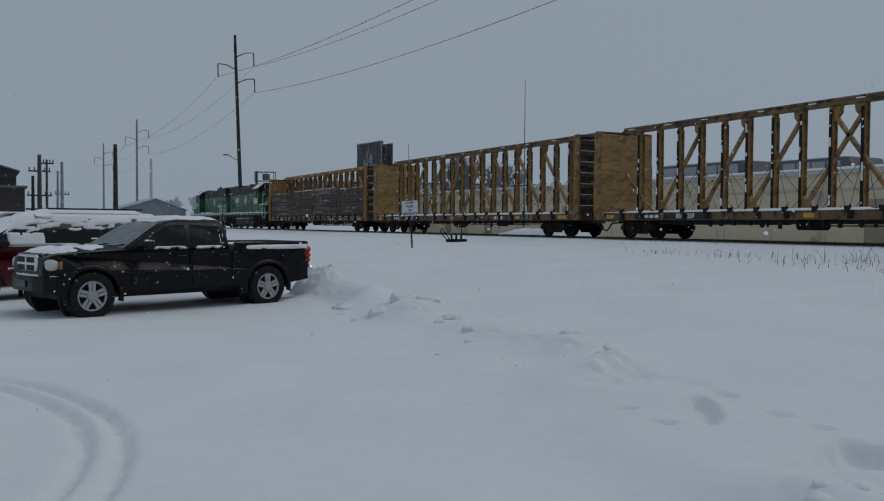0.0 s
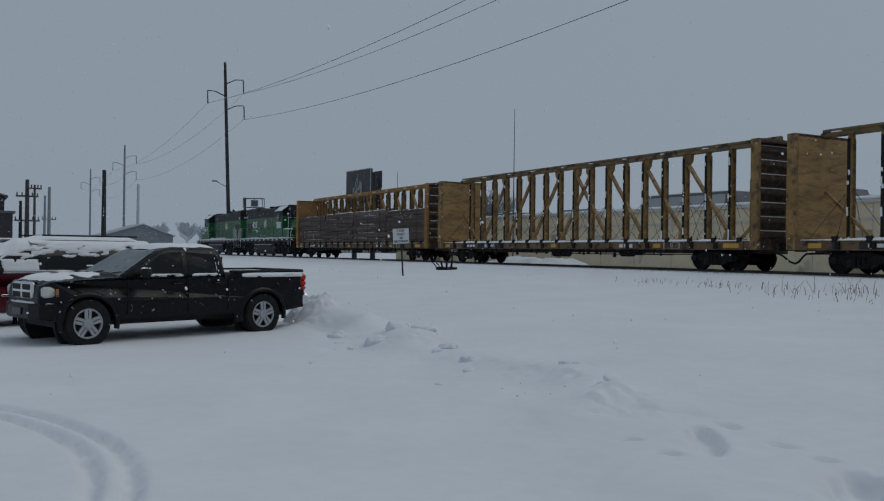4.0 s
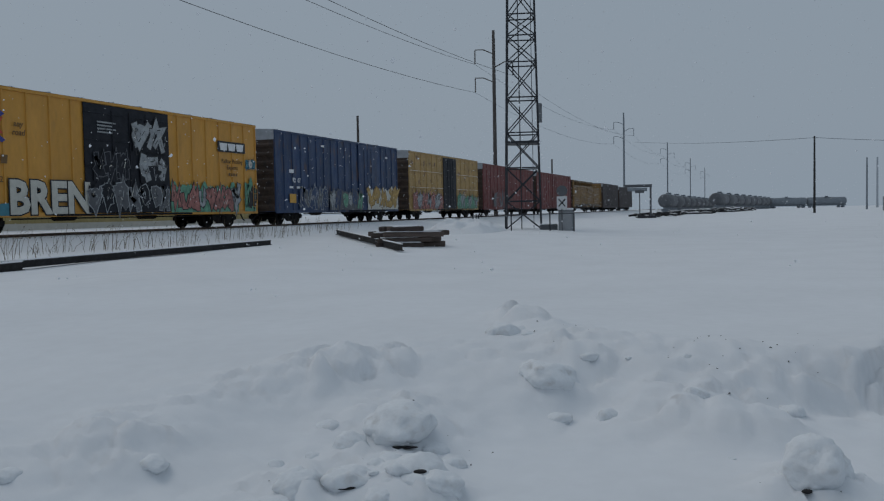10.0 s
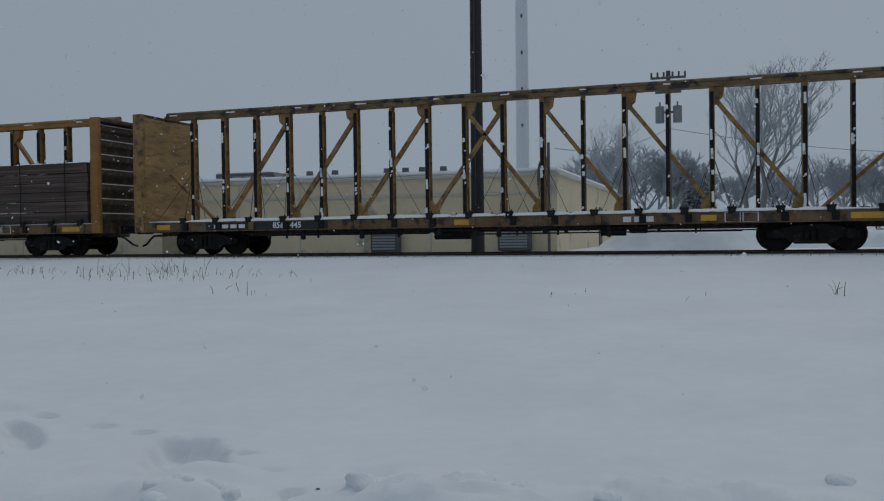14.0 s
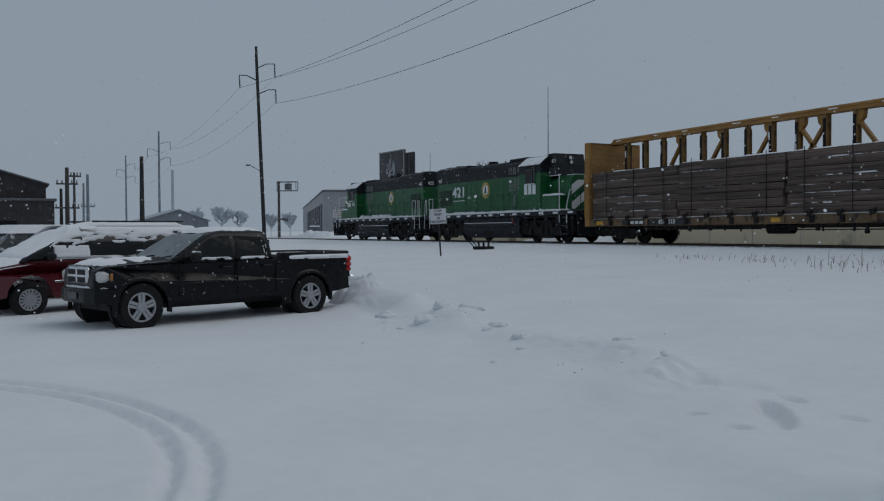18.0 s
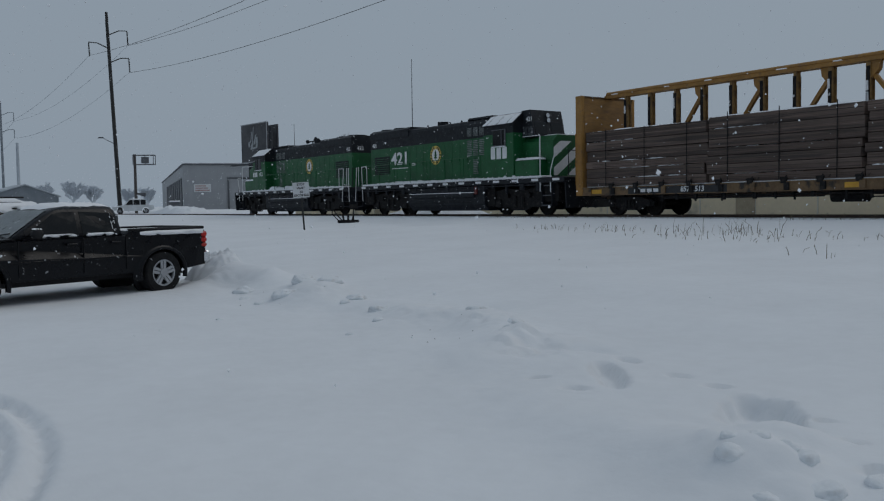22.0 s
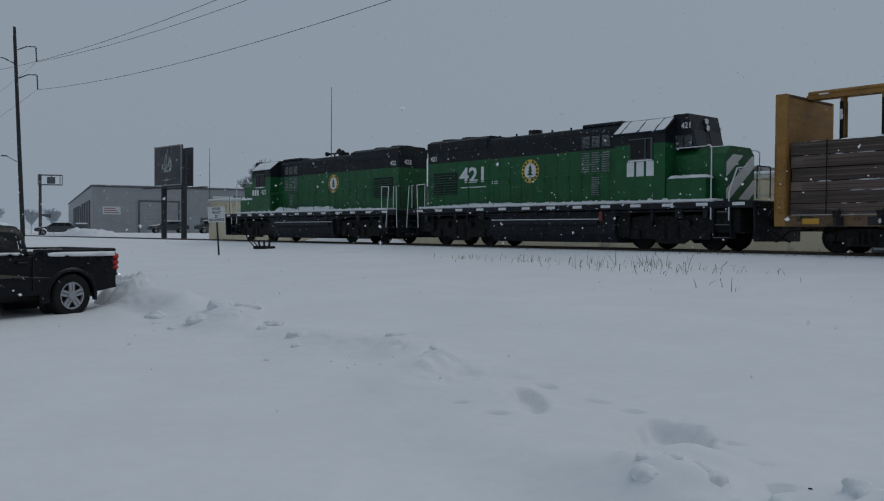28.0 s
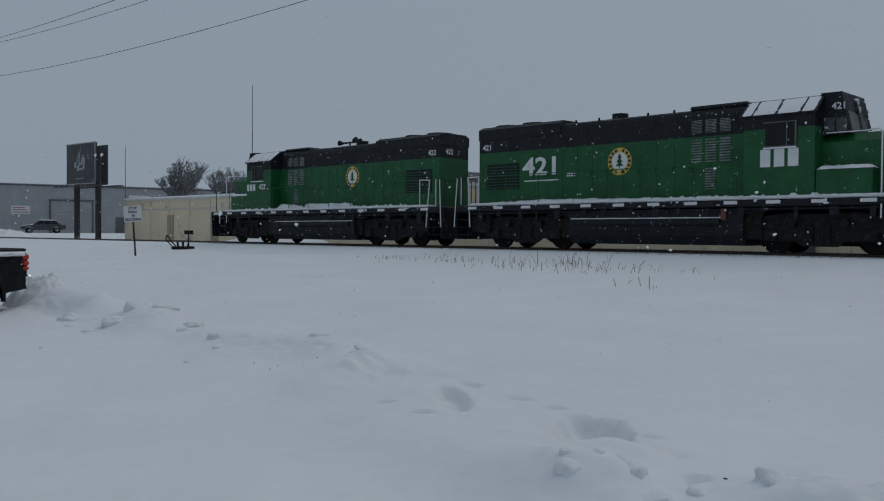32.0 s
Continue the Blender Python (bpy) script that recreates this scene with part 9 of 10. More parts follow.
crossing_road()
ROAD_CARS = []


def road_car(paint, label, tall, when, s, speed, lane, limit):
    """A car that drives along the crossing road: at s along it at the moment when."""
    car = plain_car(Matrix.Identity(4), paint, label, "car", tall=tall, snow=0.03, windows=True)
    ROAD_CARS.append((car, when, s, speed, lane, limit))


road_car(CARWHITE, "white estate car driving on the snowy road", 1.66, 20.0, 2.2, -4.0, 0.0, 52)
road_car(CARDARK, "dark saloon car driving past the warehouse", 1.42, 27.5, -1.5, -4.6, 0.0, 60)
road_car(CARDARK, "dark saloon car driving on the snowy road", 1.42, 29.0, 3.3, -4.6, 0.0, 68)
road_car(CARDARK, "dark car following on the snowy road", 1.45, 31.0, 8.6, -4.6, 0.0, 76)
road_car(CARDARK, "dark car driving the other way over the crossing", 1.5, 25.0, -5.4, 6.0, 3.6, -80)


def service_cabinet():
    b = thing("service_cabinet", "small grey cabinet with a snow cap by the warehouse", "cabinet", pose(-101.2, 33.6, 0.6, 0, 0, 74))
    bm = bmesh.new()
    chamfer(bm, -0.6, 0.6, -0.4, 0.4, 0, 1.35, 0.03)
    part("body", bm, GREYDARK, b)
    bm = bmesh.new()
    chamfer(bm, -0.62, 0.62, -0.42, 0.42, 1.35, 1.5, 0.04)
    part("snow_cap", bm, SNOWCAP, b)


service_cabinet()


# ---- things lying along the track ----
def lying_rail(a, b, label, h=0.19):
    t = thing("spare_rail", label, "rail", group="rails lying in the snow")
    a, b = Vector(a), Vector(b)
    for name, w, z0, z1, mat in (("foot", 0.15, 0.0, 0.02, TIEBLACK), ("web", 0.03, 0.02, h - 0.045, TIEBLACK), ("head", 0.075, h - 0.045, h, TIEBLACK), ("snow_cap", 0.07, h, h + 0.03, SNOWCAP)):
        bm = bmesh.new()
        up = Vector((0, 0, (z0 + z1) / 2))
        bar(bm, a + up, b + up, w, z1 - z0)
        part(name, bm, mat, t)


def gz(x, y, dz=0.0):
    return (x, y, ground_z(x, y) + dz)


lying_rail(gz(4.15, 16.6, 0.04), gz(10.0, 16.3, 0.02), "dark steel beam lying in the snow by a cone")
lying_rail(gz(6.25, 14.5, 0.02), gz(15.6, 15.8, 0.0), "long dark rail lying in the snow")
lying_rail(gz(15.0, 15.85, 0.03), gz(28.3, 16.95, 0.0), "long dark rail lapped on another in the snow", 0.17)
lying_rail(gz(27.2, 11.2, 0.05), gz(37.0, 18.6, 0.05), "dark timber rail leaning to the stack", 0.22)


def cone():
    c = thing("traffic_cone", "faded yellowish traffic cone standing in snow", "cone", pose(4.75, 15.6, ground_z(4.75, 15.6) - 0.03))
    bm = bmesh.new()
    chamfer(bm, -0.16, 0.16, -0.16, 0.16, 0, 0.04, 0.01)
    part("base", bm, CONECOL, c)
    bm = bmesh.new()
    tube(bm, (0, 0, 0.03), (0.02, 0, 0.5), 0.13, 0.035, n=16)
    part("body", bm, CONECOL, c)


cone()


def timber_stack():
    t = thing("timber_stack", "stack of old dark timbers with snow between", "timber", pose(30.6, 12.4, ground_z(30.6, 12.4) - 0.05, 0, 0, -58), group="timber stacks")
    rng = random.Random(4)
    for k in range(22):
        layer = k // 6
        bm = bmesh.new()
        l = rng.uniform(2.0, 3.2) * (0.55 if layer > 2 else 1)
        o = rng.uniform(-0.5, 0.5)
        y = -0.8 + 0.29 * (k % 6) + rng.uniform(-0.09, 0.05)
        chamfer(bm, o - l / 2.6, o + l / 2.6, y, y + 0.23, 0.2 * layer, 0.2 * layer + 0.18, 0.03)
        skew, tip = rng.uniform(-0.06, 0.06), rng.uniform(-0.02, 0.02)
        for v in bm.verts:
            v.co.y += v.co.x * skew
            v.co.z += v.co.x * tip
        b = part("beam", bm, TIMBER, t)
        if layer > 1 or k % 6 in (0, 5) or rng.random() < 0.3:
            bm = bmesh.new()
            chamfer(bm, o - l / 2.6 + 0.1, o + l / 2.6 - 0.1, y + 0.02, y + 0.21, 0.2 * layer + 0.18, 0.2 * layer + 0.22, 0.02)
            for v in bm.verts:
                v.co.y += v.co.x * skew
                v.co.z += v.co.x * tip
            part("snow_cap", bm, SNOWCAP, b)


timber_stack()


def scatter_ties(name, label, spots, seed, mat=TIEBLACK, size=(2.6, 0.23, 0.18)):
    """Old ties and scrap heaped along a strip, each its own part."""
    t = thing(name, label, "railway ties")
    rng = random.Random(seed)
    for (ax, ay, bx, by, n, high) in spots:
        for _ in range(n):
            k = rng.random()
            x, y = ax + (bx - ax) * k + rng.uniform(-1.2, 1.2), ay + (by - ay) * k + rng.uniform(-0.8, 0.8)
            z = ground_z(x, y) + rng.uniform(0.0, high)
            bm = bmesh.new()
            l, w, h = size[0] * rng.uniform(0.7, 1.1), size[1], size[2]
            chamfer(bm, -l / 2, l / 2, -w / 2, w / 2, 0, h, 0.015)
            p = part("tie", bm, mat, t)
            p.matrix_world = pose(x, y, z, rng.uniform(-8, 8), rng.uniform(-10, 10), rng.uniform(0, 180))
            if rng.random() < 0.7:
                bm = bmesh.new()
                chamfer(bm, -l / 2 + 0.05, l / 2 - 0.05, -w / 2, w / 2, h, h + 0.05, 0.02)
                part("snow_cap", bm, SNOWCAP, p)


scatter_ties("tie_heap", "scattered dark ties and scrap in the snow", ((92, 11, 118, 8.4, 34, 0.35), (118, 8.4, 150, 4.0, 40, 0.5), (150, 4, 190, 0.5, 26, 0.5)), 6)
scatter_ties("tie_pile", "heap of black ties capped with snow", ((57.5, -9.6, 50.5, -10.4, 40, 0.65), (50.5, -10.4, 44, -11, 24, 0.6)), 8)
scatter_ties("brush_heap", "dark mound of broken timber under snow", ((57, -12.0, 55, -14.5, 60, 1.5),), 9, TIMBER)
lying_rail(gz(57.5, -9.0, 0.55), gz(53.0, -12.5, 0.55), "pair of long poles on the tie heap")


# shed and its roof snow are painted as if seen through haze
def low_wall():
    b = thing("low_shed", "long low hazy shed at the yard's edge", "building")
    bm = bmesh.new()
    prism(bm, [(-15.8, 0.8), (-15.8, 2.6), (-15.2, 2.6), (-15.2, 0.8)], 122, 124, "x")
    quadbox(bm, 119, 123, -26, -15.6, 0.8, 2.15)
    part("wall", bm, HAZEGREY, b)
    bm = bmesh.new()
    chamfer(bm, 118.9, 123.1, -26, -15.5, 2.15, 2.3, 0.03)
    part("roof_snow", bm, HAZEPALE, b)


low_wall()


def yard_gantry():
    b = thing("yard_gantry", "dark steel portal beside the train's far end", "gantry", pose(92.5, 11.5, 0, 0, 0, 8))
    bm = bmesh.new()
    bar(bm, (0, -1.15, 0.4), (0, -1.15, 4.0), 0.2, 0.2)
    part("post", bm, GREYDARK, b)
    bm = bmesh.new()
    bar(bm, (0, -1.3, 3.95), (0, 1.6, 3.95), 0.25, 0.3)
    part("beam", bm, GREYDARK, b)
    # walkway colour includes haze
    bm = bmesh.new()
    chamfer(bm, -0.3, 0.3, -0.8, 1.2, 3.4, 3.75, 0.03)
    part("walkway", bm, HAZEGREY, b)
    s = thing("switch_target", "small post with a cross plate and a bent base", "switch stand", pose(88.0, 10.9, ground_z(88.0, 10.9)))
    bm = bmesh.new()
    tube(bm, (0, 0, 0), (0, 0, 2.6), 0.05, n=6)
    part("mast", bm, LATTICE, s)
    bm = bmesh.new()
    chamfer(bm, -0.05, 0.05, -0.45, 0.45, 2.5, 2.8, 0.02)
    part("target", bm, GREYDARK, s)
    bm = bmesh.new()
    chamfer(bm, -0.2, 0.2, -1.6, 0.2, 0, 0.25, 0.05)
    part("base", bm, LATTICE, s)


yard_gantry()


# ---- tank cars in the yard ----
# fittings and snow cap carry haze in their colours
def tank_car(mat):
    t = thing("tank_car", "dark hazy tank car standing in the yard", "railcar", pose(240, 23.0, ground_z(240, 23.0)), group="tank cars")
    bm = bmesh.new()
    n = 18
    rings = []
    for x, r in ((-8.25, 0.4), (-8.2, 1.0), (-8.05, 1.4), (-7.8, 1.55), (7.8, 1.55), (8.05, 1.4), (8.2, 1.0), (8.25, 0.4)):
        rings.append([bm.verts.new((x, r * math.cos(2 * math.pi * i / n), 2.75 + r * math.sin(2 * math.pi * i / n))) for i in range(n)])
    for a, b in zip(rings, rings[1:]):
        for i in range(n):
            bm.faces.new((a[i], a[(i + 1) % n], b[(i + 1) % n], b[i]))
    bm.faces.new(rings[0])
    bm.faces.new(rings[-1][::-1])
    part("tank", bm, mat, t, smooth=True)
    bm = bmesh.new()
    chamfer(bm, -6.8, 6.8, -0.6, 0.6, 4.17, 4.3, 0.05)
    part("snow_cap", bm, HAZEPALE, t)
    bm = bmesh.new()
    tube(bm, (0, 0, 4.2), (0, 0, 4.75), 0.6, n=12)
    part("dome", bm, HAZEGREY, t)
    bm = bmesh.new()
    quadbox(bm, -1.6, 1.6, -0.9, 0.9, 4.4, 4.46)
    part("walkway", bm, HAZEGREY, t)
    bm = bmesh.new()
    quadbox(bm, -8.4, 8.4, -0.3, 0.3, 0.8, 1.25)
    part("frame", bm, HAZEGREY, t)
    for s in (-1, 1):
        bm = bmesh.new()
        for k in (-0.9, 0.9):
            tube(bm, (s * 6.2 + k, -0.8, 0.44), (s * 6.2 + k, 0.8, 0.44), 0.44, n=12)
        part("bogie", bm, HAZEGREY, t)
    return t


def tank_row(tank, a, b, n, mat=GREYDARK):
    """A string of tank cars coupled from a to b."""
    turn = math.degrees(math.atan2(b[1] - a[1], b[0] - a[0]))
    for k in range(n):
        x, y = a[0] + (b[0] - a[0]) * k / (n - 1), a[1] + (b[1] - a[1]) * k / (n - 1)
        m = pose(x, y, ground_z(x, y), 0, 0, turn)
        if tank:
            copy_thing(tank, m)
        else:
            tank = tank_car(mat)
            tank.matrix_world = m
    return tank


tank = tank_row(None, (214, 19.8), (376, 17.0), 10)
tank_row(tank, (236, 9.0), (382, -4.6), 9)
# the farthest two have haze in the tank colour as well
tank_row(None, (384, -11.5), (391, -27.0), 2, HAZEGREY)


# ---- snow heaps beyond the track ----
def snow_heap(x, y, w, d, h, seed, label="heap of cleared snow beyond the track"):
    bm = bmesh.new()
    nx, ny = 48, 30
    grid = []
    for j in range(ny + 1):
        row = []
        for i in range(nx + 1):
            u, v = 2 * i / nx - 1, 2 * j / ny - 1
            k = max(0.0, 1 - u * u) * max(0.0, 1 - v * v)
            z = h * min(1, k * 1.6) * (0.75 + 0.35 * noise.noise(Vector((u * 2.5, v * 2.5, seed)))) + 0.12 * k * noise.noise(Vector((u * 7, v * 7, seed))) + 0.35 * h * min(k * 2, 1) * churn(Vector((u * w, v * d, 0)), 2.6 if w < 2 else 1.2, seed)
            row.append(bm.verts.new((x + u * w, y + v * d, ground_z(x + u * w, y + v * d) - 0.08 + z)))
        grid.append(row)
    for j in range(ny):
        for i in range(nx):
            bm.faces.new((grid[j][i], grid[j][i + 1], grid[j + 1][i + 1], grid[j + 1][i]))
    solo("snow_mound", bm, SNOW, label, "snow", group="snow mounds", smooth=True)


snow_heap(-1.6, 37.5, 3.6, 2.5, 1.15, 2)
snow_heap(6.0, 40, 5.5, 2.5, 0.8, 5)
snow_heap(-44, 31, 5.0, 1.6, 0.5, 7)
snow_heap(-88, 30, 6.0, 2.0, 0.9, 8)
snow_heap(44.5, 14.6, 3.0, 1.8, 0.75, 9, "heap of snow beside the mast")
snow_heap(-17.05, 6.45, 0.62, 0.6, 0.3, 12, "heap of snow pushed up behind the pickup")


# ---- clods on the ploughed edge ----
def clod(x, y, r, flat, seed, lift=-0.2, tilt=8):
    """A broken lump: a faceted block with rounded, crumbling sides, sunk in the loose snow."""
    bm = bmesh.new()
    bmesh.ops.create_icosphere(bm, subdivisions=4 if r > 0.1 else 3, radius=1.0)
    o = Vector((seed * 3.1, seed * 1.7, 0))
    for v in bm.verts:
        c = v.co.copy()
        near, cells = noise.voronoi(c * 1.5 + o)
        k = 0.92 + 0.22 * noise.noise(cells[0] * 3.3) * smooth01(0, 0.4, near[1] - near[0])
        k += 0.22 * noise.noise(c * 1.1 + o) + 0.11 * noise.noise(c * 2.7 + o) + 0.06 * noise.noise(c * 6 + o) + 0.03 * noise.noise(c * 13 + o)
        v.co = Vector((c.x * r * k * 1.15, c.y * r * k, c.z * r * flat * k))
    solo("snow_clod", bm, DIRTY_SNOW, "broken clod of ploughed snow", "snow clod", pose(x, y, ground_z(x, y) + r * flat * lift, seed * 31 % (2 * tilt) - tilt, seed * 13 % (2 * tilt) - tilt, seed * 47 % 360), group="snow clods", smooth=True)


# slabs that lean over a gap, then smaller lumps
for i, (cx, cy, cr, cf, lift) in enumerate([(5.48, 2.19, 0.25, 0.6, 0.1), (4.84, 1.87, 0.21, 0.55, 0.05), (4.6, 2.14, 0.15, 0.55, 0.0), (4.46, 2.38, 0.14, 0.8, -0.1), (5.22, 2.42, 0.13, 0.8, -0.3), (4.72, 1.62, 0.12, 0.6, -0.2), (5.4, -0.33, 0.2, 0.95, 0.1), (4.88, -0.02, 0.08, 0.8, 0.0), (4.16, 2.36, 0.12, 0.7, -0.1), (8.0, 2.2, 0.14, 0.8, -0.1), (7.0, 1.52, 0.26, 0.5, -0.2), (6.6, 1.0, 0.09, 0.7, -0.2),
                                                (-2.85, 3.93, 0.06, 0.7, -0.5), (-2.75, 4.02, 0.07, 0.6, -0.5), (-2.62, 4.1, 0.06, 0.6, -0.5), (-2.48, 3.68, 0.07, 0.6, -0.5), (-2.2, 4.22, 0.08, 0.6, -0.5), (-1.9, 4.42, 0.1, 0.7, -0.3), (-1.45, 4.8, 0.18, 0.4, -0.5), (-1.05, 4.68, 0.09, 0.5, -0.5)]):
    clod(cx, cy, cr, cf, i + 1, lift, 14)
for i, (cx, cy, cr, cf) in enumerate([(5.45, 2.71, 0.1, 0.7), (5.27, 1.75, 0.09, 0.7), (6.96, -0.26, 0.1, 0.6), (4.85, 2.75, 0.06, 0.8), (4.64, 1.76, 0.08, 0.7), (0.57, 5.2, 0.08, 0.6), (1.42, 5.16, 0.06, 0.6), (-7.02, 5.91, 0.1, 0.7), (-8.5, 6.59, 0.16, 0.5), (-7.38, 6.27, 0.12, 0.6), (-11.5, 6.58, 0.2, 0.5), (-12.57, 5.9, 0.2, 0.5), (-13.42, 6.66, 0.2, 0.7), (-11.41, 4.39, 0.06, 0.7), (-14.4, 6.0, 0.2, 0.6), (-10.2, 6.2, 0.14, 0.6), (-9.4, 5.7, 0.08, 0.6), (-13.0, 6.9, 0.25, 0.5), (-8.9, 5.0, 0.05, 0.7), (-0.6, 4.6, 0.08, 0.5), (2.6, 4.6, 0.08, 0.5), (3.9, 3.9, 0.1, 0.5), (4.4, 3.3, 0.09, 0.6)]):
    clod(cx, cy, cr, cf, i + 21)
# crumbled pieces round the slabs
rng = random.Random(8)
for hx, hy, w, n in ((4.9, 2.05, 0.3, 18), (5.45, -0.2, 0.3, 4), (7.2, 0.9, 0.5, 5), (8.1, 2.1, 0.5, 3), (-2.4, 4.0, 0.4, 6), (-12.5, 6.4, 0.8, 5)):
    for k in range(n):
        clod(hx + rng.gauss(0, w), hy + rng.gauss(0, w * 0.7), rng.choice((0.03, 0.05, 0.06, 0.08, 0.1)), rng.uniform(0.45, 0.7), 60 + k + int(hx * 7), -0.3, 16)


def soil_crumbs():
    """Bits of frozen soil and gravel that the plough turned up along the bank, and dark pieces for the shade under
    slabs.
    """
    rng = random.Random(77)
    bm = bmesh.new()
    heaps = [(5.6, 2.1, 0.35, 12), (4.95, 1.85, 0.3, 10), (5.3, -0.2, 0.25, 8), (8.3, 1.8, 0.4, 8), (7.4, 0.6, 0.7, 22), (8.0, -0.2, 0.6, 14), (4.6, 2.4, 0.2, 4), (9.6, 2.6, 0.3, 4), (-8.0, 6.1, 0.8, 10), (-12.5, 6.3, 1.2, 8), (-2.2, 4.1, 0.5, 6)]
    for hx, hy, w, n in heaps:
        for _ in range(n):
            x, y = hx + rng.gauss(0, w * 0.6), hy + rng.gauss(0, w * 0.6)
            r = rng.uniform(0.0025, 0.007)
            m = Matrix.Translation((x, y, ground_z(x, y) + r * 0.3)) @ Matrix.Rotation(rng.uniform(0, 6.28), 4, "Z") @ Matrix.Diagonal((r * rng.uniform(1.0, 2.2), r, r * 0.7, 1))
            bmesh.ops.create_icosphere(bm, subdivisions=1, radius=1.0, matrix=m)
    # near-black flat pieces that stand in for shade in the gaps under the slabs
    for x, y, w in ((5.31, 2.11, 0.11), (4.68, 1.83, 0.07), (4.72, 1.75, 0.04), (4.49, 2.10, 0.06), (5.18, -0.27, 0.03)):
        m = Matrix.Translation((x, y, ground_z(x, y) + 0.01)) @ Matrix.Rotation(1.96, 4, "Z") @ Matrix.Diagonal((w, 0.02, 0.012, 1))
        bmesh.ops.create_icosphere(bm, subdivisions=2, radius=1.0, matrix=m)
    solo("soil_crumbs", bm, SOIL_AND_GAP_SHADE, "dark soil crumbs and painted gap shade on ploughed snow", "soil", kind="stuff")


soil_crumbs()


# ---- dry grass through the snow ----
def dry_grass():
    rng = random.Random(21)
    bm = bmesh.new()
    patches = [(-12.6, 17.6, 1.8, 0.5, 18, 0.36), (-14.6, 19.4, 1.8, 0.9, 30, 0.45), (-17.7, 19.0, 2.2, 0.6, 40, 0.22), (-21.0, 19.2, 1.2, 0.4, 24, 0.2), (-13.0, 18.2, 4.0, 0.9, 60, 0.2), (-9.6, 15.5, 0.7, 0.4, 4, 0.28), (-8.8, 15.0, 0.1, 0.1, 2, 0.35), (13, 17.8, 5.5, 0.7, 130, 0.65), (22, 19.0, 5.0, 0.9, 120, 0.75), (31, 20.0, 5.0, 0.9, 90, 0.75),
               (9.6, 17.0, 1.0, 0.6, 40, 0.6), (5.5, 16.7, 0.6, 0.5, 18, 0.5), (1.76, 15.9, 0.12, 0.1, 5, 0.35), (-2.0, 15.6, 2.5, 0.6, 4, 0.12), (40, 21, 6, 1, 80, 0.65), (9.3, 16.2, 0.6, 0.5, 26, 0.6),
               (-24, 22.9, 5.0, 0.35, 70, 0.16), (-12, 22.9, 7.0, 0.35, 110, 0.17), (2, 22.9, 7.0, 0.35, 50, 0.12), (16, 22.9, 8.0, 0.5, 120, 0.2), (30, 22.9, 8.0, 0.5, 110, 0.2)]
    for px, py, wx, wy, n, h in patches:
        for _ in range(n):
            x, y = px + rng.gauss(0, wx * 0.55), py + rng.gauss(0, wy * 0.55)
            z = ground_z(x, y) - 0.03
            l = h * rng.uniform(0.3, 1.15)
            sway = rng.gauss(0.12, 0.3) * l
            p = Vector((x, y, z))
            m = p + Vector((sway * 0.4, rng.uniform(-0.03, 0.03), l * 0.6))
            q = m + Vector((sway * 0.7, rng.uniform(-0.03, 0.03), l * rng.uniform(0.25, 0.45)))
            thick = rng.choice((0.7, 1.0, 1.5))
            tube(bm, p, m, 0.006 * thick, 0.005 * thick, n=3, caps=False)
            tube(bm, m, q, 0.005 * thick, 0.003 * thick, n=3, caps=False)
            if rng.random() < 0.2:
                tube(bm, m, m + Vector((rng.uniform(-0.12, 0.12), 0, l * 0.3)), 0.004, 0.002, n=3, caps=False)
            if rng.random() < 0.15:
                tube(bm, q, q + Vector((sway * 0.15, 0, 0.05)), 0.012, 0.006, n=4)
    solo("dry_grass", bm, STALK, "dry grass stalks standing through the snow", "grass", kind="stuff")


dry_grass()


# ---- snowfall: flakes that drift down past everything ----
FLAKES = material("snowflake", (0.85, 0.87, 0.9), 0.9, var=0.02, bump=0)
DRIFTS = []


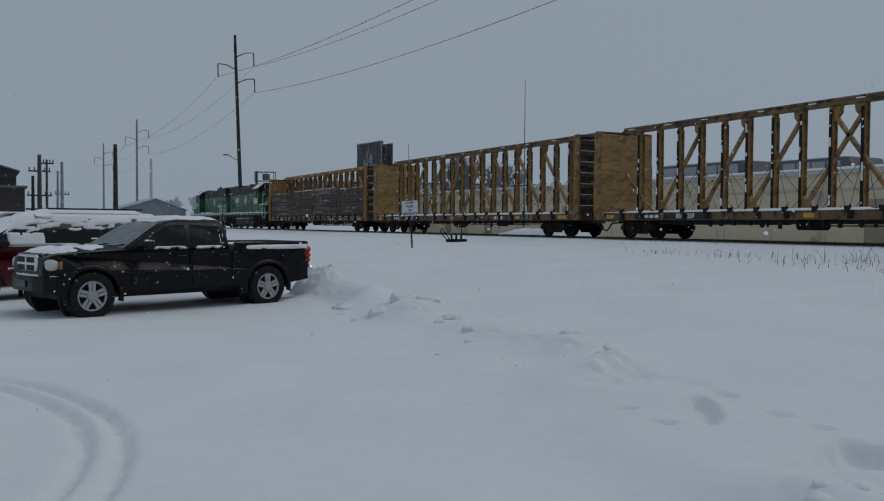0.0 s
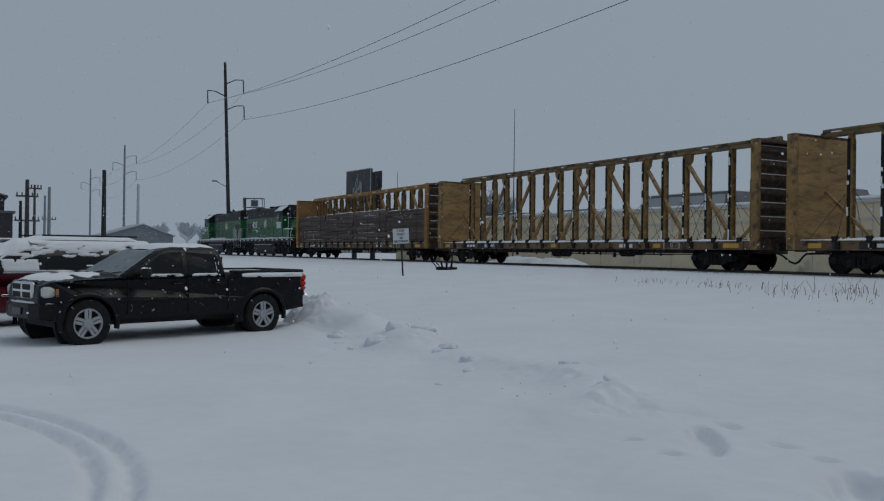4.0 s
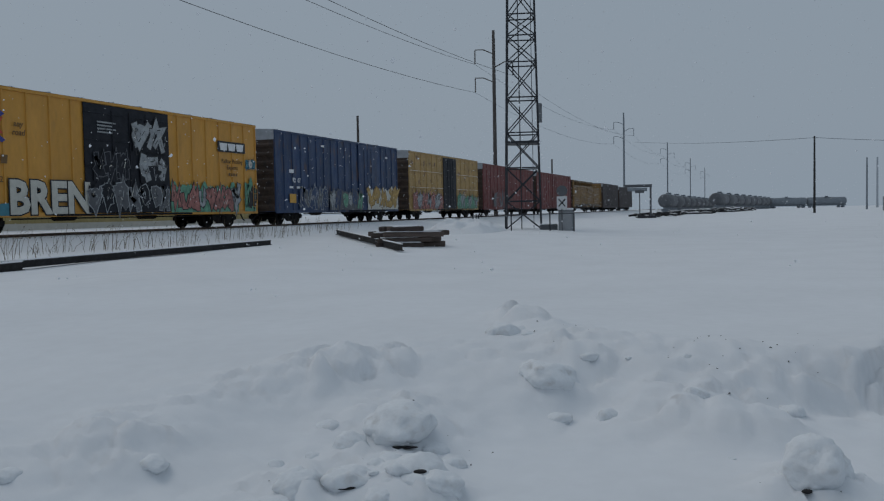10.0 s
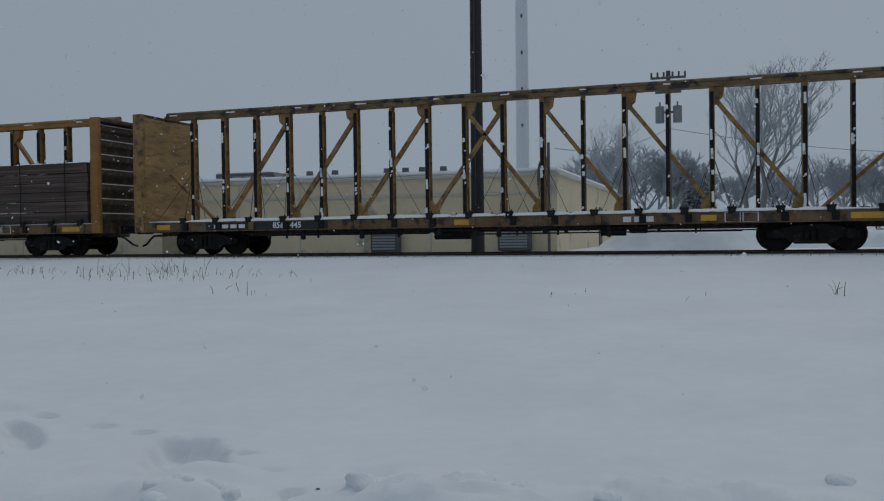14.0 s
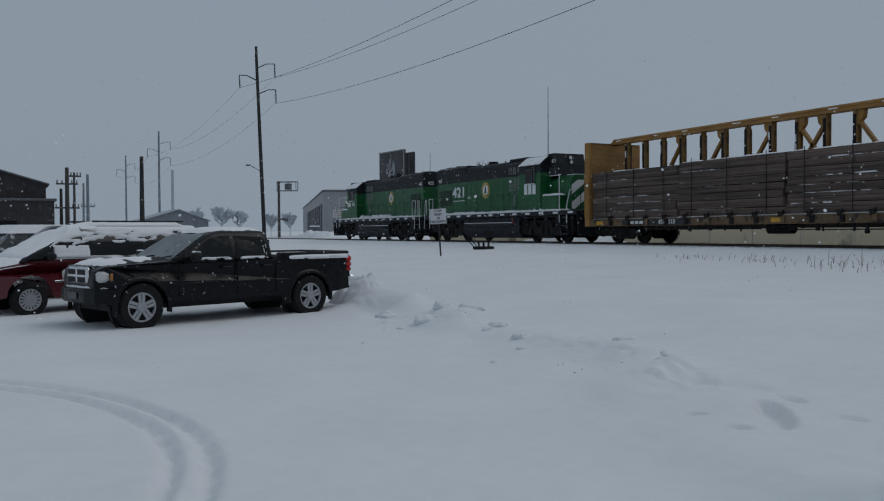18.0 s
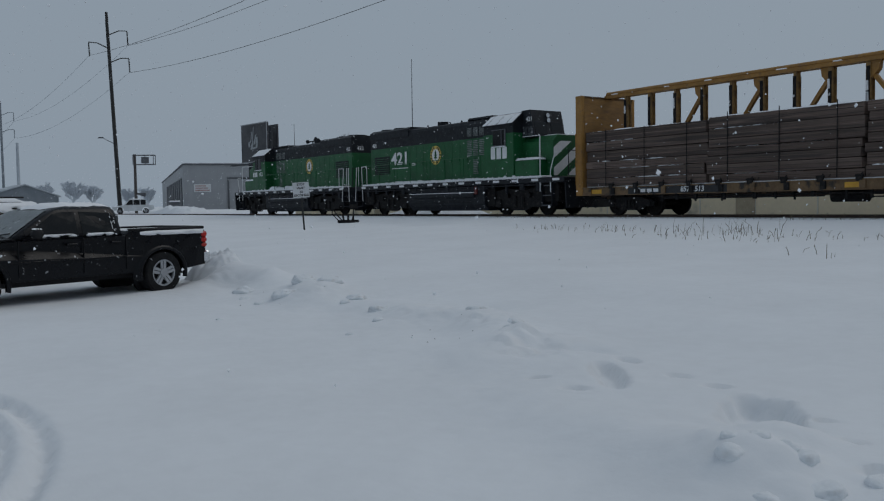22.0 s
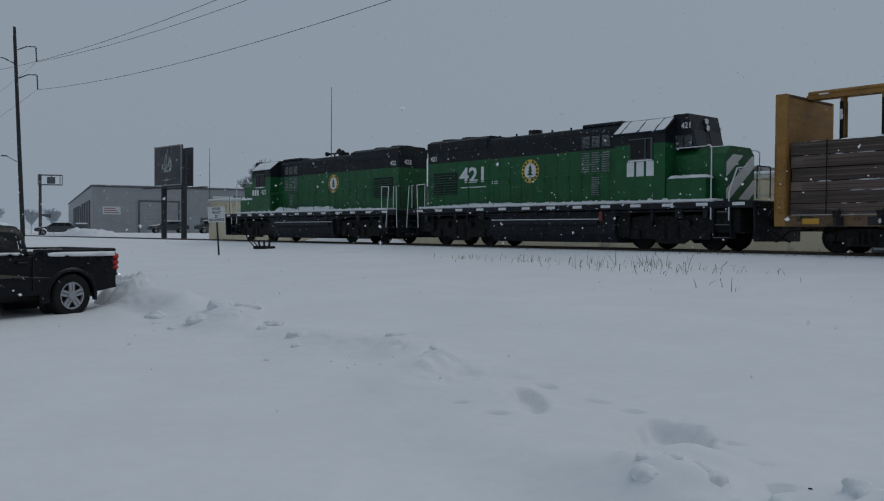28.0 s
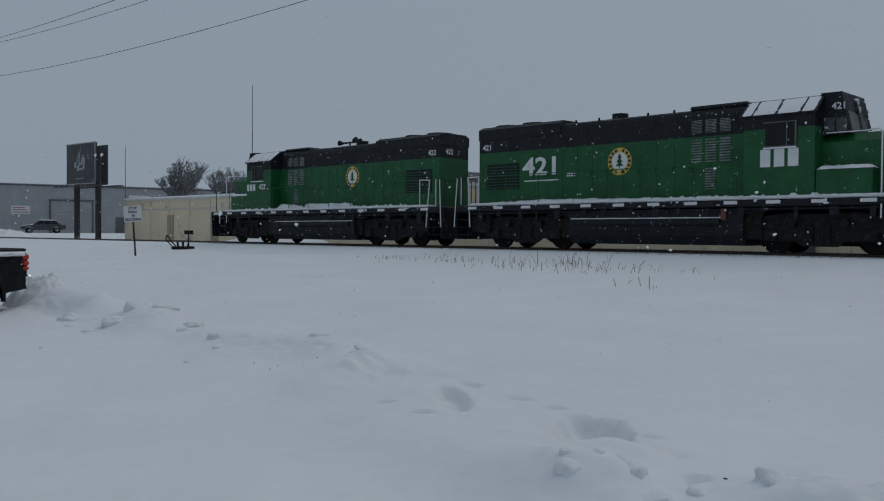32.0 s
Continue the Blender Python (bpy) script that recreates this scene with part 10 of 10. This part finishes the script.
def snowfall(seed, count, xr, yr, zr, size, speed):
    """One sheet of falling flakes, which moves as a whole; none of them passes close by the eye."""
    rng = np.random.default_rng(seed)
    p = np.stack([rng.uniform(*xr, count), rng.uniform(*yr, count), rng.uniform(*zr, count)], 1)
    v = np.array(speed)
    eye = np.array((0.0, 0.0, 1.5))
    along = np.clip(((eye - p) @ v) / (v @ v), 0, 32)
    near = np.linalg.norm(p + along[:, None] * v - eye, axis=1)
    p = p[near > 5.0]
    n = len(p)
    r = rng.uniform(*size, n)[:, None, None]
    base = np.array([(1, 0, 0), (-1, 0, 0), (0, 1, 0), (0, -1, 0), (0, 0, 1), (0, 0, -1)], float)
    verts = p[:, None, :] + (base[None] + rng.uniform(-0.35, 0.35, (n, 6, 3))) * r
    tris = np.array([(0, 2, 4), (2, 1, 4), (1, 3, 4), (3, 0, 4), (2, 0, 5), (1, 2, 5), (3, 1, 5), (0, 3, 5)])
    faces = (tris[None] + 6 * np.arange(n)[:, None, None]).reshape(-1, 3)
    me = bpy.data.meshes.new("falling_snow")
    me.from_pydata(verts.reshape(-1, 3).tolist(), [], faces.tolist())
    me.materials.append(FLAKES)
    ob = tagged(new("falling_snow", me), "loose white snowflakes drifting down through the air", "snow", kind="stuff")
    DRIFTS.append((ob, v))


snowfall(1, 24000, (-70, 60), (-8, 23), (0, 46), (0.008, 0.019), (0.7, -0.15, -1.2))
snowfall(2, 24000, (-80, 50), (-8, 23), (0, 54), (0.008, 0.022), (1.0, 0.1, -1.45))
snowfall(3, 24000, (-150, 170), (3, 60), (0, 45), (0.012, 0.028), (0.6, -0.1, -1.1))


def motions():
    """The train rolls past, its wheels turning, and the snow falls."""
    for ob, x, turn in MOVERS:
        walk(ob, [(t, on_track(x + rolled(t), turn)) for t in range(33)])
    moments = [0.2 * i for i in range(161)]
    for ob, x, r, car in AXLES:
        walk(ob, [(t, pose(x, 0, abs(r), 0, math.degrees((rolled(t) - rolled(0)) / r) % 360, 0)) for t in moments])

    tenths = [0.1 * i for i in range(321)]
    for car, when, s0, speed, lane, limit in ROAD_CARS:
        turn = 254 if speed < 0 else 74

        def along(t):
            s = s0 + speed * (t - when)
            return min(s, limit) if speed < 0 else max(s, limit)

        def stand(t):
            p = ROAD_A + ROAD_DIR * along(t) + ROAD_OUT * lane
            return pose(p.x, p.y, max(road_z(along(t)), ground_z(p.x, p.y)) - 0.02, 0, 0, turn)

        walk(car, [(t, stand(t)) for t in range(33)])
        for wheel in [c for c in car.children if c.name.startswith("wheel")]:
            x, y, z = wheel.location
            walk(wheel, [(t, pose(x, y, z, 0, math.degrees(abs(along(t) - along(0)) / 0.32) % 360, 0)) for t in tenths])
    for ob, v in DRIFTS:
        walk(ob, [(t, Matrix.Translation(Vector(v) * t)) for t in (0, 8, 16, 24, 32)])


motions()
